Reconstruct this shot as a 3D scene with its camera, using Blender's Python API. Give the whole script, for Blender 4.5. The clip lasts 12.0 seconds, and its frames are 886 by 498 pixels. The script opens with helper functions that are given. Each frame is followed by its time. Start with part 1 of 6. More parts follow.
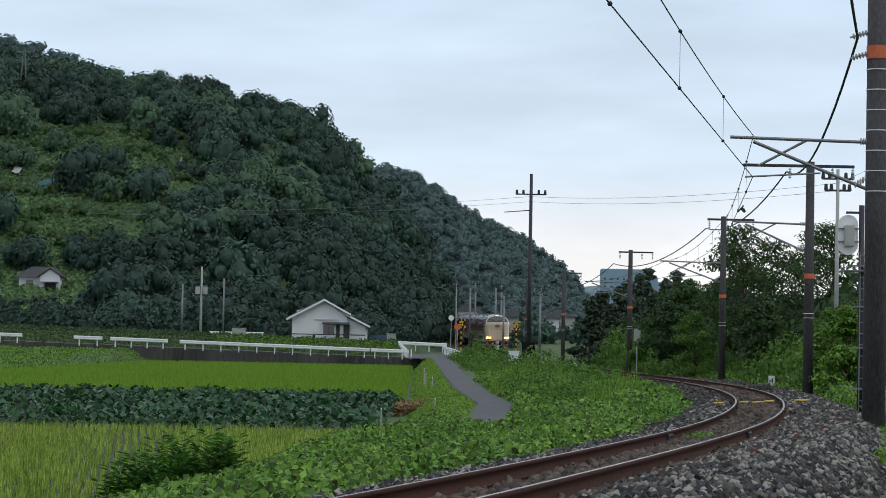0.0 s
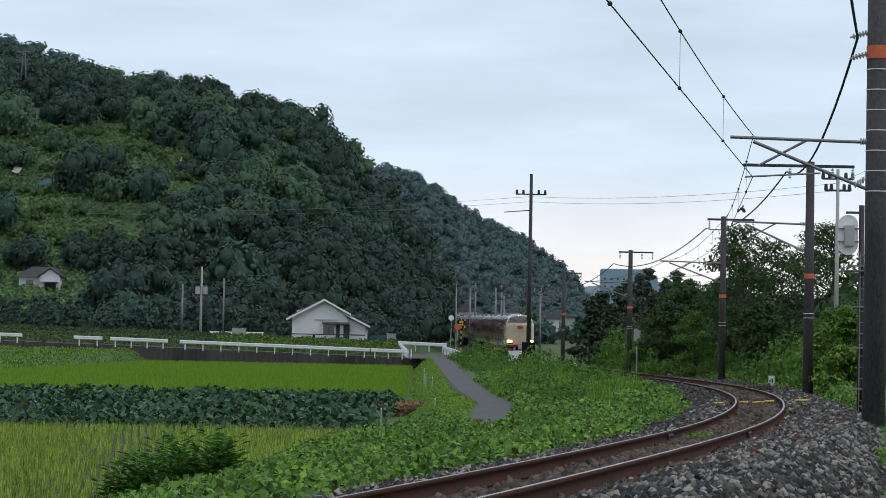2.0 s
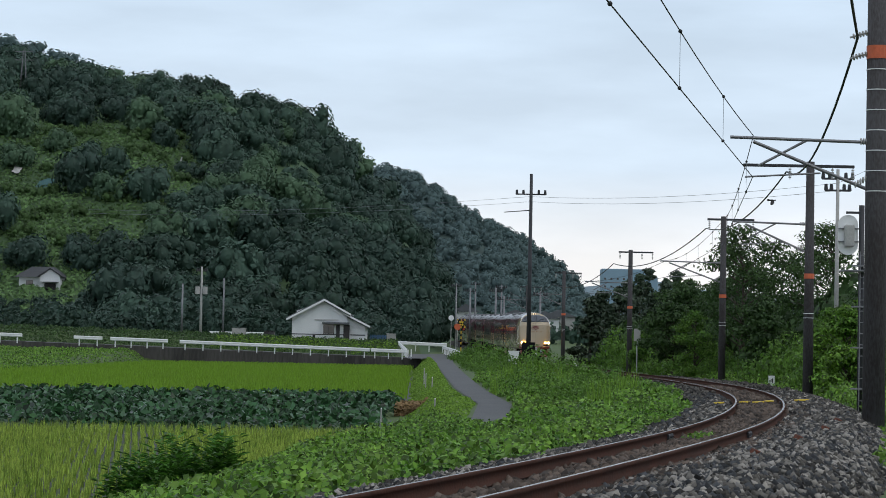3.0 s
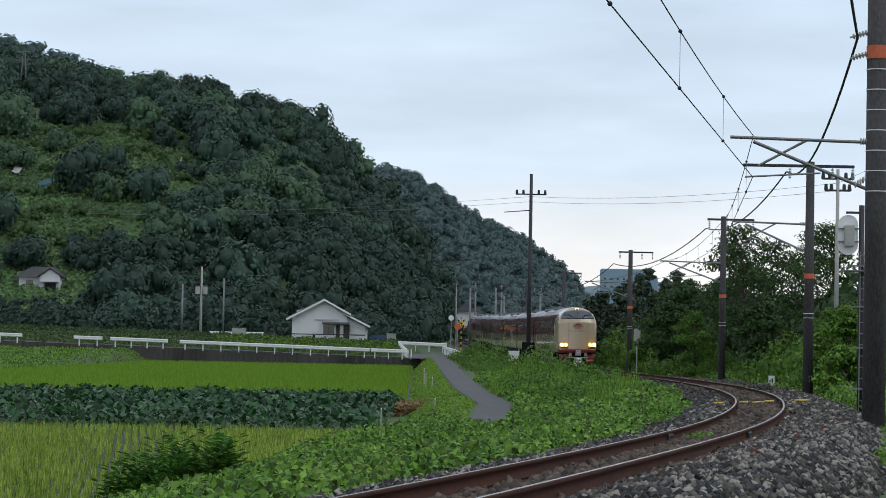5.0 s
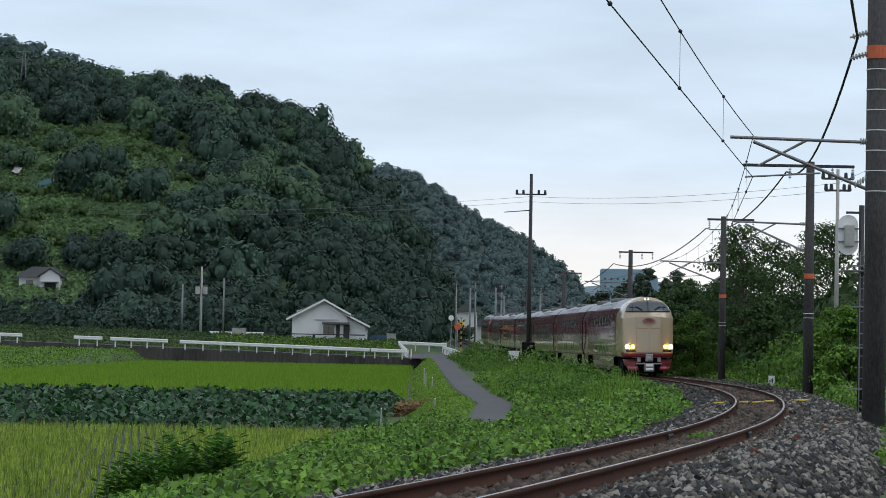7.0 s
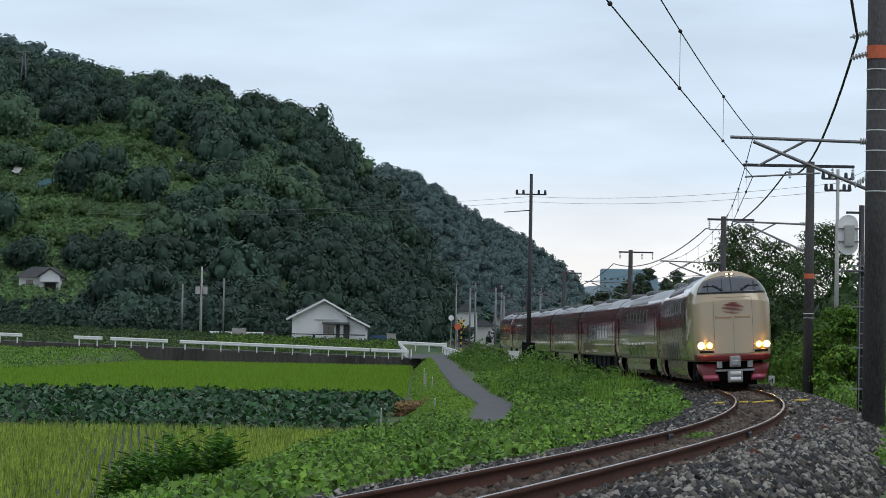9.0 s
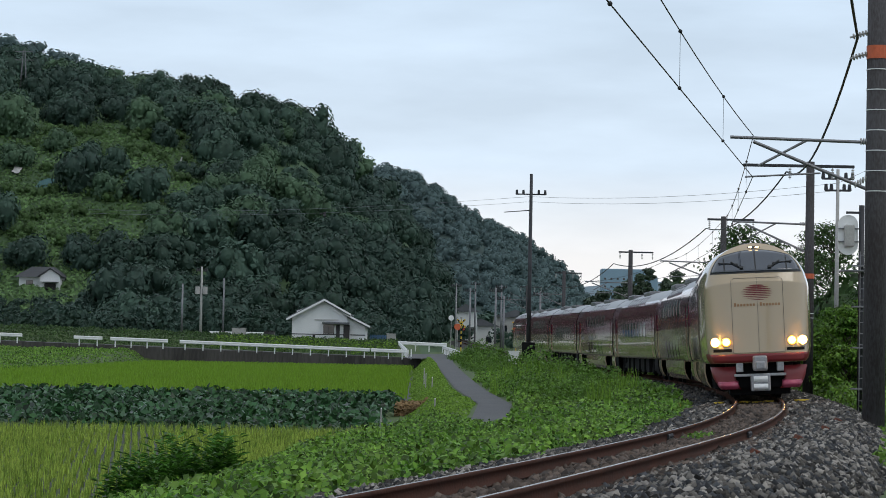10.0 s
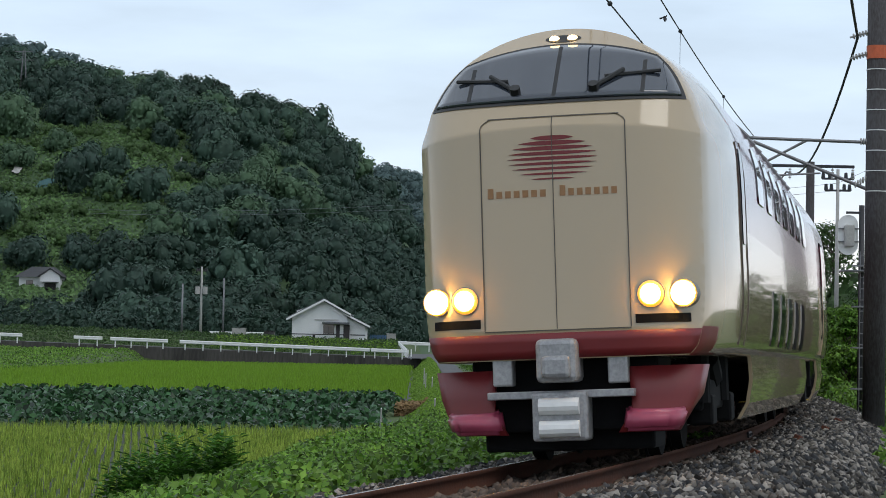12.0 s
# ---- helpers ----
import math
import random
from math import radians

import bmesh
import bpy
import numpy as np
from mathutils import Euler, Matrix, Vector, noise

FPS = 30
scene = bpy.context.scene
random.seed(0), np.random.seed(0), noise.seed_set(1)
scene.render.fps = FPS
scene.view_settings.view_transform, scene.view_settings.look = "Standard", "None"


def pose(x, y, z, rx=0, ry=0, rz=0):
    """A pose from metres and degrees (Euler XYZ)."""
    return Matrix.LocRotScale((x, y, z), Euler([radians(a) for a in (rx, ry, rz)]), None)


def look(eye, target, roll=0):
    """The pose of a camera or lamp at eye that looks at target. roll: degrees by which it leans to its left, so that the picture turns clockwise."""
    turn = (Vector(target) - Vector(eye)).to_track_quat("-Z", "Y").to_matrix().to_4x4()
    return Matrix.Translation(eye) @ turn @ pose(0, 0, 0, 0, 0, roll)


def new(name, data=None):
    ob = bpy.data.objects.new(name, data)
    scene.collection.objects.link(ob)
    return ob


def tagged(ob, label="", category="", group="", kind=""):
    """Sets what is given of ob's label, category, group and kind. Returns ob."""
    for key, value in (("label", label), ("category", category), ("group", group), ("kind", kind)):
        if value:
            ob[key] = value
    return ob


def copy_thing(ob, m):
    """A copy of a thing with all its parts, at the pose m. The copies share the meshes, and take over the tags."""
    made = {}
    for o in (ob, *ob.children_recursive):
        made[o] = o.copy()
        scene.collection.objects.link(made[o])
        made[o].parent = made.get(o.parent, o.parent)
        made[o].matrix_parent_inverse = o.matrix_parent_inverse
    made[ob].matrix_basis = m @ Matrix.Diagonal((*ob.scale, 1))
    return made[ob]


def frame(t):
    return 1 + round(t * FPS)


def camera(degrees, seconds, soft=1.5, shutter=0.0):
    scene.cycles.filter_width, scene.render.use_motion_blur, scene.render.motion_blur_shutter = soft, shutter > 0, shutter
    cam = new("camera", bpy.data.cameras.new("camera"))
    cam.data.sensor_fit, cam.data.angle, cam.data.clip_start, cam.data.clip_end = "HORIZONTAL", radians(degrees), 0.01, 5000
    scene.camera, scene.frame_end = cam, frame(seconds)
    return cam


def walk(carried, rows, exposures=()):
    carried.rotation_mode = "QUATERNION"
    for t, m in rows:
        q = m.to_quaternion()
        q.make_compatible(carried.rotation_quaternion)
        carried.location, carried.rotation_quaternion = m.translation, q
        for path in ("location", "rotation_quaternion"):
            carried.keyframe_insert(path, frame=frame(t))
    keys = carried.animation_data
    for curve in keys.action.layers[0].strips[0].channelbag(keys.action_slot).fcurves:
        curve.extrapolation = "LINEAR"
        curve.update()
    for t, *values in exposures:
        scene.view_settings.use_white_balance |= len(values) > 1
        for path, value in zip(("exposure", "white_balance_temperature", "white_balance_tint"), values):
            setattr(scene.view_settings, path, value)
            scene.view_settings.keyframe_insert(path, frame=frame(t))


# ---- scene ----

# ---------- camera: stands still on the outer side of the curve ----------
cam = camera(21.4, 12.0, soft=0.7)
EYE = (0.0, 0.0, 3.0)
CAM_POSE = look(EYE, (0.0, 100.0, 3.0 + 100.0 * math.tan(radians(2.236))), 1.1)
walk(cam, [(0.0, CAM_POSE), (12.0, CAM_POSE)],
     exposures=[(0.0, 0.0), (9.5, 0.0), (10.5, 0.02), (11.2, 0.06), (12.0, 0.12)])

# ---------- overcast sky and a weak wide sun ----------
world = bpy.data.worlds.new("overcast_sky")
scene.world = world
world.use_nodes = True
wn, wl = world.node_tree.nodes, world.node_tree.links
wn.clear()
w_out = wn.new("ShaderNodeOutputWorld")
w_bg = wn.new("ShaderNodeBackground")
w_sky = wn.new("ShaderNodeTexSky")
w_sky.sky_type = "NISHITA"
w_sky.sun_disc = False
w_sky.sun_elevation = radians(58)
w_sky.sun_rotation = radians(130)
w_tc = wn.new("ShaderNodeTexCoord")
w_sep = wn.new("ShaderNodeSeparateXYZ")
wl.new(w_tc.outputs["Generated"], w_sep.inputs[0])
w_ramp = wn.new("ShaderNodeValToRGB")
cr = w_ramp.color_ramp
cr.elements[0].position, cr.elements[0].color = 0.0, (1.0, 0.98, 0.97, 1)
cr.elements[1].position, cr.elements[1].color = 1.0, (0.62, 0.70, 0.80, 1)
for p_, c_ in ((0.035, (0.97, 0.965, 0.97, 1)), (0.075, (0.65, 0.765, 0.895, 1)), (0.16, (0.59, 0.72, 0.865, 1)), (0.45, (0.66, 0.74, 0.84, 1))):
    e_ = cr.elements.new(p_)
    e_.color = c_
wl.new(w_sep.outputs["Z"], w_ramp.inputs[0])
w_map = wn.new("ShaderNodeMapping")
w_map.inputs["Scale"].default_value = (5.0, 5.0, 22.0)
wl.new(w_tc.outputs["Generated"], w_map.inputs[0])
w_noise = wn.new("ShaderNodeTexNoise")
w_noise.inputs["Scale"].default_value = 1.6
w_noise.inputs["Detail"].default_value = 5.0
w_noise.inputs["Roughness"].default_value = 0.5
wl.new(w_map.outputs[0], w_noise.inputs["Vector"])
w_mr = wn.new("ShaderNodeMapRange")
w_mr.inputs["From Min"].default_value = 0.35
w_mr.inputs["From Max"].default_value = 0.7
w_mr.inputs["To Min"].default_value = 0.93
w_mr.inputs["To Max"].default_value = 1.12
wl.new(w_noise.outputs["Fac"], w_mr.inputs["Value"])
w_mul = wn.new("ShaderNodeVectorMath")
w_mul.operation = "SCALE"
wl.new(w_ramp.outputs[0], w_mul.inputs[0])
wl.new(w_mr.outputs[0], w_mul.inputs["Scale"])
w_skys = wn.new("ShaderNodeVectorMath")
w_skys.operation = "SCALE"
w_skys.inputs["Scale"].default_value = 0.10
wl.new(w_sky.outputs[0], w_skys.inputs[0])
w_mix = wn.new("ShaderNodeMix")
w_mix.data_type = "RGBA"
w_mix.inputs["Factor"].default_value = 0.93
wl.new(w_skys.outputs[0], w_mix.inputs["A"])
wl.new(w_mul.outputs[0], w_mix.inputs["B"])
wl.new(w_mix.outputs["Result"], w_bg.inputs["Color"])
w_bg.inputs["Strength"].default_value = 1.08
wl.new(w_bg.outputs[0], w_out.inputs[0])

sun_data = bpy.data.lights.new("sun", "SUN")
sun_data.energy, sun_data.angle, sun_data.color = 0.6, radians(30), (1.0, 0.96, 0.9)
sun = new("sun", sun_data)
sun.matrix_world = look((35.0, -30.0, 75.0), (0.0, 0.0, 0.0))


# ---------- materials ----------
def mat(name, color, rough=0.7, metal=0.0, vary=0.15, scale=3.0, fine=25.0, bump=0.0, spec=0.5, island=0.0, color2=None, objrand=0.0, coat=0.0, emit=None, trans=0.0, stretch=None, leaf=0.0):
    """A procedural surface: base colour varied at two scales, with optional relief and per-piece variation."""
    m = bpy.data.materials.new(name)
    m.use_nodes = True
    n, l = m.node_tree.nodes, m.node_tree.links
    b = n["Principled BSDF"]
    b.inputs["Roughness"].default_value = rough
    b.inputs["Metallic"].default_value = metal
    b.inputs["Specular IOR Level"].default_value = spec
    b.inputs["Coat Weight"].default_value = coat
    tc = n.new("ShaderNodeTexCoord")
    vec = tc.outputs["Object"]
    if stretch:
        mp = n.new("ShaderNodeMapping")
        mp.inputs["Scale"].default_value = stretch
        l.new(vec, mp.inputs[0])
        vec = mp.outputs[0]
    big = n.new("ShaderNodeTexNoise")
    big.inputs["Scale"].default_value, big.inputs["Detail"].default_value = scale, 4.0
    sml = n.new("ShaderNodeTexNoise")
    sml.inputs["Scale"].default_value, sml.inputs["Detail"].default_value = fine, 3.0
    l.new(vec, big.inputs["Vector"])
    l.new(vec, sml.inputs["Vector"])
    add = n.new("ShaderNodeMath")
    add.operation = "ADD"
    l.new(big.outputs["Fac"], add.inputs[0])
    l.new(sml.outputs["Fac"], add.inputs[1])
    fac = add.outputs[0]
    c2 = color2 or tuple(c * 0.55 for c in color)
    ramp = n.new("ShaderNodeMix")
    ramp.data_type = "RGBA"
    ramp.inputs["A"].default_value = (*c2, 1)
    ramp.inputs["B"].default_value = (*color, 1)
    mr = n.new("ShaderNodeMapRange")
    mr.inputs["From Min"].default_value, mr.inputs["From Max"].default_value = 0.75, 1.2
    mr.inputs["To Min"].default_value, mr.inputs["To Max"].default_value = max(0.0, 1 - 5 * vary), 1.0
    l.new(fac, mr.inputs["Value"])
    l.new(mr.outputs[0], ramp.inputs["Factor"])
    col = ramp.outputs["Result"]
    for amount, node, sock in ((island, "ShaderNodeNewGeometry", "Random Per Island"), (objrand, "ShaderNodeObjectInfo", "Random")):
        if amount:
            g = n.new(node)
            h = n.new("ShaderNodeHueSaturation")
            v = n.new("ShaderNodeMapRange")
            v.inputs["To Min"].default_value, v.inputs["To Max"].default_value = 1 - amount, 1 + amount
            l.new(g.outputs[sock], v.inputs["Value"])
            l.new(v.outputs[0], h.inputs["Value"])
            l.new(col, h.inputs["Color"])
            col = h.outputs[0]
    l.new(col, b.inputs["Base Color"])
    if bump:
        bp = n.new("ShaderNodeBump")
        bp.inputs["Strength"].default_value = bump
        bp.inputs["Distance"].default_value = 0.02
        l.new(sml.outputs["Fac"], bp.inputs["Height"])
        l.new(bp.outputs[0], b.inputs["Normal"])
    if emit:
        b.inputs["Emission Color"].default_value = (*emit[0], 1)
        b.inputs["Emission Strength"].default_value = emit[1]
    if trans:
        b.inputs["Transmission Weight"].default_value = trans
    if leaf:
        # light passing through thin leaves
        b.inputs["Specular IOR Level"].default_value = 0.22
        tl = n.new("ShaderNodeBsdfTranslucent")
        l.new(col, tl.inputs["Color"])
        ms = n.new("ShaderNodeMixShader")
        ms.inputs[0].default_value = leaf
        l.new(b.outputs[0], ms.inputs[1])
        l.new(tl.outputs[0], ms.inputs[2])
        l.new(ms.outputs[0], n["Material Output"].inputs[0])
    return m


M = dict(
    ground=mat("ground_grass", (0.06, 0.105, 0.018), 0.9, vary=0.2, scale=0.35, fine=6, bump=0.6, color2=(0.05, 0.075, 0.02)),
    hill=mat("hill_undergrowth", (0.046, 0.090, 0.034), 0.9, vary=0.2, scale=0.12, fine=1.5, bump=1.0, color2=(0.046, 0.085, 0.032), stretch=(1, 1, 4)),
    # Dark bluish: shade between crowns and distance haze put into the colour.
    hill_far=mat("hazy_shaded_undergrowth", (0.055, 0.088, 0.080), 0.9, vary=0.2, scale=0.05, fine=0.6, color2=(0.040, 0.068, 0.060)),
    mud=mat("paddy_mud", (0.022, 0.030, 0.014), 0.7, vary=0.2, scale=0.8, fine=8, bump=0.3),
    rice=mat("rice_blades", (0.40, 0.50, 0.09), 0.5, vary=0.3, scale=0.9, fine=7, island=0.5, color2=(0.12, 0.21, 0.03), leaf=0.3),
    rice_far=mat("rice_far", (0.19, 0.33, 0.03), 0.55, vary=0.12, scale=0.1, fine=1.5, island=0.2, color2=(0.16, 0.31, 0.022), leaf=0.3),
    taro=mat("taro_leaves", (0.034, 0.086, 0.037), 0.30, vary=0.15, scale=0.6, fine=6, island=0.8, color2=(0.026, 0.076, 0.019), leaf=0.15),
    vine=mat("vine_leaves", (0.155, 0.27, 0.040), 0.45, vary=0.2, scale=0.5, fine=5, island=0.75, color2=(0.065, 0.16, 0.016), leaf=0.3),
    shrub=mat("shrub_leaves", (0.12, 0.225, 0.034), 0.5, vary=0.2, scale=0.35, fine=3, island=0.5, color2=(0.06, 0.135, 0.022), leaf=0.3),
    grass=mat("grass_blades", (0.175, 0.31, 0.036), 0.55, vary=0.2, scale=0.3, fine=4, island=0.4, color2=(0.125, 0.225, 0.028), leaf=0.3),
    # Some blue distance haze is mixed into the near hill's leaf greens.
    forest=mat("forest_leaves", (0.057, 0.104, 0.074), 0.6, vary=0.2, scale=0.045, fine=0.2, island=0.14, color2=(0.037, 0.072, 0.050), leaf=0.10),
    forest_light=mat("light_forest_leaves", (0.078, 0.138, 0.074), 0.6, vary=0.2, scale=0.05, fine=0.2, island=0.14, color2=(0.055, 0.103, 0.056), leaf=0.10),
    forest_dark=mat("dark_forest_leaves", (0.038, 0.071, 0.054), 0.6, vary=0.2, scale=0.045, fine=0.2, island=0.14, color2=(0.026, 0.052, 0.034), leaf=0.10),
    weed=mat("lance_leaves", (0.09, 0.23, 0.032), 0.5, vary=0.2, scale=0.8, fine=6, island=0.6, color2=(0.04, 0.12, 0.016), leaf=0.3),
    # Paler, bluer green: haze over the farther hill put into the leaf colour.
    forest_far=mat("hazed_far_forest_leaves", (0.116, 0.170, 0.168), 0.7, vary=0.2, scale=0.02, fine=0.12, island=0.18, color2=(0.084, 0.132, 0.128), leaf=0.25),
    orchard=mat("orchard_leaves", (0.130, 0.225, 0.080), 0.6, vary=0.2, scale=0.06, fine=0.3, island=0.4, color2=(0.04, 0.078, 0.02), leaf=0.25),
    orchard_shrub=mat("orchard_shrub_leaves", (0.078, 0.135, 0.048), 0.6, vary=0.2, scale=0.06, fine=0.3, island=0.4, color2=(0.055, 0.105, 0.03), leaf=0.25),
    # Blue of the distance haze put into the hill's own colour.
    bluehill=mat("hazed_distant_hill", (0.15, 0.21, 0.24), 0.9, vary=0.1, scale=0.004, fine=0.05),
    tree=mat("tree_leaves", (0.058, 0.105, 0.030), 0.5, vary=0.2, scale=0.3, fine=3, island=0.5, color2=(0.032, 0.068, 0.020), leaf=0.3),
    cypress=mat("cypress_leaves", (0.034, 0.065, 0.028), 0.6, vary=0.2, scale=0.3, fine=3, island=0.3),
    bark=mat("bark", (0.07, 0.055, 0.04), 0.9, vary=0.2, scale=2, fine=20, bump=0.6),
    asphalt=mat("asphalt", (0.085, 0.086, 0.088), 0.85, vary=0.18, scale=0.4, fine=30, bump=0.25, color2=(0.055, 0.055, 0.058)),
    # Near-black: the shade between the loose stones is put into the bed's colour.
    ballast=mat("shaded_ballast_bed", (0.014, 0.012, 0.011), 0.95, vary=0.2, scale=2, fine=22, bump=1.0, color2=(0.025, 0.020, 0.017)),
    stone=mat("ballast_stones", (0.073, 0.066, 0.057), 0.85, vary=0.3, scale=9, fine=45, spec=0.25, island=0.95, color2=(0.036, 0.032, 0.028)),
    stone_light=mat("pale_ballast_stones", (0.235, 0.213, 0.183), 0.9, vary=0.15, scale=6, fine=40, spec=0.2, island=0.5, color2=(0.2, 0.19, 0.18)),
    stone_dark=mat("dark_ballast_stones", (0.042, 0.044, 0.048), 0.8, vary=0.2, scale=9, fine=45, spec=0.3, island=0.6),
    net=mat("blue_green_net", (0.028, 0.105, 0.105), 0.8, vary=0.15, scale=0.6, fine=4),
    stone_brown=mat("rusty_ballast_stones", (0.085, 0.062, 0.048), 0.9, vary=0.15, scale=6, fine=40, island=0.7, color2=(0.075, 0.055, 0.042)),
    rail=mat("rusty_rail", (0.075, 0.032, 0.021), 0.9, spec=0.1, vary=0.2, scale=1.5, fine=25, bump=0.3, color2=(0.055, 0.028, 0.02)),
    railhead=mat("polished_railhead", (0.30, 0.24, 0.21), 0.26, metal=1.0, vary=0.1, scale=1.5, fine=18),
    rust=mat("rusty_iron", (0.17, 0.052, 0.026), 0.9, vary=0.25, scale=8, fine=40, bump=0.4, color2=(0.05, 0.022, 0.016)),
    sleeper=mat("sleeper", (0.10, 0.075, 0.06), 0.9, vary=0.2, scale=3, fine=25, bump=0.5),
    yellow=mat("yellow_paint", (0.72, 0.50, 0.04), 0.6, vary=0.12, scale=4, fine=30),
    concrete_dark=mat("dark_stained_concrete", (0.075, 0.068, 0.062), 0.9, vary=0.2, scale=0.5, fine=5, bump=0.4, color2=(0.03, 0.028, 0.025), stretch=(1, 1, 0.15)),
    concrete=mat("pole_concrete", (0.068, 0.065, 0.068), 0.9, vary=0.2, scale=1.2, fine=30, bump=0.35, color2=(0.034, 0.028, 0.027), stretch=(1, 1, 0.3)),
    concrete_light=mat("light_concrete", (0.42, 0.41, 0.39), 0.85, vary=0.12, scale=1.5, fine=25, bump=0.2),
    steel=mat("galvanised_steel", (0.22, 0.22, 0.23), 0.5, metal=0.6, vary=0.12, scale=2, fine=20),
    steel_dark=mat("dark_steel", (0.05, 0.05, 0.055), 0.6, metal=0.4, vary=0.12, scale=2, fine=20),
    wire=mat("wire_black", (0.015, 0.015, 0.016), 0.6, vary=0.05),
    wire_grey=mat("wire_grey", (0.20, 0.22, 0.24), 0.6, vary=0.05),
    orange=mat("orange_band", (0.62, 0.13, 0.05), 0.6, vary=0.08, scale=8),
    white=mat("white_paint", (0.78, 0.78, 0.77), 0.5, vary=0.04, scale=2, fine=15),
    plaster=mat("white_plaster", (0.72, 0.72, 0.71), 0.85, vary=0.05, scale=0.7, fine=8, bump=0.1),
    roof_tile=mat("grey_roof_tiles", (0.11, 0.115, 0.125), 0.6, vary=0.15, scale=1, fine=10, bump=0.4),
    roof_dark=mat("dark_roof_tiles", (0.045, 0.046, 0.05), 0.7, vary=0.2, scale=1, fine=10, bump=0.4),
    darkwood=mat("dark_timber", (0.035, 0.03, 0.03), 0.7, vary=0.12, scale=2, fine=20),
    glassdark=mat("dark_window", (0.02, 0.025, 0.03), 0.06, vary=0.05, spec=0.8),
    train_glass=mat("train_window_glass", (0.03, 0.032, 0.038), 0.04, vary=0.05, spec=1.0, coat=1.0),
    blue=mat("blue_paint", (0.05, 0.12, 0.22), 0.6, vary=0.1, scale=2),
    teal=mat("blue_green_building", (0.22, 0.33, 0.42), 0.7, vary=0.06, scale=0.05),
    soil=mat("dry_soil", (0.27, 0.17, 0.075), 0.95, vary=0.2, scale=1, fine=12, bump=0.5),
    cream=mat("cream_train_paint", (0.435, 0.335, 0.215), 0.14, vary=0.03, scale=0.6, fine=6, coat=0.6, color2=(0.40, 0.32, 0.22)),
    maroon=mat("maroon_train_paint", (0.17, 0.014, 0.044), 0.10, vary=0.04, scale=0.6, fine=6, coat=0.3),
    red=mat("red_train_paint", (0.165, 0.013, 0.014), 0.45, vary=0.08, scale=1.5, fine=12, coat=0.0, color2=(0.14, 0.013, 0.02)),
    pink=mat("pink_train_paint", (0.36, 0.06, 0.11), 0.3, vary=0.05, scale=2, fine=12),
    silver=mat("silver_roof", (0.20, 0.19, 0.195), 0.32, metal=0.3, vary=0.1, scale=0.8, fine=8),
    black=mat("black_underframe", (0.010, 0.010, 0.011), 0.9, spec=0.15, vary=0.1, scale=3, fine=25),
    rubber=mat("black_rubber", (0.01, 0.01, 0.01), 0.5, vary=0.05),
    screen=mat("windscreen_glass", (0.030, 0.037, 0.050), 0.05, vary=0.03, spec=0.8, coat=0.5),
    coupler=mat("grey_coupler_paint", (0.40, 0.40, 0.41), 0.45, metal=0.3, vary=0.15, scale=4, fine=30, color2=(0.22, 0.22, 0.23)),
    gold=mat("gold_line", (0.30, 0.15, 0.06), 0.5, vary=0.05),
    seam=mat("panel_seam", (0.10, 0.085, 0.07), 0.8, vary=0.05),
    lamp=mat("headlamp_glow", (1, 0.8, 0.5), 0.2, vary=0.0, emit=((1.0, 0.42, 0.03), 32.0)),
    # Emits orange by itself, in place of the halo round each lamp core.
    lamp_ring=mat("headlamp_halo_ring", (0.8, 0.5, 0.2), 0.2, vary=0.0, emit=((1.0, 0.38, 0.015), 1.15)),
    lamp_w=mat("headlamp_core", (1, 0.95, 0.85), 0.2, vary=0.0, emit=((1.0, 0.50, 0.09), 48.0)),
    lamp_top=mat("roof_lamp_glow", (1, 0.9, 0.7), 0.2, vary=0.0, emit=((1.0, 0.66, 0.30), 5.0)),
    feather=mat("dark_feathers", (0.03, 0.028, 0.03), 0.8, vary=0.1, scale=20),
    signred=mat("red_lamp_lens", (0.35, 0.03, 0.02), 0.3, vary=0.05),
)


# ---------- mesh helpers ----------
def mesh_np(name, verts, quads=None, tris=None, mats=(), midx=None, smooth=False):
    """A mesh from arrays of corners and faces."""
    me = bpy.data.meshes.new(name)
    v = np.asarray(verts, dtype=np.float32).reshape(-1, 3)
    q = np.zeros((0, 4), np.int32) if quads is None else np.asarray(quads, np.int32).reshape(-1, 4)
    t = np.zeros((0, 3), np.int32) if tris is None else np.asarray(tris, np.int32).reshape(-1, 3)
    me.vertices.add(len(v))
    me.vertices.foreach_set("co", v.ravel())
    me.loops.add(q.size + t.size)
    me.loops.foreach_set("vertex_index", np.concatenate([q.ravel(), t.ravel()]))
    me.polygons.add(len(q) + len(t))
    start = np.concatenate([np.arange(len(q)) * 4, q.size + np.arange(len(t)) * 3]).astype(np.int32)
    me.polygons.foreach_set("loop_start", start)
    for m in mats:
        me.materials.append(m)
    if midx is not None:
        me.polygons.foreach_set("material_index", np.asarray(midx, np.int32))
    if smooth:
        me.polygons.foreach_set("use_smooth", np.ones(len(q) + len(t), bool))
    me.update(calc_edges=True)
    me.validate()
    return me


def link_bm(name, bm, material, smooth=False):
    me = bpy.data.meshes.new(name)
    bmesh.ops.recalc_face_normals(bm, faces=bm.faces)
    bm.to_mesh(me)
    bm.free()
    for m in (material if isinstance(material, (list, tuple)) else [material]):
        me.materials.append(m)
    if smooth:
        for p in me.polygons:
            p.use_smooth = True
    return new(name, me)


def part(name, bm, material, parent, label="", smooth=False):
    ob = link_bm(name, bm, material, smooth) if isinstance(bm, bmesh.types.BMesh) else new(name, bm)
    ob.parent = parent
    if label:
        ob["label"] = label
    return ob


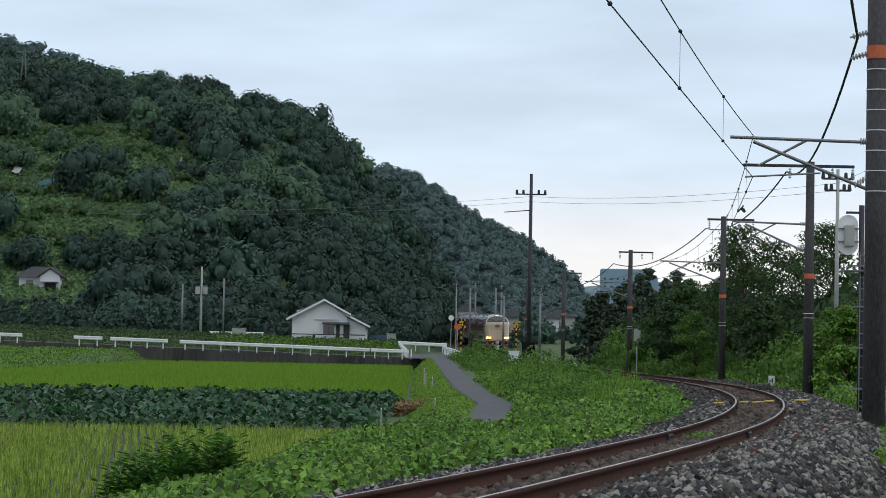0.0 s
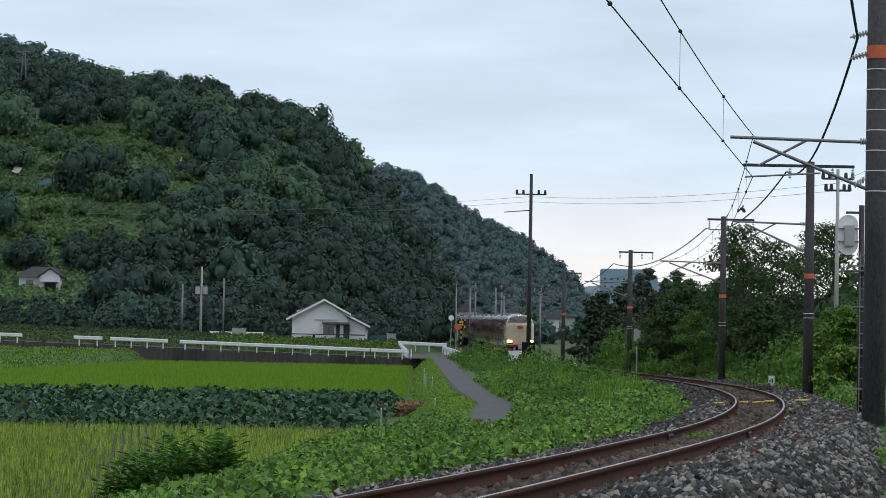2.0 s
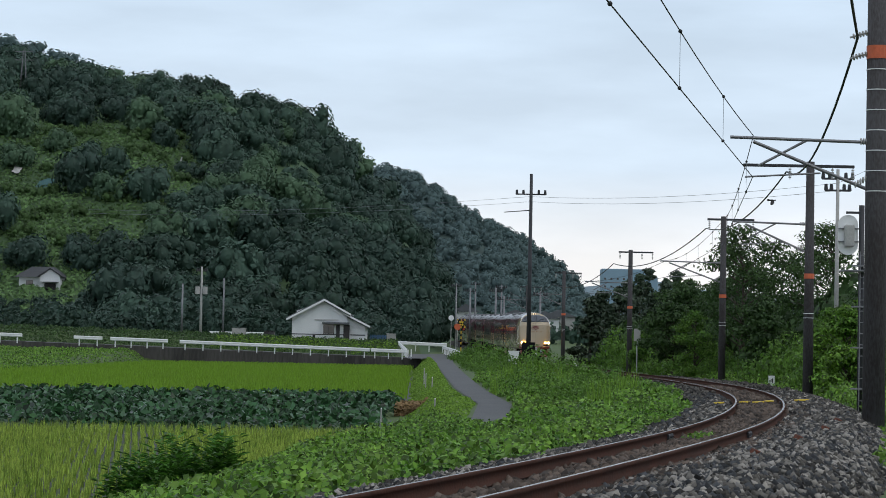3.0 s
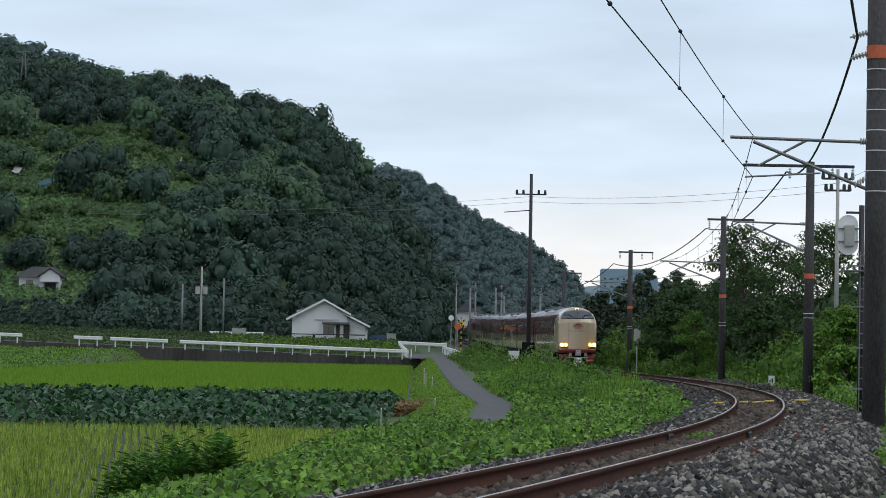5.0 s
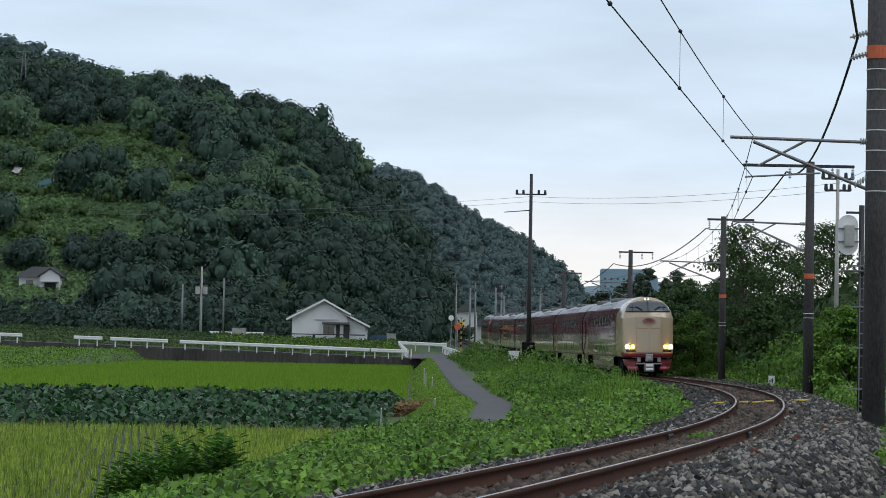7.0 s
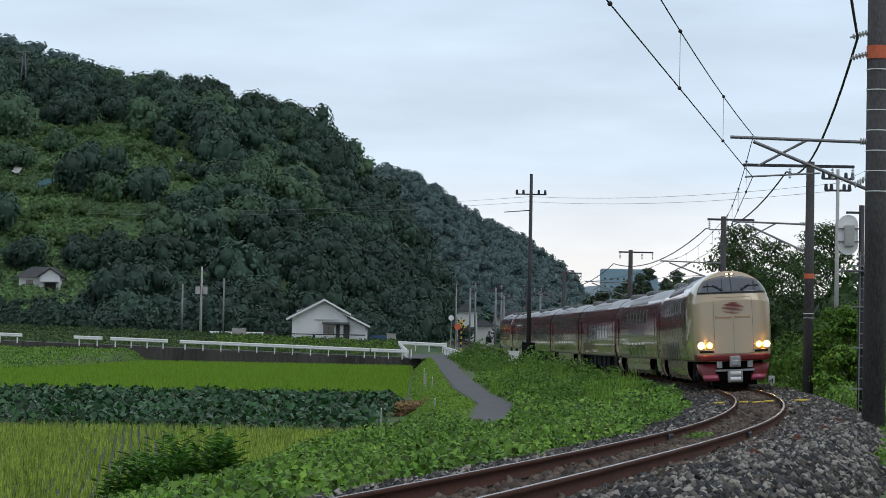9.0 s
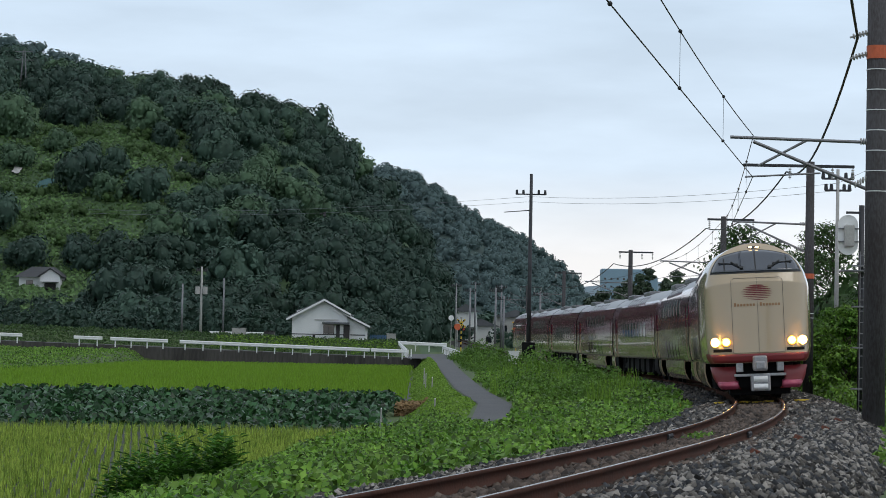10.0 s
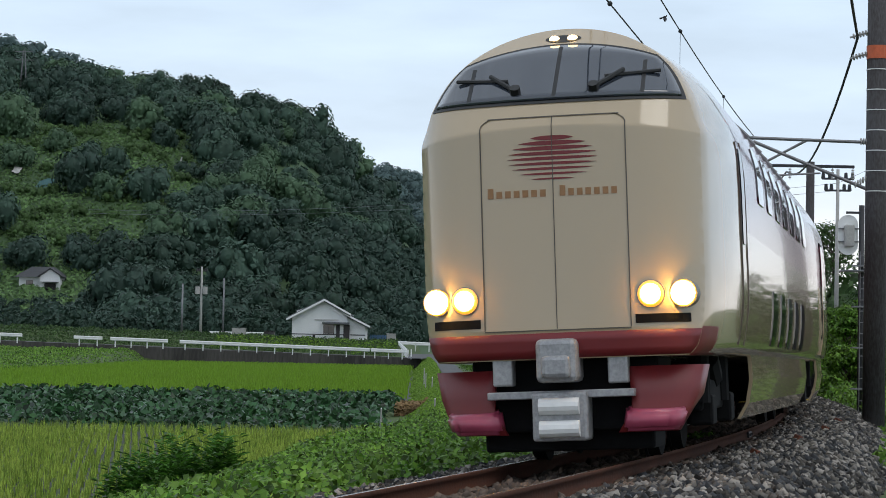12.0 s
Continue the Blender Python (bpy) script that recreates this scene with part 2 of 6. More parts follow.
def box(bm, x0, x1, y0, y1, z0, z1, bevel=0.0, m=None):
    r = bmesh.ops.create_cube(bm, size=1.0)
    for v in r["verts"]:
        v.co = Vector(((x0 + x1) / 2 + v.co.x * (x1 - x0), (y0 + y1) / 2 + v.co.y * (y1 - y0), (z0 + z1) / 2 + v.co.z * (z1 - z0)))
    vs = r["verts"]
    if bevel:
        es = list({e for v in vs for e in v.link_edges})
        b = bmesh.ops.bevel(bm, geom=es, offset=bevel, segments=2, affect="EDGES", profile=0.5)
        vs = b["verts"]
    if m is not None:
        bmesh.ops.transform(bm, matrix=m, verts=list({v for v in vs}))
    return bm


def rod(bm, a, b, r0, r1=None, n=8):
    """A round bar from a to b, tapering from r0 to r1."""
    a, b = Vector(a), Vector(b)
    d = b - a
    m = Matrix.Translation((a + b) / 2) @ d.to_track_quat("Z", "Y").to_matrix().to_4x4()
    bmesh.ops.create_cone(bm, cap_ends=True, segments=n, radius1=r0, radius2=r0 if r1 is None else r1, depth=d.length, matrix=m)
    return bm


def bbm():
    return bmesh.new()


def empty(name, m, label, category, group=""):
    e = new(name)
    e.empty_display_size = 0.2
    e.matrix_world = m
    return tagged(e, label, category, group)


def wire_mesh(points, r, n=5):
    """A thin tube along points."""
    pts = [Vector(p) for p in points]
    vs, qs = [], []
    for i, p in enumerate(pts):
        d = (pts[min(i + 1, len(pts) - 1)] - pts[max(i - 1, 0)]).normalized()
        s = d.cross(Vector((0, 0, 1)))
        s = s.normalized() if s.length > 1e-4 else Vector((1, 0, 0))
        u = s.cross(d)
        for k in range(n):
            a = 2 * math.pi * k / n
            vs.append(p + (s * math.cos(a) + u * math.sin(a)) * r)
        if i:
            for k in range(n):
                qs.append(((i - 1) * n + k, (i - 1) * n + (k + 1) % n, i * n + (k + 1) % n, i * n + k))
    return np.array([tuple(v) for v in vs]), np.array(qs)


def sag(a, b, drop, n=14):
    a, b = Vector(a), Vector(b)
    return [a.lerp(b, i / n) - Vector((0, 0, drop * 4 * (i / n) * (1 - i / n))) for i in range(n + 1)]


rng = np.random.default_rng(7)


# ---------- the track's line ----------
YG = np.arange(-60.0, 640.01, 0.5)
SLOPE_Y = (-60, 0, 31, 51, 71, 100, 118, 140, 165, 250, 420, 640)
SLOPE_V = (0.48, 0.305, 0.2105, 0.150, 0.0905, 0.0150, -0.0245, -0.0350, -0.0340, -0.0290, -0.024, -0.022)
SG = np.interp(YG, SLOPE_Y, SLOPE_V)
XG = np.concatenate([[0], np.cumsum((SG[1:] + SG[:-1]) / 2 * 0.5)])
XG += 1.06 - np.interp(21.1, YG, XG)
ZG = np.interp(YG, (-60, 21, 40, 61, 90, 121, 150, 200, 233, 261, 330, 500, 640),
               (2.3, 1.91, 1.74, 1.64, 1.50, 1.38, 1.37, 1.45, 1.63, 1.92, 2.6, 4.4, 5.6))
kern = np.ones(31) / 31
ZG = np.convolve(np.pad(ZG, 15, mode="edge"), kern, mode="valid")
ARC = np.concatenate([[0], np.cumsum(np.hypot(np.diff(XG), np.diff(YG)))])
CANT = 0.056


def cx(y):
    return np.interp(y, YG, XG)


def rz(y):
    return np.interp(y, YG, ZG)


def cant_at(y):
    """Rise of the outer rail over the inner one, per metre of width."""
    return np.interp(y, (-60, 95, 135, 640), (CANT, CANT, 0.012, 0.012))


def track_frame(y):
    """Centre at rail height, direction along the line, and the side vector to the right, with cant."""
    sl = np.interp(y, YG, SG)
    d = Vector((sl, 1, 0)).normalized()
    right = Vector((d.y, -d.x, 0)) + Vector((0, 0, float(cant_at(y))))
    return Vector((float(cx(y)), float(y), float(rz(y)))), d, right.normalized()


def y_of_arc(a):
    return float(np.interp(a, ARC, YG))


def arc_of_y(y):
    return float(np.interp(y, YG, ARC))


# ---------- ground ----------
PATH_Y = (40, 57, 64, 76, 97, 140, 200, 230, 245)
PATH_X = (-1.2, 0.75, 1.35, 1.78, 1.2, 0.75, 0.3, -0.2, -0.6)
PATH_Z = (0.75, 0.85, 0.9, 0.95, 1.0, 1.05, 1.1, 1.2, 1.35)


def path_x(y):
    return np.interp(y, PATH_Y, PATH_X)


def field_edge(y):
    return np.interp(y, (20, 43.5, 60, 81, 100, 236), (-9.6, -6.4, -4.2, -1.6, -1.5, -2.9))


def sstep(a, b, v):
    t = np.clip((v - a) / (b - a), 0, 1)
    return t * t * (3 - 2 * t)


def ground_z(x, y):
    x, y = np.asarray(x, float), np.asarray(y, float)
    c = np.interp(y, YG, XG)
    z = np.interp(y, YG, ZG)
    o = x - c
    bed = z - 0.42
    field = np.interp(y, (82, 84, 111, 113), (-0.45, -0.42, -0.05, -0.05))
    pz = np.interp(y, PATH_Y, PATH_Z)
    px = path_x(y)
    # left side: bed, bank, verge with the path, bank, paddy
    left = np.where(o > -2.2, bed, bed + (pz - bed) * sstep(-2.2, -4.6, o))
    foot = field_edge(y)
    tt = np.clip((px - 0.9 - x) / (px - 0.9 - foot), 0, 1)
    left = np.where(x < px - 0.9, pz + (field - pz) * tt * tt * (3 - 2 * tt), left)
    # beyond the retaining wall the land lies higher
    up = np.interp(x, (-46, -3), (2.1, 1.2))
    terr = np.interp(y, (237, 242, 250, 300, 700, 4000), (-0.2, -0.12, 1.2, 1.6, 6, 20)) + up
    left = np.where(y > 237.2, np.maximum(terr, 0) * sstep(-1.6, -4.0, x) + left * (1 - sstep(-1.6, -4.0, x)), left)
    # raised grassy bank in the far corner of the paddies
    bank = 1.05 * sstep(-29.0, -31.5, x) * sstep(150, 225, y)
    left = np.where((y <= 237.2), np.maximum(left, field + bank * 1.3 * (y > 100)), left)
    right = np.where(o < 3.2, bed, bed + (1.15 - bed) * sstep(3.2, 5.5, o))
    far_r = np.interp(y, (0, 250, 600, 4000), (1.15, 1.6, 5.5, 20))
    right = np.where(o > 5.5, far_r * sstep(5.5, 9, o) + right * (1 - sstep(5.5, 9, o)), right)
    out = np.where(o < 0, left, right)
    # behind the camera and far to the side the land is level
    out = np.where(y < -50, 1.0, out)
    return out + 0.05 * np.sin(x * 0.9 + 1.3 * np.sin(y * 0.31)) * np.sin(y * 0.7) * (np.abs(o) > 3.3) * (np.abs(x - px) > 1.6)


def grid_mesh(name, xs, ys, zf, mats, smooth=True):
    gx, gy = np.meshgrid(xs, ys)
    gzv = zf(gx, gy)
    v = np.stack([gx, gy, gzv], -1).reshape(-1, 3)
    nx, ny = len(xs), len(ys)
    i = np.arange(ny - 1)[:, None] * nx + np.arange(nx - 1)[None, :]
    q = np.stack([i, i + 1, i + 1 + nx, i + nx], -1).reshape(-1, 4)
    return mesh_np(name, v, q, mats=mats, smooth=smooth)


gxs = np.concatenate([[-4500, -2000, -900, -400, -200, -120, -80], np.arange(-60, -6, 1.5), np.arange(-6, 24, 0.4), np.arange(24, 60, 3), [80, 120, 200, 400, 900, 2000, 4500]])
gys = np.concatenate([[-4500, -1500, -500, -200, -100], np.arange(-50, 10, 4), np.arange(10, 130, 0.8), np.arange(130, 236, 2), [236.9, 237.3], np.arange(239, 320, 3), np.arange(320, 640, 20), [700, 900, 1300, 2200, 4800]])
ground = new("ground", grid_mesh("ground", gxs, gys, ground_z, [M["ground"]]))
tagged(ground, "green weedy farmland ground with low banks", "ground", kind="structure")


def ribbon(ys, x0, x1, zf, lift):
    v, q = [], []
    for i, y in enumerate(ys):
        for x in np.linspace(x0(y), x1(y), 5):
            v.append((x, y, float(zf(x, y)) + lift))
        if i:
            for k in range(4):
                a = (i - 1) * 5 + k
                q.append((a, a + 1, a + 6, a + 5))
    return np.array(v), np.array(q)

# ---------- paddies, road and retaining wall ----------
def quad_sheet(x0f, x1f, ys, z, nx=12):
    v = np.array([[x, y, z] for y in ys for x in np.linspace(x0f(y), x1f(y), nx)])
    i = np.arange(len(ys) - 1)[:, None] * nx + np.arange(nx - 1)[None, :]
    return v, np.stack([i, i + 1, i + 1 + nx, i + nx], -1).reshape(-1, 4)


v_, q_ = quad_sheet(lambda y: -60.0, lambda y: float(field_edge(y)) + 0.3, np.linspace(30, 81.5, 20), -0.36)
tagged(new("paddy_near", mesh_np("paddy_near", v_, q_, mats=[M["mud"]])), "wet muddy rice paddy bed", "paddy", kind="structure")
v_, q_ = quad_sheet(lambda y: -60.0 if y < 150 else -29.3 - max(0.0, (200 - y)) * 0.2, lambda y: float(field_edge(y)) + 0.3, np.linspace(113, 236.8, 30), 0.04)
tagged(new("paddy_far", mesh_np("paddy_far", v_, q_, mats=[M["mud"]])), "rice paddy bed below the road wall", "paddy", kind="structure")


def road_halfwidth(y):
    return float(np.interp(y, (40, 56, 62, 78, 90, 200, 222, 234), (0.30, 0.40, 0.46, 0.56, 0.58, 0.75, 1.3, 2.2)))


v_, q_ = ribbon(np.concatenate([np.arange(54, 80, 1.0), np.arange(80, 236, 3.0)]), lambda y: float(path_x(y)) - road_halfwidth(y), lambda y: float(path_x(y)) + road_halfwidth(y), ground_z, 0.03)
tagged(new("farm_path", mesh_np("farm_path", v_, q_, mats=[M["asphalt"]], smooth=True)), "narrow worn grey asphalt path beside the paddies", "path", kind="structure")
v_, q_ = ribbon(np.arange(78.6, 81.9, 0.4), lambda y: float(field_edge(y)) + 0.9, lambda y: float(path_x(y)) - 0.4, ground_z, 0.045)
tagged(new("path_branch", mesh_np("path_branch", v_, q_, mats=[M["asphalt"]], smooth=True)), "worn strip of path leading to the paddy corner", "path", kind="structure")
WALL_Y = 237.0


def wall_top(x):
    return float(np.interp(x, (-80, -44.6, -30, -20, -2.5), (2.9, 2.15, 1.86, 1.58, 1.18)))


# road on top of the wall, running to the crossing
v_, q_ = [], []
for i, x in enumerate(np.arange(-90, 9.1, 3.0)):
    for y in (237.4, 239.0, 240.5, 242.0):
        v_.append((x, y, (wall_top(x) if x < -2.5 else float(np.interp(x, (-2.5, 2, 9), (1.18, 1.4, 1.75)))) - 0.02 + 0.03 * (y > 238)))
    if i:
        for k in range(3):
            a = (i - 1) * 4 + k
            q_.append((a, a + 4, a + 5, a + 1))
tagged(new("road", mesh_np("road", np.array(v_), np.array(q_), mats=[M["asphalt"]], smooth=True)), "grey asphalt lane leading to the level crossing", "road", kind="structure")
gx_, gy_ = np.linspace(-3.3, 2.0, 6), np.linspace(231, 247.5, 8)
tagged(new("crossing_apron", grid_mesh("crossing_apron", gx_, gy_, lambda x, y: 1.24 + (y - 231) * 0.02 + 0.02 * x, [M["asphalt"]])), "worn asphalt apron before the level crossing", "road", kind="structure")
wall = empty("retaining_wall", pose(0, 0, 0), "dark stained concrete retaining wall under the road", "wall")
wall["kind"] = "structure"
wx = list(np.arange(-82, -1.9, 2.0))
for a, b in zip(wx[:-1], wx[1:]):
    bm = bbm()
    box(bm, a + 0.01, b - 0.01, WALL_Y - 0.02 * rng.random(), WALL_Y + 0.35, -0.4, wall_top((a + b) / 2), 0.02)
    part("panel", bm, M["concrete_dark"], wall)

# ---------- ballast, rails, sleepers ----------
TY = np.concatenate([np.arange(-20, 130, 1.0), np.arange(130, 560, 3.0)])
prof = ((-2.7, -0.80), (-2.25, -0.45), (-1.75, -0.20), (-1.2, -0.17), (-0.62, -0.19), (0.0, -0.20), (0.62, -0.19), (1.2, -0.17), (1.85, -0.18), (2.4, -0.42), (3.1, -0.95))
v_, q_ = [], []
for i, y in enumerate(TY):
    c, d, r = track_frame(y)
    for o, h in prof:
        p = c + r * o
        v_.append((p.x, p.y, p.z + h))
    if i:
        for k in range(len(prof) - 1):
            a = (i - 1) * len(prof) + k
            q_.append((a, a + 1, a + 1 + len(prof), a + len(prof)))
tagged(new("shaded_ballast_bed", mesh_np("shaded_ballast_bed", np.array(v_), np.array(q_), mats=[M["ballast"]], smooth=True)), "near-black ballast bed, shade of the stone gaps put into its colour", "ballast", kind="structure")

RAIL = ((-0.063, -0.153), (-0.063, -0.142), (-0.012, -0.125), (-0.009, -0.045), (-0.031, -0.038), (-0.0325, -0.008), (-0.022, 0.0), (0.022, 0.0), (0.0325, -0.008), (0.031, -0.038), (0.009, -0.045), (0.012, -0.125), (0.063, -0.142), (0.063, -0.153))
for side in (-0.566, 0.566):
    v_, q_, mi = [], [], []
    n_ = len(RAIL)
    for i, y in enumerate(TY):
        c, d, r = track_frame(y)
        for o, h in RAIL:
            p = c + r * (side + o)
            v_.append((p.x, p.y, p.z + h))
        if i:
            for k in range(n_):
                a, b = (i - 1) * n_ + k, (i - 1) * n_ + (k + 1) % n_
                q_.append((a, b, b + n_, a + n_))
                mi.append(1 if k == 6 else 0)
    ob = new("rail", mesh_np("rail", np.array(v_), np.array(q_), mats=[M["rail"], M["railhead"]], midx=mi))
    tagged(ob, "rusty steel rail with a polished head", "rail", "running rails", kind="structure")

    for y in (33.6, 58.6):
        c, d, r = track_frame(y)
        bm = bbm()
        for o in (-0.030, 0.030):
            box(bm, o - 0.014, o + 0.014, -0.28, 0.28, -0.122, -0.042, 0.006)
            for k in (-0.2, -0.07, 0.07, 0.2):
                rod(bm, (o * 1.2, k, -0.082), (o * 2.0, k, -0.082), 0.016, n=6)
        fp = part("fishplate", bm, M["steel_dark"], ob, "dark oily joint plate with bolts")
        m = Matrix((r, d, r.cross(d))).transposed().to_4x4()
        m.translation = c + r * side
        fp.matrix_basis = m

bm = bbm()
box(bm, -1.05, 1.05, -0.11, 0.11, -0.17, 0.0, 0.015)
sl0 = link_bm("sleeper", bm, M["sleeper"])
sl_parent = empty("sleepers", pose(0, 0, 0), "dark sleepers bedded in the ballast", "sleepers")
sl_parent["kind"] = "structure"
for i, y in enumerate(np.arange(10, 110, 0.62)):
    c, d, r = track_frame(float(y))
    ob = sl0 if i == 0 else new("sleeper", sl0.data)
    ob.parent = sl_parent
    m = Matrix((r, d, r.cross(d))).transposed().to_4x4()
    m.translation = c + Vector((0, 0, -0.165))
    ob.matrix_basis = m


# ---------- scatter helpers ----------
def leaf_quads(p, nrm, size, jitter, length=1.0, rg=rng):
    """Leaves: a pointed quad at each of p, facing roughly along nrm."""
    n = len(p)
    nn = nrm + rg.normal(size=(n, 3)) * jitter
    nn /= np.linalg.norm(nn, axis=1, keepdims=True) + 1e-9
    t = np.cross(nn, rg.normal(size=(n, 3)))
    t /= np.linalg.norm(t, axis=1, keepdims=True) + 1e-9
    b = np.cross(nn, t)
    s = (np.asarray(size) * (0.7 + 0.6 * rg.random(n)))[:, None]
    fold = nn * s * 0.18
    v = np.stack([p - t * s * length, p - b * s * 0.6 + fold, p + t * s * length, p + b * s * 0.6 + fold], 1)
    return v.reshape(-1, 3), np.arange(n * 4).reshape(-1, 4)


def ball(n_lat=5, n_lon=8):
    v, q = [], []
    for i in range(n_lat + 1):
        a = math.pi * i / n_lat
        for k in range(n_lon):
            b = 2 * math.pi * k / n_lon
            v.append((math.sin(a) * math.cos(b), math.sin(a) * math.sin(b), math.cos(a)))
    for i in range(n_lat):
        for k in range(n_lon):
            q.append((i * n_lon + k, (i + 1) * n_lon + k, (i + 1) * n_lon + (k + 1) % n_lon, i * n_lon + (k + 1) % n_lon))
    return np.array(v), np.array(q)


BALL_M, BALL_MQ = ball(4, 7)


def join(pieces):
    vs, qs, n = [], [], 0
    for v, q in pieces:
        vs.append(v)
        qs.append(q + n)
        n += len(v)
    return np.concatenate(vs), np.concatenate(qs)


def crown(n, seed, leaf=0.13, lobes=8, flat=0.8, core=0.8, inner=3):
    """A leafy crown of about unit radius, standing on z = 0: uneven lobes of many leaves round dark cores."""
    rg = np.random.default_rng(seed)
    c = rg.normal(size=(lobes, 3)) * (0.42, 0.42, 0.30)
    c[:, 2] += 0.75
    r = 0.34 + 0.24 * rg.random(lobes)
    c[0], r[0] = (0, 0, 0.7), 0.62
    k = rg.integers(0, lobes, n * 2)
    d = rg.normal(size=(n * 2, 3))
    d /= np.linalg.norm(d, axis=1, keepdims=True)
    p = c[k] + d * (r[k] * (0.86 + 0.22 * rg.random(n * 2)))[:, None]
    dist = np.linalg.norm(p[:, None] - c[None], axis=2) / r[None]
    keep = (dist.min(1) > 0.8) & (p[:, 2] > 0.02)
    p, d = p[keep][:n], d[keep][:n]
    p[:, 2] *= flat
    pieces = [leaf_quads(p, d + (0, 0, 0.15), leaf, 0.26, rg=rg)]
    if core:
        # larger leaves deeper inside close the crown
        k = rg.integers(0, lobes, n // inner)
        d = rg.normal(size=(n // inner, 3))
        d /= np.linalg.norm(d, axis=1, keepdims=True)
        p = c[k] + d * (r[k] * core)[:, None]
        p[:, 2] = np.maximum(p[:, 2], 0.02) * flat
        pieces.append(leaf_quads(p, d, leaf * 2.0, 0.35, rg=rg))
    return join(pieces)


def dome_crown(n, seed, leaf=0.06, lobes=13):
    """A full rounded crown: lumps set over a dome, each closed inside and covered with many small leaves."""
    rg = np.random.default_rng(seed)
    d = rg.normal(size=(lobes, 3))
    d[:, 2] = np.abs(d[:, 2]) * 0.9 + 0.05
    d /= np.linalg.norm(d, axis=1, keepdims=True)
    c = d * (0.58, 0.58, 0.62) + (0, 0, 0.28)
    r = 0.20 + 0.17 * rg.random(lobes)
    c[0], r[0] = (0, 0, 0.42), 0.60
    k = rg.choice(lobes, n * 3, p=r * r / (r * r).sum())
    e = rg.normal(size=(n * 3, 3))
    e /= np.linalg.norm(e, axis=1, keepdims=True)
    p = c[k] + e * (r[k] * (0.90 + 0.20 * rg.random(n * 3)))[:, None]
    dist = np.linalg.norm(p[:, None] - c[None], axis=2) / r[None]
    keep = (dist.min(1) > 0.88) & (p[:, 2] > 0.02)
    p, e = p[keep][:n], e[keep][:n]
    pieces = [leaf_quads(p, e + (0, 0, 0.3), leaf, 0.34, rg=rg)]
    for j in range(lobes):
        pieces.append((BALL_M * (1 + 0.17 * rg.normal(size=(len(BALL_M), 1))) * r[j] * 0.73 + c[j], BALL_MQ))
    return join(pieces)


def scatter(name, variants, pos, scale, material, seed, zscale=None):
    rg = np.random.default_rng(seed)
    n = len(pos)
    kind = rg.integers(0, len(variants), n)
    ang = rg.random(n) * 2 * math.pi
    zs = np.ones(n) if zscale is None else zscale
    vs, qs, off = [], [], 0
    for j, (v, q) in enumerate(variants):
        idx = np.where(kind == j)[0]
        if not len(idx):
            continue
        ca, sa = np.cos(ang[idx])[:, None], np.sin(ang[idx])[:, None]
        s = np.asarray(scale)[idx][:, None]
        x = (v[None, :, 0] * ca - v[None, :, 1] * sa) * s + pos[idx, 0:1]
        y = (v[None, :, 0] * sa + v[None, :, 1] * ca) * s + pos[idx, 1:2]
        z = v[None, :, 2] * s * zs[idx][:, None] + pos[idx, 2:3]
        vs.append(np.stack([x, y, z], -1).reshape(-1, 3))
        qs.append((q[None] + (np.arange(len(idx)) * len(v))[:, None, None]).reshape(-1, 4) + off)
        off += len(idx) * len(v)
    return new(name, mesh_np(name, np.concatenate(vs), np.concatenate(qs), mats=[material]))


# ---------- hills ----------
def hill_a(x, y):
    ridge = np.interp(x, (-400, -150, -91, -67, -49, -37, -27, -21, -15, -11, -7.4, -4, -1.6, 1.0, 4, 10), (49, 53, 53, 51.6, 50, 46, 42, 37.7, 32.2, 28.5, 22.5, 18, 11.5, 6, 2, 0))
    w = sstep(288, 480, y) ** 0.92
    back = 1 - 0.5 * sstep(500, 800, y)
    bumps = 1.6 * np.sin(x * 0.11 + y * 0.05) * np.sin(y * 0.07) + 1.0 * np.sin(x * 0.23 + 2)
    toe = np.interp(x, (-400, -60, -4, 10), (3.0, 2.2, 1.0, -3.0))
    return toe + np.maximum(ridge - toe, 0) * w * back + bumps * w


def hill_b(x, y):
    ridge = np.interp(x, (-400, -60, -22, -9.5, 3.5, 14, 25, 36, 47, 52, 58, 75), (45, 60, 64, 62, 56, 49, 43, 34, 24, 17, 9, 2))
    w = sstep(700, 900, y)
    return 5 + np.maximum(ridge - 5, 0) * w + 2.0 * np.sin(x * 0.09 + y * 0.04) * w


def hill_c(x, y):
    ridge = np.interp(x, (-900, -151, -132, -112, -93, -70, -40), (91, 99, 94.5, 88, 77.5, 50, 20))
    return 5 + (ridge - 5) * sstep(600, 800, y)


def hill_d(x, y):
    ridge = np.interp(x, (-200, 80, 140, 180, 230, 262, 300, 390, 800), (50, 52, 56, 60, 66, 62, 54, 46, 42))
    return 8 + ridge * sstep(2200, 2600, y)


for nm, f_, xs_, ys_, m_, lab in (
        ("hillside_near", hill_a, np.concatenate([np.arange(-400, -110, 20), np.arange(-110, 12, 4)]), np.arange(286, 700, 6), "hill", "steep wooded hill with terraced orchard clearings"),
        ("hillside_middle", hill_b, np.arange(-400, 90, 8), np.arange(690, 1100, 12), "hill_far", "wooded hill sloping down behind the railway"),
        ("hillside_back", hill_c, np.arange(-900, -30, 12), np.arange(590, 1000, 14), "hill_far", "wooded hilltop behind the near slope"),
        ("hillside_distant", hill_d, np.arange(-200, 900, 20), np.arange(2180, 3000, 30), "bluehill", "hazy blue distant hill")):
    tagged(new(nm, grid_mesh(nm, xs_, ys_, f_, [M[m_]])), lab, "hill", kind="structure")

VAR_FAR = [dome_crown(470, 10 + i, 0.067, 11) for i in range(6)]
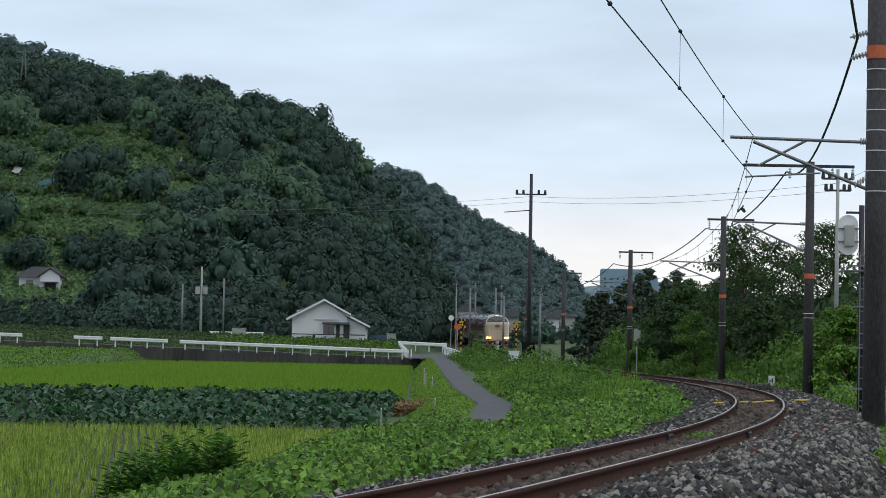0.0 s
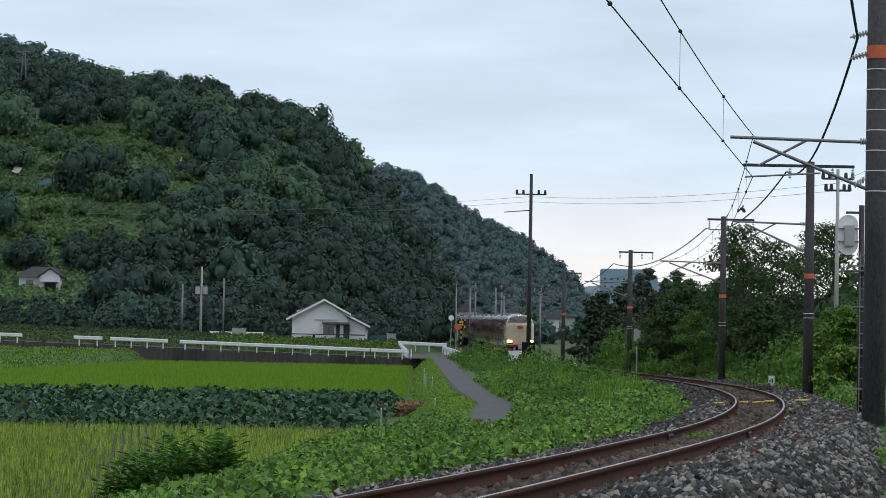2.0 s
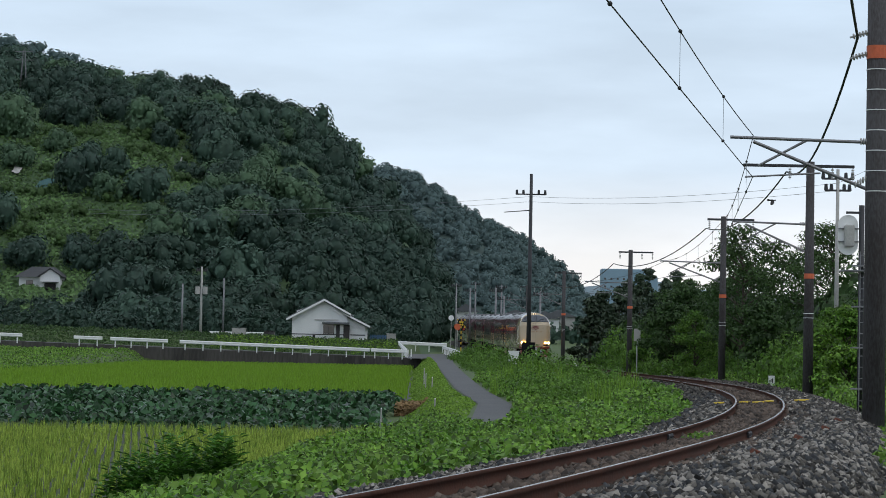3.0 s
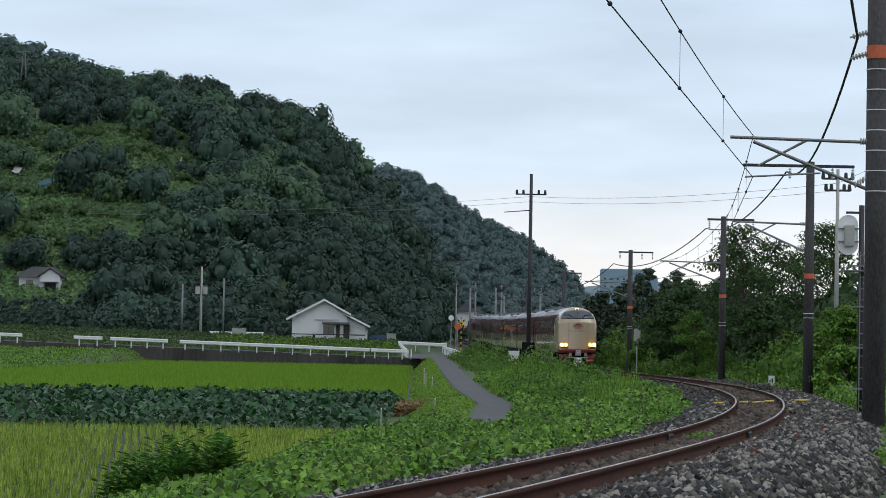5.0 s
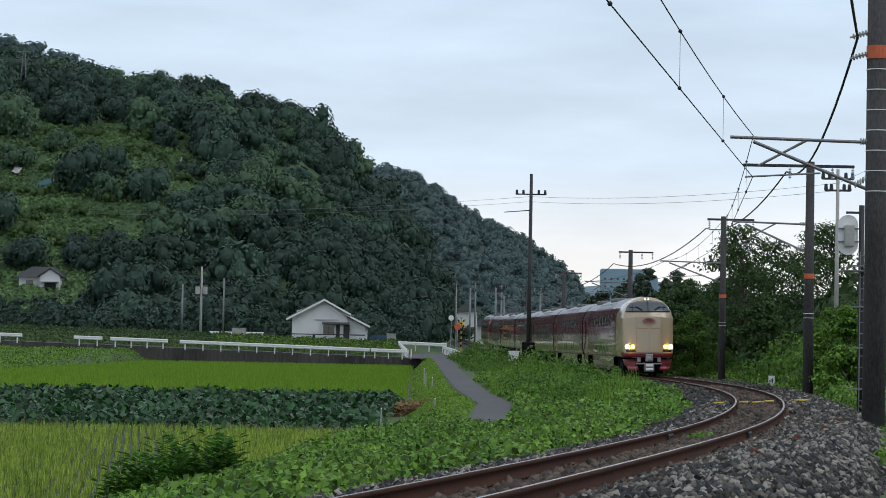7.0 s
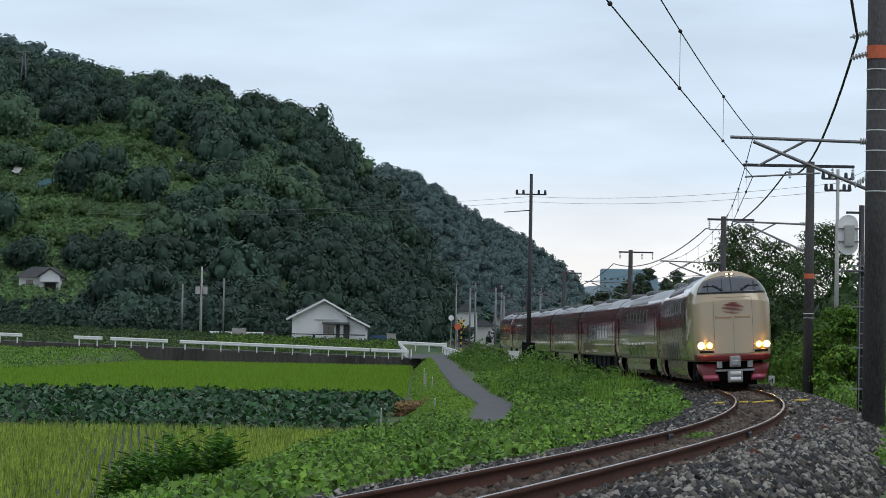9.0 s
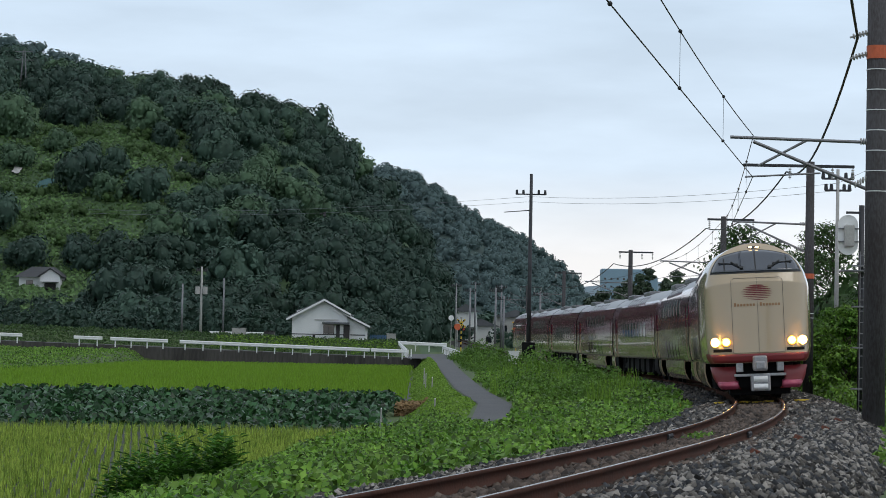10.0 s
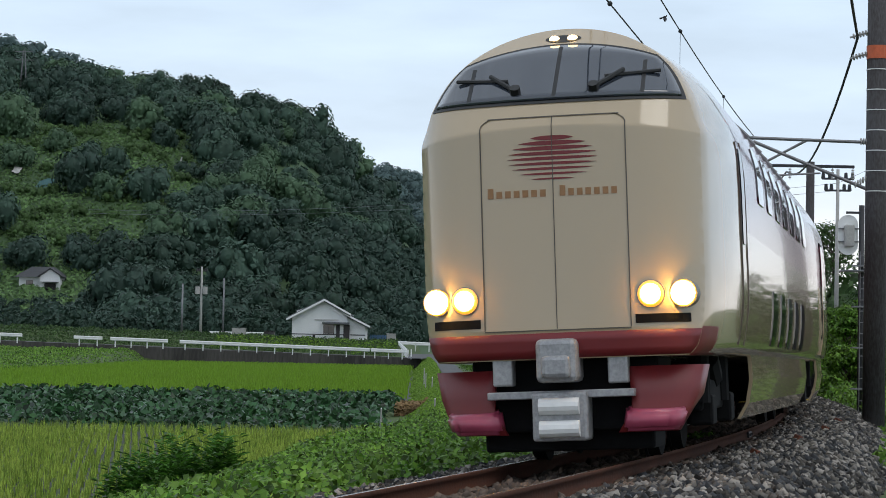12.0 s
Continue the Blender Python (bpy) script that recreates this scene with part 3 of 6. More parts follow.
VAR_LOW = [crown(85, 30 + i, 0.17, 8, 0.9, 0.72, 4) for i in range(5)]


VAR_DIM = [dome_crown(110, 50 + i, 0.10, 5) for i in range(5)]
VAR_HAZE = [dome_crown(150, 56 + i, 0.095, 5) for i in range(5)]


def jitter_grid(x0, x1, y0, y1, step, seed, jit=0.45):
    rg = np.random.default_rng(seed)
    gx, gy = np.meshgrid(np.arange(x0, x1, step), np.arange(y0, y1, step))
    p = np.stack([gx.ravel(), gy.ravel()], 1) + rg.uniform(-jit, jit, (gx.size, 2)) * step
    return p, rg


def clearing(x, z):
    """Terraced orchard on the near hill: fewer and smaller trees."""
    c = sstep(-36, -48, x) * sstep(11, 17, z) * sstep(44, 37, z - 0.06 * (x + 60))
    return c * (0.72 + 0.28 * np.sin(x * 0.19 + z * 0.35))


p_, rg_ = jitter_grid(-112, 6, 294, 490, 5.7, 41)
z_ = hill_a(p_[:, 0], p_[:, 1])
ok = (z_ > 2.6) & ~((p_[:, 0] > -1) & (p_[:, 1] < 380)) & ~((np.abs(p_[:, 0] + 56) < 7) & (p_[:, 1] > 312) & (p_[:, 1] < 338)) & ~((np.abs(p_[:, 0] + 54) < 6) & (p_[:, 1] < 312))
cl = clearing(p_[:, 0], z_)
big = ok & (rg_.random(len(p_)) > cl * 1.25)
pp = np.column_stack([p_, z_ - 0.6])[big]
size_ = 2.7 + 3.3 * rg_.random(len(pp)) ** 1.4
tall_ = 0.9 + 0.45 * rg_.random(len(pp))
# Tone picks the green: darker to the right and low, lighter near x -31.
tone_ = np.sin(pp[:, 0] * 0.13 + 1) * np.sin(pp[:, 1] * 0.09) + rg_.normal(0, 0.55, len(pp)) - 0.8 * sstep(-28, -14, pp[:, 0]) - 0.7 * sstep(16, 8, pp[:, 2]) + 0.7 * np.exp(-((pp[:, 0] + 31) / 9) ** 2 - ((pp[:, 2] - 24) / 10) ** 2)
for nm, lo, hi, mk, lab in (("forest_dark_trees", -9, -0.35, "forest_dark", "dark green trees on the hillside"), ("forest_trees", -0.35, 0.55, "forest", "dense green broadleaf forest on the hillside"), ("forest_light_trees", 0.55, 9, "forest_light", "lighter green trees among the forest")):
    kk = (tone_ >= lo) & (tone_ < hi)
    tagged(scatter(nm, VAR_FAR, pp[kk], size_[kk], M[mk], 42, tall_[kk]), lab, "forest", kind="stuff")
sm_p, rg_ = jitter_grid(-112, -30, 300, 480, 2.6, 43)
z_ = hill_a(sm_p[:, 0], sm_p[:, 1])
cl = clearing(sm_p[:, 0], z_)
sel = rg_.random(len(sm_p)) < cl * np.where(np.mod(z_ + 0.05 * sm_p[:, 0], 4.3) < 1.8, 0.98, 0.03)
pp = np.column_stack([sm_p, z_ - 0.3])[sel]
ob = scatter("orchard_shrubs", VAR_DIM, pp, 1.2 + 1.1 * rg_.random(len(pp)) ** 1.5, M["orchard_shrub"], 44)
tagged(ob, "yellow-green fruit trees in rows on the terraces", "shrubs", kind="stuff")
n_ = 70000
gx_, gy_ = rg_.uniform(-112, -34, n_), rg_.uniform(298, 482, n_)
gz_ = hill_a(gx_, gy_)
kk = (rg_.random(n_) < clearing(gx_, gz_) * 1.1) | ((np.abs(gx_ + 55) < 10) & (gy_ < 345))
v_, q_ = leaf_quads(np.column_stack([gx_, gy_, gz_ + 0.15 + 0.25 * rg_.random(n_)])[kk], np.tile((0.0, -0.5, 0.8), (kk.sum(), 1)), 0.36, 0.5, 1.0, rg_)
tagged(new("terrace_weeds", mesh_np("terrace_weeds", v_, q_, mats=[M["orchard"]])), "rough green weeds on the orchard terraces", "weeds", kind="stuff")
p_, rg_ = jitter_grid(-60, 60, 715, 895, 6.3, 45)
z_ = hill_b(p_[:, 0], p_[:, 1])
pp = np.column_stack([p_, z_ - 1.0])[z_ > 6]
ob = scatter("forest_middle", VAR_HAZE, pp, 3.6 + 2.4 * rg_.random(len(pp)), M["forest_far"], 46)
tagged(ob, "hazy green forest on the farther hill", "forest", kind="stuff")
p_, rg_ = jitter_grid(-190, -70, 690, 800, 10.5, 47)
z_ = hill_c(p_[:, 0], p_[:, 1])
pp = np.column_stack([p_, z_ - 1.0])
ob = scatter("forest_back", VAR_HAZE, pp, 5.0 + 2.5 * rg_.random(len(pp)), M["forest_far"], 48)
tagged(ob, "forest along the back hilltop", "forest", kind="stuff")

# ---------- the train ----------
FULL = ((0, 0.95), (1.30, 0.95), (1.40, 1.05), (1.45, 1.3), (1.475, 1.6), (1.475, 2.1), (1.475, 2.2), (1.475, 2.6), (1.46, 2.95), (1.42, 3.15), (1.36, 3.3), (1.22, 3.57), (1.0, 3.79), (0.7, 3.95), (0.35, 4.07), (0, 4.11))
FRONT = ((0, 0.95), (1.14, 0.95), (1.22, 1.05), (1.27, 1.3), (1.285, 1.6), (1.29, 2.1), (1.29, 2.2), (1.29, 2.7), (1.29, 2.97), (1.245, 3.1), (1.165, 3.37), (1.04, 3.6), (0.85, 3.79), (0.6, 3.95), (0.3, 4.05), (0, 4.08))


def rounded(half):
    """The outline with smooth in-between points, two to each span above the floor edge."""
    pts = [Vector((y, z)) for y, z in half]
    out = [tuple(pts[0]), tuple(pts[1])]
    for i in range(1, len(pts) - 1):
        a, b = pts[max(i - 1, 1)], pts[i]
        c = pts[i + 1]
        d = pts[i + 2] if i + 2 < len(pts) else Vector((-pts[-2].x, pts[-2].y))
        for t in (1 / 3, 2 / 3):
            q = 0.5 * (2 * b + (c - a) * t + (2 * a - 5 * b + 4 * c - d) * t * t + (3 * b - a - 3 * c + d) * t ** 3)
            out.append((q.x, max(q.y, out[-1][1] + 1e-4)))
        out.append(tuple(c))
    return tuple(out)


FULL, FRONT = rounded(FULL), rounded(FRONT)


def ring_of(half):
    return [(-y, z) for y, z in half] + [(y, z) for y, z in half[-2:0:-1]]


def nose_x(y, z):
    """How far behind the foremost point the nose's skin lies."""
    a = min(abs(y) / 1.29, 1.0)
    x = -0.09 * a * a - 0.36 * a ** 6
    brow = 3.05 - 0.10 * a * a
    if z < 1.2:
        x -= 0.10 * (1.2 - z)
    elif z < brow:
        x -= 0.04 * (z - 1.2)
    else:
        # the face breaks back at the brow, then leans with the windscreen
        x -= 0.04 * (brow - 1.2) + 0.62 * (min(z, 3.27) - brow) + 1.1 * max(0, z - 3.27) + 0.25 * max(0, z - 3.8)
    return x


def half_width(z, table=FULL):
    ys, zs = zip(*[(y, z0) for y, z0 in table[1:]])
    return float(np.interp(z, zs, ys))


def body_mesh(length, lead):
    rings = []
    full = ring_of(FULL)
    if lead:
        front = ring_of(FRONT)
        edge = [(nose_x(y, z), y, z) for y, z in front]
        rings.append(edge)
        for k in range(1, 8):
            b = k / 7
            e = b * b * (3 - 2 * b)
            s = 1 - (1 - b) ** 2
            rings.append([(ed[0] * (1 - b) - 2.7 * b, fr[0] * (1 - s) + fu[0] * s, fr[1] * (1 - e) + fu[1] * e) for ed, fr, fu in zip(edge, front, full)])
        stations = [-6, -12, -18, -length + 0.28]
    else:
        rings.append([(-0.25, y * 0.0, 2.2) for y, z in full])
        stations = [-0.25, -0.27, -6, -12, -18, -length + 0.28]
    for x in stations:
        rings.append([(x, y, z) for y, z in full])
    rings.append([(-length + 0.25, y * 0.9, 2.2 + (z - 2.2) * 0.93) for y, z in full])
    rings.append([(-length + 0.25, y * 0.02, 2.2 + (z - 2.2) * 0.02) for y, z in full])
    n = len(full)
    v = np.array([p for r in rings for p in r])
    q, mi = [], []
    for i in range(len(rings) - 1):
        for k in range(n):
            a, b = i * n + k, i * n + (k + 1) % n
            f = (a, b, b + n, a + n)
            c = v[list(f)].mean(0)
            q.append(f)
            if lead and c[0] > -1.15 and c[2] < 1.19:
                m = 5
            elif lead and c[0] > -2.3:
                m = 0
            elif c[2] > 3.6:
                m = 2
            elif c[2] > 2.2:
                m = 1
            elif c[2] > 2.1:
                m = 3
            else:
                m = 0
            if c[0] > -0.26 and not lead:
                m = 4
            if c[0] < -length + 0.27:
                m = 4
            mi.append(m)
    if lead:
        # the face: rows between the two edges, joined to the first ring
        rows = sorted(set(z for _, z in FRONT) | set(np.round(np.arange(1.15, 4.0, 0.1), 3)) | set(np.round(np.arange(2.92, 3.3, 0.02), 3)))
        cols = np.linspace(-1, 1, 61)
        base = len(v)
        v = np.concatenate([v, [(nose_x(t * half_width(z, FRONT), z), t * half_width(z, FRONT), z) for z in rows for t in cols]])
        for i in range(len(rows) - 1):
            for k in range(len(cols) - 1):
                a = base + i * len(cols) + k
                q.append((a, a + len(cols), a + len(cols) + 1, a + 1))
                mi.append(0)
        me = mesh_np("body", v, np.array(q)[:, ::-1], mats=[M["cream"], M["maroon"], M["silver"], M["cream"], M["black"], M["red"]], midx=mi, smooth=True)
        bm = bbm()
        bm.from_mesh(me)
        bmesh.ops.remove_doubles(bm, verts=bm.verts[:], dist=0.002)
        bmesh.ops.recalc_face_normals(bm, faces=bm.faces[:])
        bm.to_mesh(me)
        bm.free()
        return me
    return mesh_np("body", v, np.array(q)[:, ::-1], mats=[M["cream"], M["maroon"], M["silver"], M["cream"], M["black"], M["red"]], midx=mi, smooth=True)


def skin_patch(grid, off, thick=0.02):
    """A closed thin panel that follows the nose: rows of (y, z)."""
    bm = bbm()
    lay = []
    for o in (off, off - thick):
        lay.append([[bm.verts.new((nose_x(y, z) + o, y, z)) for y, z in row] for row in grid])
    nr, nc = len(grid), len(grid[0])
    for L, flip in ((lay[0], False), (lay[1], True)):
        for i in range(nr - 1):
            for k in range(nc - 1):
                f = [L[i][k], L[i][k + 1], L[i + 1][k + 1], L[i + 1][k]]
                bm.faces.new(f[::-1] if flip else f)
    loop = [(0, k) for k in range(nc)] + [(i, nc - 1) for i in range(1, nr)] + [(nr - 1, k) for k in range(nc - 2, -1, -1)] + [(i, 0) for i in range(nr - 2, 0, -1)]
    for (i, k), (i2, k2) in zip(loop, loop[1:] + loop[:1]):
        bm.faces.new([lay[0][i][k], lay[1][i][k], lay[1][i2][k2], lay[0][i2][k2]])
    return bm


def band(z0, z1, hw, nz=3, ny=17):
    return [[(t * (hw(z) if callable(hw) else hw), z) for t in np.linspace(-1, 1, ny)] for z in np.linspace(z0, z1, nz)]


def nose_rect(y0, y1, z0, z1, ny=4, nz=4):
    return [[(y, z) for y in np.linspace(y0, y1, ny)] for z in np.linspace(z0, z1, nz)]


def side_panel(x0, x1, z0, z1, side, off=0.012, rounded=0.0):
    """A panel that follows the car's side between two heights."""
    bm = bbm()
    nz = 7
    cols = []
    for x in (x0, x0 + rounded, x1 - rounded, x1) if rounded else (x0, x1):
        lo = rounded if rounded and x in (x0, x1) else 0.0
        cols.append([(x, z) for z in np.linspace(z0 + lo, z1 - lo, nz)])
    lay = [[[bm.verts.new((x, side * (half_width(z) + o), z + (o if z > 3.2 else 0))) for x, z in c] for c in cols] for o in (off, -0.03)]
    for L in lay:
        for i in range(len(cols) - 1):
            for k in range(nz - 1):
                bm.faces.new([L[i][k], L[i + 1][k], L[i + 1][k + 1], L[i][k + 1]])
    for i in (0, len(cols) - 1):
        for k in range(nz - 1):
            bm.faces.new([lay[0][i][k], lay[0][i][k + 1], lay[1][i][k + 1], lay[1][i][k]])
    for k in (0, nz - 1):
        for i in range(len(cols) - 1):
            bm.faces.new([lay[0][i][k], lay[0][i + 1][k], lay[1][i + 1][k], lay[1][i][k]])
    return bm


PANEL_CACHE = {}


def shared_part(key, maker, material, parent, name, m, label="", smooth=False):
    """A part whose mesh is shared by its like."""
    if key not in PANEL_CACHE:
        ob = part(name, maker(), material, parent, label, smooth)
        PANEL_CACHE[key] = ob.data
    else:
        ob = new(name, PANEL_CACHE[key])
        ob.parent = parent
        if label:
            ob["label"] = label
    ob.matrix_basis = m
    return ob


def bogie_bm():
    bm = bbm()
    for s in (-1, 1):
        box(bm, -1.45, 1.45, s * 0.98 - 0.09, s * 0.98 + 0.09, 0.42, 0.72, 0.03)
        for x in (-1.05, 1.05):
            box(bm, x - 0.2, x + 0.2, s * 1.02 - 0.1, s * 1.02 + 0.14, 0.28, 0.58, 0.03)
            rod(bm, (x + 0.32, s * 1.05, 0.5), (x + 0.32, s * 1.05, 0.95), 0.1, n=10)
        rod(bm, (-0.2, s * 1.0, 0.75), (0.25, s * 1.0, 0.95), 0.14, n=10)
    box(bm, -0.35, 0.35, -1.0, 1.0, 0.5, 0.92, 0.04)
    return bm


def wheel_bm():
    bm = bbm()
    for s in (-1, 1):
        rod(bm, (0, s * 0.50, 0.43), (0, s * 0.625, 0.43), 0.43, n=24)
        rod(bm, (0, s * 0.485, 0.43), (0, s * 0.51, 0.43), 0.455, n=24)
    rod(bm, (0, -0.55, 0.43), (0, 0.55, 0.43), 0.08, n=10)
    return bm


def skirt_bm(x0, x1, side):
    bm = bbm()
    rows = ((1.32, 0.97), (1.33, 0.7), (1.28, 0.45), (1.18, 0.28))
    lay = [[[bm.verts.new((x, side * (y - o), z)) for y, z in rows] for x in (x0, x1)] for o in (0, 0.04)]
    for L in lay:
        for k in range(3):
            bm.faces.new([L[0][k], L[1][k], L[1][k + 1], L[0][k + 1]])
    for i in (0, 1):
        for k in range(3):
            bm.faces.new([lay[0][i][k], lay[0][i][k + 1], lay[1][i][k + 1], lay[1][i][k]])
    for k in (0, 3):
        bm.faces.new([lay[0][0][k], lay[0][1][k], lay[1][1][k], lay[1][0][k]])
    return bm


def gear_bm(x0, x1):
    bm = bbm()
    x, k = x0, 0
    while x < x1 - 0.5:
        w = (0.8, 1.3, 0.6, 1.6, 0.9)[k % 5]
        e = min(x + w, x1)
        box(bm, x, e, -1.2 + 0.06 * (k % 2), 1.2 - 0.05 * (k % 3), 0.32 + 0.1 * (k % 2), 0.96, 0.02)
        x, k = e + 0.18, k + 1
    return bm


def build_car(name, length, lead, gear, windows, label):
    car = empty(name, pose(0, 0, 0), label, "train car", "cars of the train")
    part("body", body_mesh(length, lead), None, car, "cream and maroon painted car body with a silver roof")
    b1, b2 = 3.4, length - 3.5
    for bx in (b1, b2):
        bog = shared_part("bogie", bogie_bm, M["black"], car, "bogie", pose(-bx, 0, 0), "black bogie frame")
        for wx_ in (-1.05, 1.05):
            shared_part("wheel", wheel_bm, M["black"], bog, "wheelset", pose(wx_, 0, 0), "dark steel wheels")
    for s in (-1, 1):
        if not gear:
            part("skirt", skirt_bm(-b2 + 1.75, -b1 - 1.75, s), M["cream"], car, "cream lower skirt")
        part("skirt", skirt_bm(-length + 0.35, -b2 - 1.75, s), M["black" if gear else "cream"], car)
        if not lead:
            part("skirt", skirt_bm(-b1 + 1.75, -0.35, s), M["black" if gear else "cream"], car)
        # windows on the two decks, doors
        for x0, x1, z0, z1 in windows:
            key = ("win", round(x1 - x0, 2), z0, z1, s)
            shared_part(key, lambda: side_panel(x0 - x1, 0, z0, z1, s, 0.012, 0.07), M["train_glass"], car, "window", pose(x1, 0, 0), "dark glossy window pane")
        for dx in (() if lead else (-1.6,)) + ((-length + 1.6,)):
            d_ob = shared_part(("door", s), lambda: side_panel(-0.45, 0.45, 1.02, 2.95, s, 0.006), M["black"], car, "door", pose(dx, 0, 0), "door with dark seams")
            shared_part(("leaf", s), lambda: side_panel(-0.40, 0.40, 1.05, 2.2, s, 0.014), M["cream"], d_ob, "door_leaf", pose(0, 0, 0))
            shared_part(("leafu", s), lambda: side_panel(-0.40, 0.40, 2.2, 2.9, s, 0.014), M["maroon"], d_ob, "door_leaf", pose(0, 0, 0))
    if gear:
        part("underfloor_equipment", gear_bm(-b2 + 1.9, -b1 - 1.9), M["black"], car, "dark equipment boxes under the floor")
    # roof ribs and ventilation box
    for k in range(9):
        for s in (-1, 1):
            shared_part(("rib", s), lambda: rod(bbm(), (0, s * 0.95, 3.83), (0, s * 1.29, 3.49), 0.03, n=6), M["steel"], car, "roof_rib", pose(-length * 0.3 - k * 1.0, 0, 0))
    shared_part("vent", lambda: box(bbm(), -1.2, 1.2, -0.8, 0.8, 3.9, 4.15, 0.06), M["steel"], car, "roof_vent", pose(-length + 3.4, 0, 0), "grey ventilation unit on the roof")
    shared_part("vent2", lambda: box(bbm(), -1.5, 1.5, -0.7, 0.7, 3.95, 4.16, 0.06), M["steel"], car, "roof_vent", pose(-length * 0.5, 0, 0), "grey ventilation unit on the roof")
    # gangway bellows at the rear
    bm = bbm()
    box(bm, -length - 0.02, -length + 0.3, -0.55, 0.55, 1.0, 3.2, 0.05)
    part("gangway", bm, M["rubber"], car, "black rubber gangway")
    return car


def nose_parts(car):
    def arched(z0, z1, drop, k):
        rows = []
        for f in np.linspace(0, 1, 9):
            edge = z0 + f * (z1 - drop - z0)
            rows.append([(t * half_width(edge, FRONT) * k, z0 + f * (z1 - drop * t * t - z0)) for t in np.linspace(-1, 1, 25)])
        return rows

    part("windscreen_frame", skin_patch(arched(3.27, 3.905, 0.17, 0.985), 0.012), M["rubber"], car, "black rubber windscreen surround")
    ws = part("windscreen", skin_patch(arched(3.305, 3.885, 0.17, 0.96), 0.022), M["screen"], car, "wide curved dark windscreen", True)
    for s in (-1, 1):
        bm = bbm()
        pa = Vector((nose_x(s * 0.36, 3.41) + 0.05, s * 0.36, 3.41))
        pb = Vector((nose_x(s * 0.62, 3.58) + 0.07, s * 0.62, 3.58))
        pc = Vector((nose_x(s * 0.95, 3.56) + 0.07, s * 0.95, 3.56))
        pd = Vector((nose_x(s * 0.48, 3.54) + 0.07, s * 0.45, 3.52))
        rod(bm, pa, pb, 0.022, n=6)
        rod(bm, pd, pc, 0.018, n=6)
        rod(bm, pa - Vector((0.02, 0, 0.03)), pa + Vector((0.03, 0, 0.03)), 0.05, n=8)
        part("wiper", bm, M["rubber"], ws, "black wiper arm")
    for y in (-0.80, 0.0, 0.80):
        part("mullion", skin_patch(nose_rect(y - 0.018, y + 0.018, 3.335, 3.87 if y == 0 else 3.68, 3, 7), 0.026, 0.01), M["rubber"], ws, "thin black glazing bar")
    # outline of the front doors
    seam_ob = part("front_door_seam", skin_patch(nose_rect(-0.003, 0.003, 1.22, 3.14, 2, 60), 0.008), M["seam"], car, "thin seam of the folding front doors")
    for y in (-0.66, 0.66):
        part("front_door_seam", skin_patch(nose_rect(y - 0.004, y + 0.004, 1.22, 3.06, 2, 60), 0.009), M["seam"], car)
        part("front_door_seam", skin_patch([[(y * (1 - 0.09 * c / 0.66) * k, 3.06 + 0.08 * c ** 0.5) for k in (0.994, 1.006)] for c in (0.0, 0.1, 0.3, 0.6, 1.0)], 0.011), M["seam"], car)
    for z, w in ((1.21, 0.66), (3.14, 0.60)):
        part("front_door_seam", skin_patch(nose_rect(-w, w, z - 0.005, z + 0.005, 21, 2), 0.009), M["seam"], car)
    # striped oval emblem
    for k in range(9):
        t = -0.9 + 1.8 * k / 8
        z = 2.755 - t * 0.205
        w = 0.41 * math.sqrt(max(0.02, 1 - t * t * 0.95))
        h = 0.021 - 0.0016 * k
        part("emblem_stripe", skin_patch([[(y * w, z + (1 - abs(y) ** 3) * h * sgn) for y in np.linspace(-1, 1, 11)] for sgn in (-1, 1)], 0.006), M["red"], car, "maroon stripe of the oval emblem")
    # two words in gold as plain bars
    for y0, y1 in ((-0.60, -0.04), (0.06, 0.60)):
        n_ = 7
        for k in range(n_):
            a = y0 + (y1 - y0) * k / n_
            part("lettering_bar", skin_patch(nose_rect(a, a + (y1 - y0) / n_ * 0.66, 2.41, 2.475 + 0.03 * (k == 0), 2, 2), 0.005), M["gold"], car, "small gold lettering bar")
    # lamps with dark housings
    for s in (-1, 1):
        for y, m_ in ((0.84, "lamp"), (1.12, "lamp_w")):
            bm = bbm()
            x = nose_x(y, 1.5) + (0.07 if y > 1 else 0.015)
            rod(bm, (x - 0.2, s * y, 1.5), (x + 0.02, s * y, 1.5), 0.132, 0.128, n=24)
            hs = part("headlamp_housing", bm, M["steel"], car, "round dark lamp rim")
            bm = bbm()
            bmesh.ops.create_uvsphere(bm, u_segments=20, v_segments=10, radius=0.122, matrix=Matrix.Translation((x + 0.01, s * y, 1.5)) @ Matrix.Diagonal((0.5, 1, 1, 1)))
            part("headlamp", bm, M["lamp_ring"], hs, "glowing round headlamp", True)
            bm = bbm()
            bmesh.ops.create_uvsphere(bm, u_segments=16, v_segments=8, radius=0.096 if y < 1 else 0.110, matrix=Matrix.Translation((x + 0.045, s * y, 1.5)) @ Matrix.Diagonal((0.5, 1, 1, 1)))
            part("bulb", bm, M[m_], hs, "bright lamp core", True)
        part("marker_slot", skin_patch(nose_rect(s * 0.70, s * 1.17, 1.245, 1.325, 8, 3), 0.012), M["black"], car, "dark tail lamp slot")
    part("roof_lamp_housing", skin_patch([[(0.17 * math.cos(a) * q, 3.965 + 0.042 * math.sin(a) * q) for q in (0.02, 1.0)] for a in np.linspace(0, 2 * math.pi, 25)], 0.006), M["rubber"], car, "dark oval lamp recess")
    for y in (-0.085, 0.085):
        bm = bbm()
        x = nose_x(y, 3.97)
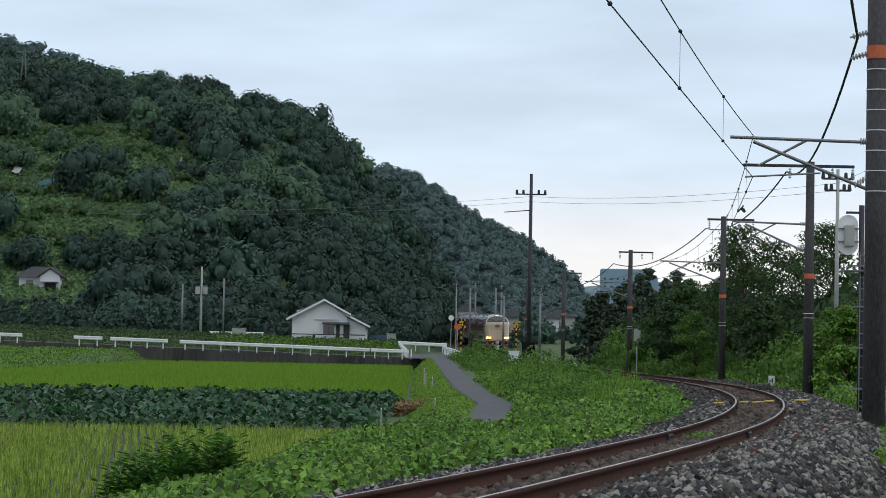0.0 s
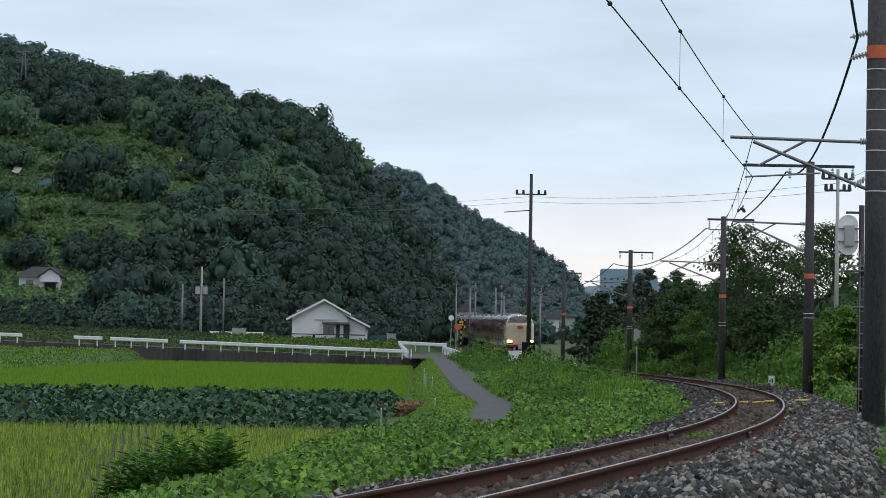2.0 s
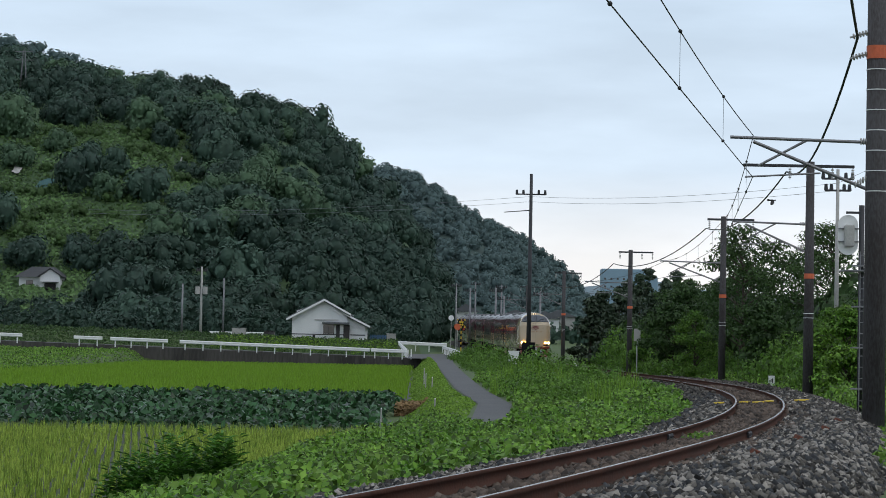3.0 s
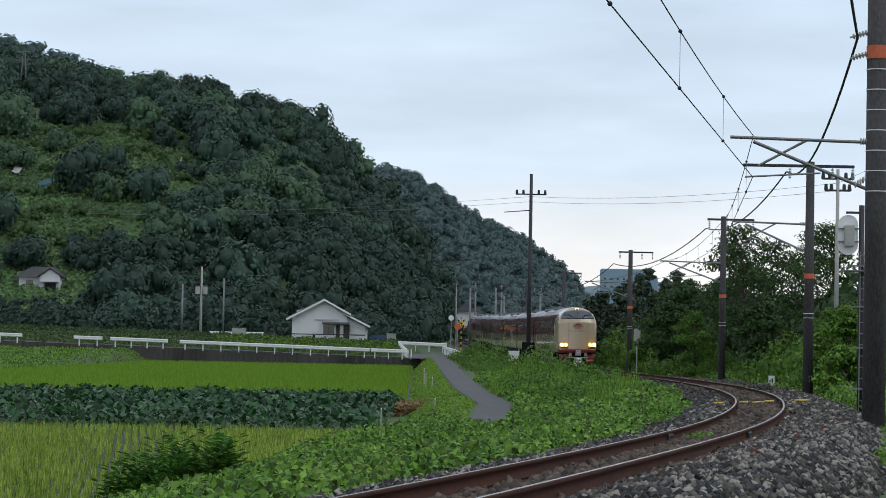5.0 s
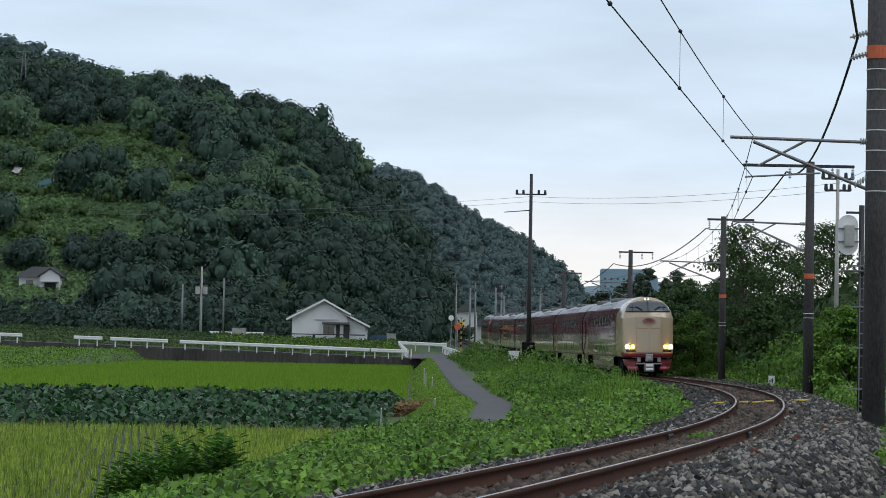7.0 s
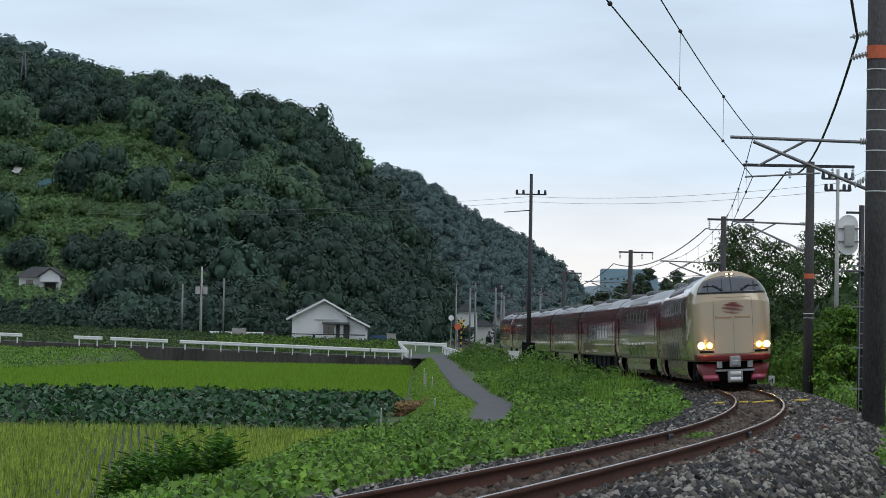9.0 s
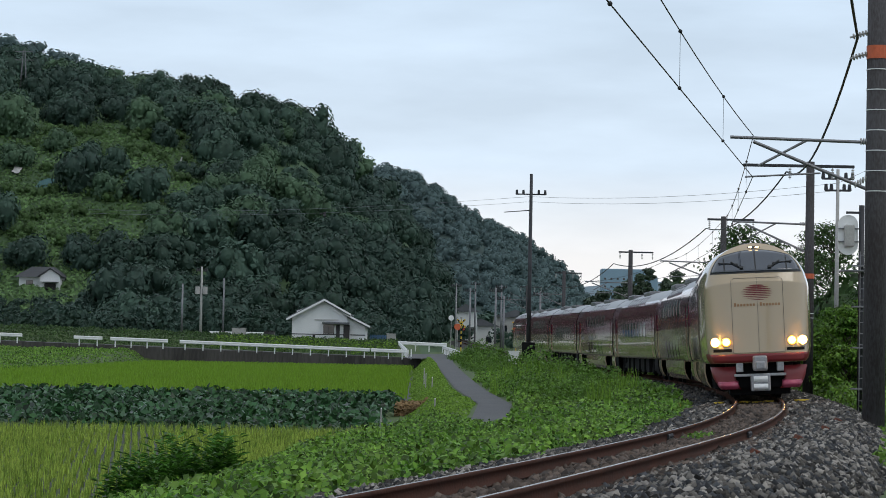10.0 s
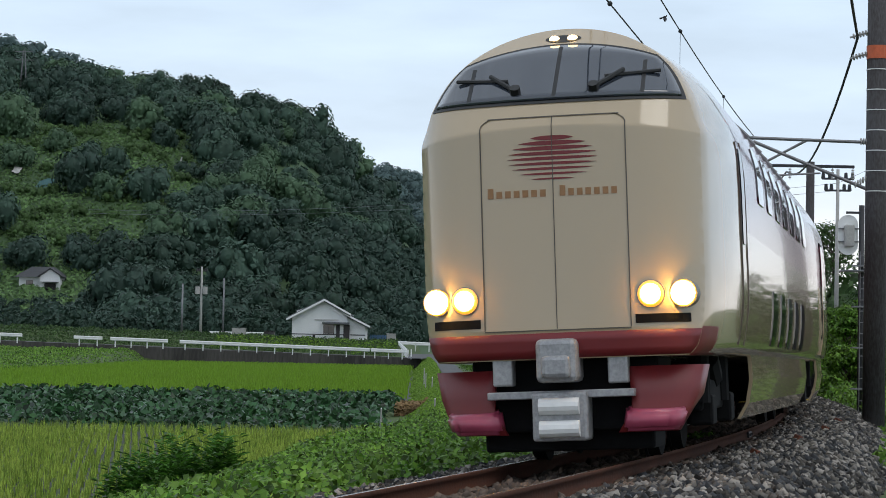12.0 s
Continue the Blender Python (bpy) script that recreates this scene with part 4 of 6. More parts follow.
        bmesh.ops.create_uvsphere(bm, u_segments=16, v_segments=8, radius=0.043, matrix=Matrix.Translation((x + 0.01, y, 3.965)) @ Matrix.Diagonal((0.9, 1.15, 0.75, 1)))
        part("roof_lamp", bm, M["lamp_top"], car, "small glowing roof lamp", True)
    # red band and lower apron
    part("red_band", skin_patch(band(0.96, 1.185, lambda z: half_width(max(z, 0.96), FRONT) * 0.999, 4, 25), 0.012), M["red"], car, "dark red band under the cab front", True)
    for s in (-1, 1):
        bm = bbm()
        rows = []
        for z, y0, y1, x in ((0.865, 0.60, 1.235, 0.0), (0.6, 0.62, 1.18, 0.0), (0.48, 0.62, 1.12, 0.03), (0.28, 0.50, 1.0, 0.03)):
            rows.append([(x - 0.12 - 0.55 * ((min(t, 1) * (y1 - y0) + y0) / 1.3) ** 3 - max(0, t - 1) * (1.2 if z > 0.55 else 0.4), s * (y0 + min(t, 1 + (t - 1) * 0.1) * (y1 - y0)), z) for t in np.linspace(0, 1.28, 10)])
        rows2 = [[(x - 0.06, y, z) for x, y, z in r] for r in rows]
        a = [[bm.verts.new(p) for p in r] for r in rows]
        b = [[bm.verts.new(p) for p in r] for r in rows2]
        for L in (a, b):
            for i in range(3):
                for k in range(9):
                    bm.faces.new([L[i][k], L[i][k + 1], L[i + 1][k + 1], L[i + 1][k]])
        for i in (0, 3):
            for k in range(9):
                bm.faces.new([a[i][k], a[i][k + 1], b[i][k + 1], b[i][k]])
        for k in (0, 9):
            for i in range(3):
                bm.faces.new([a[i][k], a[i + 1][k], b[i + 1][k], b[i][k]])
        ap = part("apron", bm, M["red"], car, "dark red lower apron", True)
        bm = bbm()
        pts = [(0.56, 0.05), (0.62, 0.16), (1.0, 0.10), (1.12, -0.12), (1.05, -0.3), (0.6, -0.2)]
        top = [bm.verts.new((x - 0.12 - 0.1, s * y, 0.53 if i not in (1, 2, 3) else 0.46)) for i, (y, x) in enumerate(pts)]
        bot = [bm.verts.new((x - 0.12 - 0.1, s * (y * 0.94), 0.29)) for y, x in pts]
        bm.faces.new(top)
        bm.faces.new(bot[::-1])
        for i in range(len(pts)):
            j = (i + 1) % len(pts)
            bm.faces.new([top[i], top[j], bot[j], bot[i]])
        bmesh.ops.recalc_face_normals(bm, faces=bm.faces[:])
        bmesh.ops.bevel(bm, geom=bm.edges[:], offset=0.035, segments=3, affect="EDGES")
        part("apron_lip", bm, M["pink"], ap, "pink lip of the snow plough apron", True)
        part("crew_door_window", side_panel(-2.95, -2.6, 2.05, 3.0, s, 0.012, 0.05), M["glassdark"], car, "narrow dark crew door window")
        part("crew_door_seam", side_panel(-3.12, -3.08, 1.05, 3.1, s, 0.010), M["seam"], car)
        part("crew_door_seam", side_panel(-2.45, -2.42, 1.05, 3.05, s, 0.010), M["seam"], car)
    # Solid black boxes stand in for the shaded opening; the lower is also guard plate.
    bm = bbm()
    box(bm, -1.4, -0.32, -0.85, 0.85, 0.3, 0.96, 0.03)
    box(bm, -1.3, -0.5, -0.78, 0.78, 0.12, 0.34, 0.03)
    part("coupler_shade_fill", bm, M["black"], car, "solid black fill for the shaded opening behind the coupler")
    bm = bbm()
    box(bm, -0.3, 0.16, -0.185, 0.185, 0.74, 1.13, 0.05)
    box(bm, 0.1, 0.22, -0.13, 0.13, 0.78, 0.98, 0.04)
    cp = part("coupler_head", bm, M["coupler"], car, "grey coupler head with worn paint")
    bm = bbm()
    box(bm, -0.3, 0.04, -0.25, 0.25, 0.22, 0.66, 0.03)
    part("connector_box", bm, M["coupler"], cp, "grey electric connector box")
    bm = bbm()
    for z in (0.33, 0.53):
        rod(bm, (0.05, -0.18, z), (0.05, 0.18, z), 0.075, n=12)
    part("connector_cover", bm, M["white"], cp, "pale round connector covers")
    bm = bbm()
    box(bm, -0.25, -0.02, -0.66, 0.66, 0.60, 0.67, 0.01)
    part("cross_bar", bm, M["coupler"], car, "grey bar behind the coupler")
    for s in (-1, 1):
        bm = bbm()
        box(bm, -0.25, -0.05, s * 0.52 - 0.09, s * 0.52 + 0.09, 0.72, 1.0, 0.02)
        part("hose_box", bm, M["coupler"], car, "grey hose bracket")


def deck_windows(x_list, w, z0, z1):
    return [(x - w / 2, x + w / 2, z0, z1) for x in x_list]


W_LEAD = deck_windows([-7.2, -8.7, -10.2, -11.7, -13.2], 0.75, 1.08, 1.72) + deck_windows([-5.4, -6.9, -8.4, -9.9, -11.4, -12.9, -14.4], 0.8, 2.62, 3.22)
W_DOUBLE = deck_windows([-6.2, -7.9, -9.6, -11.3, -13.0], 0.8, 1.08, 1.72) + deck_windows([-5.0, -6.6, -8.2, -9.8, -11.4, -13.0, -14.6], 0.8, 2.62, 3.22)
W_SINGLE = deck_windows([-4.5, -6.0, -7.5, -9.0, -10.5, -12.0, -13.5, -15.0], 0.85, 1.95, 2.65)
L1, L2 = 21.6, 21.35
car_lead = build_car("lead_train_car", L1, True, False, W_LEAD, "cream and maroon streamlined leading car with lit headlamps")
nose_parts(car_lead)
car_a = build_car("double_deck_train_car", L2, False, False, W_DOUBLE, "cream and maroon double-deck sleeping car")
car_b = build_car("motor_train_car", L2, False, True, W_SINGLE, "cream and maroon motor car with dark underfloor gear")
I4 = pose(0, 0, 0)
train = [car_lead, car_a, car_b, copy_thing(car_a, I4), copy_thing(car_b, I4), copy_thing(car_a, I4)]
car_tail = build_car("tail_train_car", L1, True, False, W_LEAD, "cream and maroon streamlined rear car")
train.append(car_tail)

SPEED, NOSE_END_Y = 20.05, 20.9


def car_pose(i, t):
    """Where car i stands at t: its two bogies ride on the track's line."""
    nose = arc_of_y(NOSE_END_Y) + SPEED * (12.0 - t)
    a = nose + (0 if i == 0 else L1 + (i - 1) * L2)
    ln = L1 if i in (0, 6) else L2
    f0, f1 = 3.4, ln - 3.5
    if i == 6:
        f0, f1 = 3.5, ln - 3.4
    pa, _, ra = track_frame(y_of_arc(a + f0))
    pb, _, rb = track_frame(y_of_arc(a + f1))
    fwd = (pa - pb).normalized()
    left = ra.lerp(rb, 0.5)
    left = (left - fwd * left.dot(fwd)).normalized()
    org = pa + fwd * f0
    if i == 6:
        org = pb - fwd * f0 * (3.4 / 3.5)
        fwd, left = -fwd, -left
    up = fwd.cross(left)
    m = Matrix((fwd, left, up)).transposed().to_4x4()
    m.translation = org
    return m

# ---------- crops ----------
def blades(p, h, w, lean, rg):
    """Upright tapering blades standing at p."""
    n = len(p)
    a = rg.random(n) * 2 * math.pi
    side = np.stack([np.cos(a), np.sin(a), np.zeros(n)], 1) * np.asarray(w).reshape(-1, 1)
    b = rg.random(n) * 2 * math.pi
    tip = p + np.stack([np.cos(b) * lean * h, np.sin(b) * lean * h, np.asarray(h) * np.ones(n)], 1)
    v = np.stack([p - side, p + side, tip + side * 0.25, tip - side * 0.25], 1)
    return v.reshape(-1, 3), np.arange(n * 4).reshape(-1, 4)


def in_view(x, y, margin=1.5):
    return np.abs(x) < 0.192 * y + margin


rg = np.random.default_rng(51)
gu, gv = np.meshgrid(np.arange(-26, 10, 0.24), np.arange(34, 84, 0.30))
u_, v2 = gu.ravel(), gv.ravel()
x_ = u_ - 0.13 * (v2 - 60) + rg.normal(0, 0.03, u_.size)
y_ = v2 + rg.normal(0, 0.03, u_.size)
k_ = (x_ < field_edge(y_) - 0.1) & in_view(x_, y_, 2.0) & (y_ < 81.0) & (rg.random(u_.size) > 0.03)
base = np.stack([x_[k_], y_[k_], np.full(k_.sum(), -0.37)], 1)
pb = np.repeat(base, 7, 0) + rg.normal(0, 0.014, (len(base) * 7, 3)) * (1, 1, 0)
hh = (0.20 + 0.20 * rg.random(len(pb))) * np.repeat(0.8 + 0.4 * rg.random(len(base)), 7)
bv, bq = blades(pb, hh, np.full(len(pb), 0.0125), 0.26 * rg.random(len(pb)), rg)
tagged(new("rice_near", mesh_np("rice_near", bv, bq, mats=[M["rice"]])), "rows of young yellow-green rice plants", "rice", kind="stuff")

gu, gv = np.meshgrid(np.arange(-42, 4, 0.5), np.arange(113, 236.5, 0.7))
x_, y_ = gu.ravel() + rg.normal(0, 0.08, gu.size), gv.ravel() + rg.normal(0, 0.12, gu.size)
k_ = (x_ < field_edge(y_) - 0.1) & in_view(x_, y_, 2.0) & (x_ > -29.5 - np.maximum(0, 200 - y_) * 0.2)
base = np.stack([x_[k_], y_[k_], np.full(k_.sum(), 0.03)], 1)
pb = np.repeat(base, 5, 0) + rg.normal(0, 0.12, (len(base) * 5, 3)) * (1, 1, 0)
bv, bq = blades(pb, 0.42 + 0.12 * rg.random(len(pb)), np.full(len(pb), 0.035), 0.3 * rg.random(len(pb)), rg)
tagged(new("rice_far", mesh_np("rice_far", bv, bq, mats=[M["rice_far"]])), "dense bright green rice below the road wall", "rice", kind="stuff")

# broad bluish leaves between the two paddies, on a low ridge
gu, gv = np.meshgrid(np.arange(-30, 0, 0.55), np.arange(84.0, 111, 0.75))
x_, y_ = gu.ravel() + rg.normal(0, 0.12, gu.size), gv.ravel() + rg.normal(0, 0.15, gu.size)
k_ = (x_ < field_edge(y_) - 0.6 - 0.3 * np.sin(y_)) & in_view(x_, y_, 2.0) & (rg.random(x_.size) > 0.06)
x_, y_ = x_[k_], y_[k_]
zb = np.interp(y_, (84, 99, 112), (-0.42, -0.15, -0.05))
n_ = 13
pl = np.repeat(np.stack([x_, y_, zb], 1), n_, 0)
a_ = rg.random(len(pl)) * 2 * math.pi
r_ = 0.10 + 0.26 * rg.random(len(pl))
size_p = np.repeat(0.7 + 0.5 * rg.random(len(x_)), n_)
pl = pl + np.stack([np.cos(a_) * r_, np.sin(a_) * r_, (0.18 + 0.42 * rg.random(len(pl))) * size_p], 1)
nr_ = np.stack([np.cos(a_) * 0.7, np.sin(a_) * 0.7 - 0.25, np.full(len(pl), 0.75)], 1)
bv, bq = leaf_quads(pl, nr_, 0.14 * size_p, 0.55, 1.15, rg)
tagged(new("taro_field", mesh_np("taro_field", bv, bq, mats=[M["taro"]])), "strip of broad blue-green vegetable leaves", "vegetables", kind="stuff")

# ---------- ballast stones ----------
CUBE_V = np.array([(x, y, z) for x in (-1, 1) for y in (-1, 1) for z in (-1, 1)], float)
CUBE_Q = np.array([(0, 1, 3, 2), (4, 6, 7, 5), (0, 4, 5, 1), (2, 3, 7, 6), (0, 2, 6, 4), (1, 5, 7, 3)])
STONES = []
for i in range(8):
    rs = np.random.default_rng(60 + i)
    sv = CUBE_V * (0.62 + 0.6 * rs.random((8, 3))) * (1.15, 0.95, 0.8)
    sv = sv @ np.array(Euler(rs.random(3) * 6).to_matrix())
    STONES.append((sv, CUBE_Q))


def stones(name, bands, material, label, seed, lift=0.0):
    rs = np.random.default_rng(seed)
    pts, sc = [], []
    for y0, y1, o0, o1, dens, size in bands:
        n = int((y1 - y0) * (o1 - o0) * dens)
        ys = y0 + (y1 - y0) * rs.random(n)
        os_ = o0 + (o1 - o0) * rs.random(n)
        sl = np.interp(ys, YG, SG)
        nrm = np.sqrt(1 + sl * sl)
        h = np.interp(os_, [p[0] for p in prof], [p[1] for p in prof])
        x = np.interp(ys, YG, XG) + os_ / nrm
        y = ys - os_ * sl / nrm
        z = np.interp(ys, YG, ZG) + os_ * np.interp(ys, (-60, 95, 135, 640), (CANT, CANT, 0.012, 0.012)) + h
        pts.append(np.stack([x, y, z + lift + size * (rs.random(n) * 1.7 - 0.5)], 1))
        sc.append(size * (0.6 + 0.8 * rs.random(n)))
    ob = scatter(name, STONES, np.concatenate(pts), np.concatenate(sc), material, seed + 1)
    return tagged(ob, label, "ballast", kind="stuff")


stones("shoulder_stones", ((13, 42, 0.66, 2.95, 180, 0.028), (42, 80, 0.68, 2.8, 75, 0.038), (80, 125, 0.7, 2.6, 26, 0.062),
                           (13, 42, -2.0, -0.68, 160, 0.0295), (42, 80, -1.8, -0.68, 60, 0.040), (80, 120, -1.8, -0.7, 20, 0.062)),
       M["stone"], "loose grey crushed stones on the track shoulder", 70)
stones("dark_stones", ((13, 42, 0.66, 2.95, 95, 0.030), (42, 80, 0.68, 2.8, 40, 0.036), (13, 42, -2.0, -0.68, 80, 0.030), (42, 80, -1.7, -0.68, 25, 0.043)),
       M["stone_dark"], "dark blue-grey stones among the ballast", 76)
stones("pale_stones", ((13, 42, 0.72, 2.85, 52, 0.026), (42, 80, 0.7, 2.7, 10, 0.036), (13, 42, -1.9, -0.7, 26, 0.027), (42, 70, -1.6, -0.7, 8, 0.040)), M["stone_light"], "scattered pale stones in the ballast", 74, 0.02)
stones("track_stones", ((13, 42, -0.5, 0.5, 190, 0.034), (13, 42, 0.62, 0.95, 150, 0.032), (42, 80, 0.62, 1.1, 60, 0.036), (42, 95, -0.5, 0.5, 42, 0.046)), M["stone_brown"], "rust-brown stones between the rails", 72)


# ---------- banks, vines, shrubs ----------
def vine_cover(name, n, yr, xr, size, hgt, material, label, seed, jit=0.75):
    rs = np.random.default_rng(seed)
    y = yr[0] + (yr[1] - yr[0]) * rs.random(n) ** 1.0
    lo, hi = xr(y)
    x = lo + (hi - lo) * rs.random(n)
    k = in_view(x, y, 2.0)
    x, y = x[k], y[k]
    mound = 0.5 + 0.5 * np.sin(x * 1.7 + np.sin(y * 0.9) * 2) * np.sin(y * 1.1 + 1.0)
    z = ground_z(x, y) + hgt * mound * (0.25 + 0.75 * rs.random(len(x))) + 0.02
    nr = np.stack([-0.15 + 0 * x, -0.45 + 0 * x, 0.8 + 0 * x], 1)
    v, q = leaf_quads(np.stack([x, y, z], 1), nr, size, jit, 1.0, rs)
    return tagged(new(name, mesh_np(name, v, q, mats=[material])), label, "weeds", kind="stuff")


def edge_l(y):
    return np.interp(y, YG, XG) - 1.85 - 0.25 * np.sin(y * 0.6) - 0.2 * np.sin(y * 1.9)


vine_cover("bank_vines", 92000, (16, 58), lambda y: (np.minimum(field_edge(y) - 0.2, edge_l(y) - 4), edge_l(y)), 0.047, 0.46, M["vine"], "creeping broad-leaved green vines on the bank", 81, 0.6)
vine_cover("bank_undergrowth", 26000, (16, 60), lambda y: (np.minimum(field_edge(y) - 0.2, edge_l(y) - 4), edge_l(y) - 0.3), 0.05, 0.3, M["weed"], "low dark weeds under the vines", 91, 0.9)
vine_cover("bank_vines_far", 52000, (56, 118), lambda y: (path_x(y) + 0.75 + 0.15 * np.sin(y), edge_l(y) - 0.2), 0.072, 0.6, M["vine"], "green vines between the path and the track", 82, 0.6)
vine_cover("verge_weeds", 36000, (80, 236), lambda y: (field_edge(y) + 0.1, path_x(y) - 0.75), 0.045, 0.10, M["grass"], "short grass beside the farm path", 83, 0.8)
vine_cover("corner_weeds", 15000, (52, 84), lambda y: (field_edge(y), path_x(y) - 0.62), 0.036, 0.09, M["grass"], "weeds at the paddy corner", 84)
vine_cover("near_right_weeds", 6000, (30, 50), lambda y: (np.interp(y, YG, XG) + 2.45, np.interp(y, YG, XG) + 5), 0.06, 0.3, M["vine"], "green weeds at the foot of the ballast", 88)
vine_cover("right_bank_vines", 42000, (48, 135), lambda y: (np.interp(y, YG, XG) + 2.75, np.interp(y, YG, XG) + 9), 0.075, 0.8, M["vine"], "kudzu leaves beside the ballast", 85)
vine_cover("corner_bank_grass", 30000, (148, 237), lambda y: (-46 + 0 * y, -29.0 + 0 * y), 0.09, 0.4, M["vine"], "mown grass bank in the corner of the field", 86, 0.8)
vine_cover("roadside_weeds", 30000, (241.9, 263), lambda y: (-52 + 0 * y, -4.6 + 0 * y), 0.12, 0.6, M["tree"], "rough green weeds behind the road", 89)
vine_cover("house_garden", 9000, (243.5, 254), lambda y: (-24 + 0 * y, -4.6 + 0 * y), 0.11, 0.5, M["grass"], "pale green vegetable rows before the house", 87)

rs = np.random.default_rng(95)
ty = 33.8 + 2.4 * rs.random(110)
tw = np.stack([np.interp(ty, YG, XG) - 0.40 + 0.35 * rs.random(110), ty, np.interp(ty, YG, ZG) - 0.17 + 0.08 * rs.random(110)], 1)
v_, q_ = leaf_quads(tw, np.tile((0.0, -0.4, 0.8), (110, 1)), 0.036, 0.6, 1.0, rs)
tagged(new("track_weeds", mesh_np("track_weeds", v_, q_, mats=[M["vine"]])), "small green weeds growing between the rails", "weeds", kind="stuff")

VAR_BUSH = [crown(540, 90 + i, 0.072, 13, 0.85, 0.78, 4) for i in range(5)]
VAR_BANK = [crown(800, 190 + i, 0.055, 14, 0.85, 0.78, 5) for i in range(5)]
VAR_FOOT = [crown(260, 97 + i, 0.10, 11, 0.85, 0.78, 4) for i in range(4)]
rg = np.random.default_rng(101)
bp = [(3.4, 185, 1.7), (4.6, 168, 1.5), (2.4, 205, 1.6), (4.8, 122, 1.4), (5.9, 112, 1.5), (6.6, 96, 1.2), (7.4, 103, 1.15), (3.4, 101, 1.0), (3.7, 88, 1.1), (7.2, 118, 1.3), (6.9, 140, 1.2), (5.6, 131, 1.5), (5.5, 150, 1.4), (3.9, 150, 1.3), (4.4, 108, 1.3), (5.3, 92, 1.0), (5.9, 84, 0.7), (4.6, 79, 0.8), (3.2, 175, 1.2), (2.8, 222, 1.5), (3.5, 212, 1.5), (4.2, 196, 1.5),
      (2.7, 66, 0.65), (3.4, 69, 0.95), (4.3, 71, 1.1), (3.0, 77, 1.0), (4.2, 78, 1.05), (5.4, 75, 0.9), (6.0, 79, 0.8), (3.3, 84, 0.95), (5.0, 86, 0.9), (2.9, 92, 0.95), (5.15, 66, 0.6), (5.7, 69, 0.7)]
for y in np.arange(84, 232, 3.0):
    bp.append((path_x(y) + 1.3 + rg.random() * 1.4, y, 0.5 + 0.5 * rg.random()))
bp = np.array(bp)
pp = np.column_stack([bp[:, 0], bp[:, 1], ground_z(bp[:, 0], bp[:, 1]) - 0.25])
tagged(scatter("bank_shrubs", VAR_BANK, pp, bp[:, 2] * 0.80, M["shrub"], 102), "thick green shrubs on the bank beside the track", "shrubs", kind="stuff")
# tall grass among the shrubs
gb = []
for gx0, gy0, gr, gn in ((4.5, 65, 0.33, 34), (6.0, 77, 0.6, 30), (3.2, 90, 1.4, 40), (4.4, 112, 1.6, 60), (4.2, 96, 1.4, 40)):
    a_, r_ = rg.random(gn) * 6.283, gr * np.sqrt(rg.random(gn))
    gb.append(np.stack([gx0 + np.cos(a_) * r_, gy0 + np.sin(a_) * r_ * 2], 1))
gb = np.concatenate(gb)
pb = np.repeat(np.column_stack([gb, ground_z(gb[:, 0], gb[:, 1])]), 4, 0) + rg.normal(0, 0.05, (len(gb) * 4, 3)) * (1, 1, 0)
bv, bq = blades(pb, 0.5 + 0.75 * rg.random(len(pb)), np.full(len(pb), 0.016), 0.5 * rg.random(len(pb)), rg)
tagged(new("tall_grass", mesh_np("tall_grass", bv, bq, mats=[M["grass"]])), "tall green grass standing among the shrubs", "grass", kind="stuff")
# right side: shrubs and thickets behind the poles
rb = []
for y in np.arange(66, 190, 2.2):
    for k in range(3):
        o = 4.3 + k * 2.1 + rg.random() * 1.5
        rb.append((cx(y) + o, y + rg.normal() * 1.0, 0.8 + 0.5 * k + 0.7 * rg.random()))
rb = np.array(rb)
front = np.arange(len(rb)) % 3 == 0
tl = 1.0 + 0.5 * rg.random(len(rb))
pp = np.column_stack([rb[:, 0], rb[:, 1], ground_z(rb[:, 0], rb[:, 1]) - 0.2])
VAR_FINE = [crown(1150, 290 + i, 0.045, 14, 0.85, 0.78, 5) for i in range(4)]
tagged(scatter("trackside_thicket", VAR_FINE, pp[front], rb[front, 2], M["shrub"], 103, tl[front]), "tangled green thicket behind the line poles", "shrubs", kind="stuff")
# Rear rows take the darker tree green: understorey shade put into the colour.
tagged(scatter("shady_thicket", VAR_FOOT, pp[~front], rb[~front, 2], M["tree"], 105, tl[~front]), "bushes behind the trackside thicket, shade put into their darker green", "shrubs", kind="stuff")
hb = []
for x in np.arange(-50, -27, 1.6):
    hb.append((x, 262 + rg.random() * 14, 1.2 + 1.2 * rg.random()))
for x in np.arange(-26, -3, 1.8):
    hb.append((x, 276 + rg.random() * 10, 1.3 + 1.2 * rg.random()))
for k in range(40):
    hb.append((-66 + rg.random() * 22, 298 + rg.random() * 27, 0.6 + 0.5 * rg.random()))
for k in range(60):
    hb.append((-68 + rg.random() * 26, 290 + rg.random() * 30, 1.0 + 1.1 * rg.random()))
for k in range(40):
    hb.append((-62 + rg.random() * 62, 284 + rg.random() * 10, 1.4 + 1.5 * rg.random()))
hb = np.array(hb)
pp = np.column_stack([hb[:, 0], hb[:, 1], np.maximum(ground_z(hb[:, 0], hb[:, 1]), hill_a(hb[:, 0], hb[:, 1])) - 0.3])
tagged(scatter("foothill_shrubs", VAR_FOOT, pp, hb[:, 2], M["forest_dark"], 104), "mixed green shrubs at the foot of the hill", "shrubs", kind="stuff")


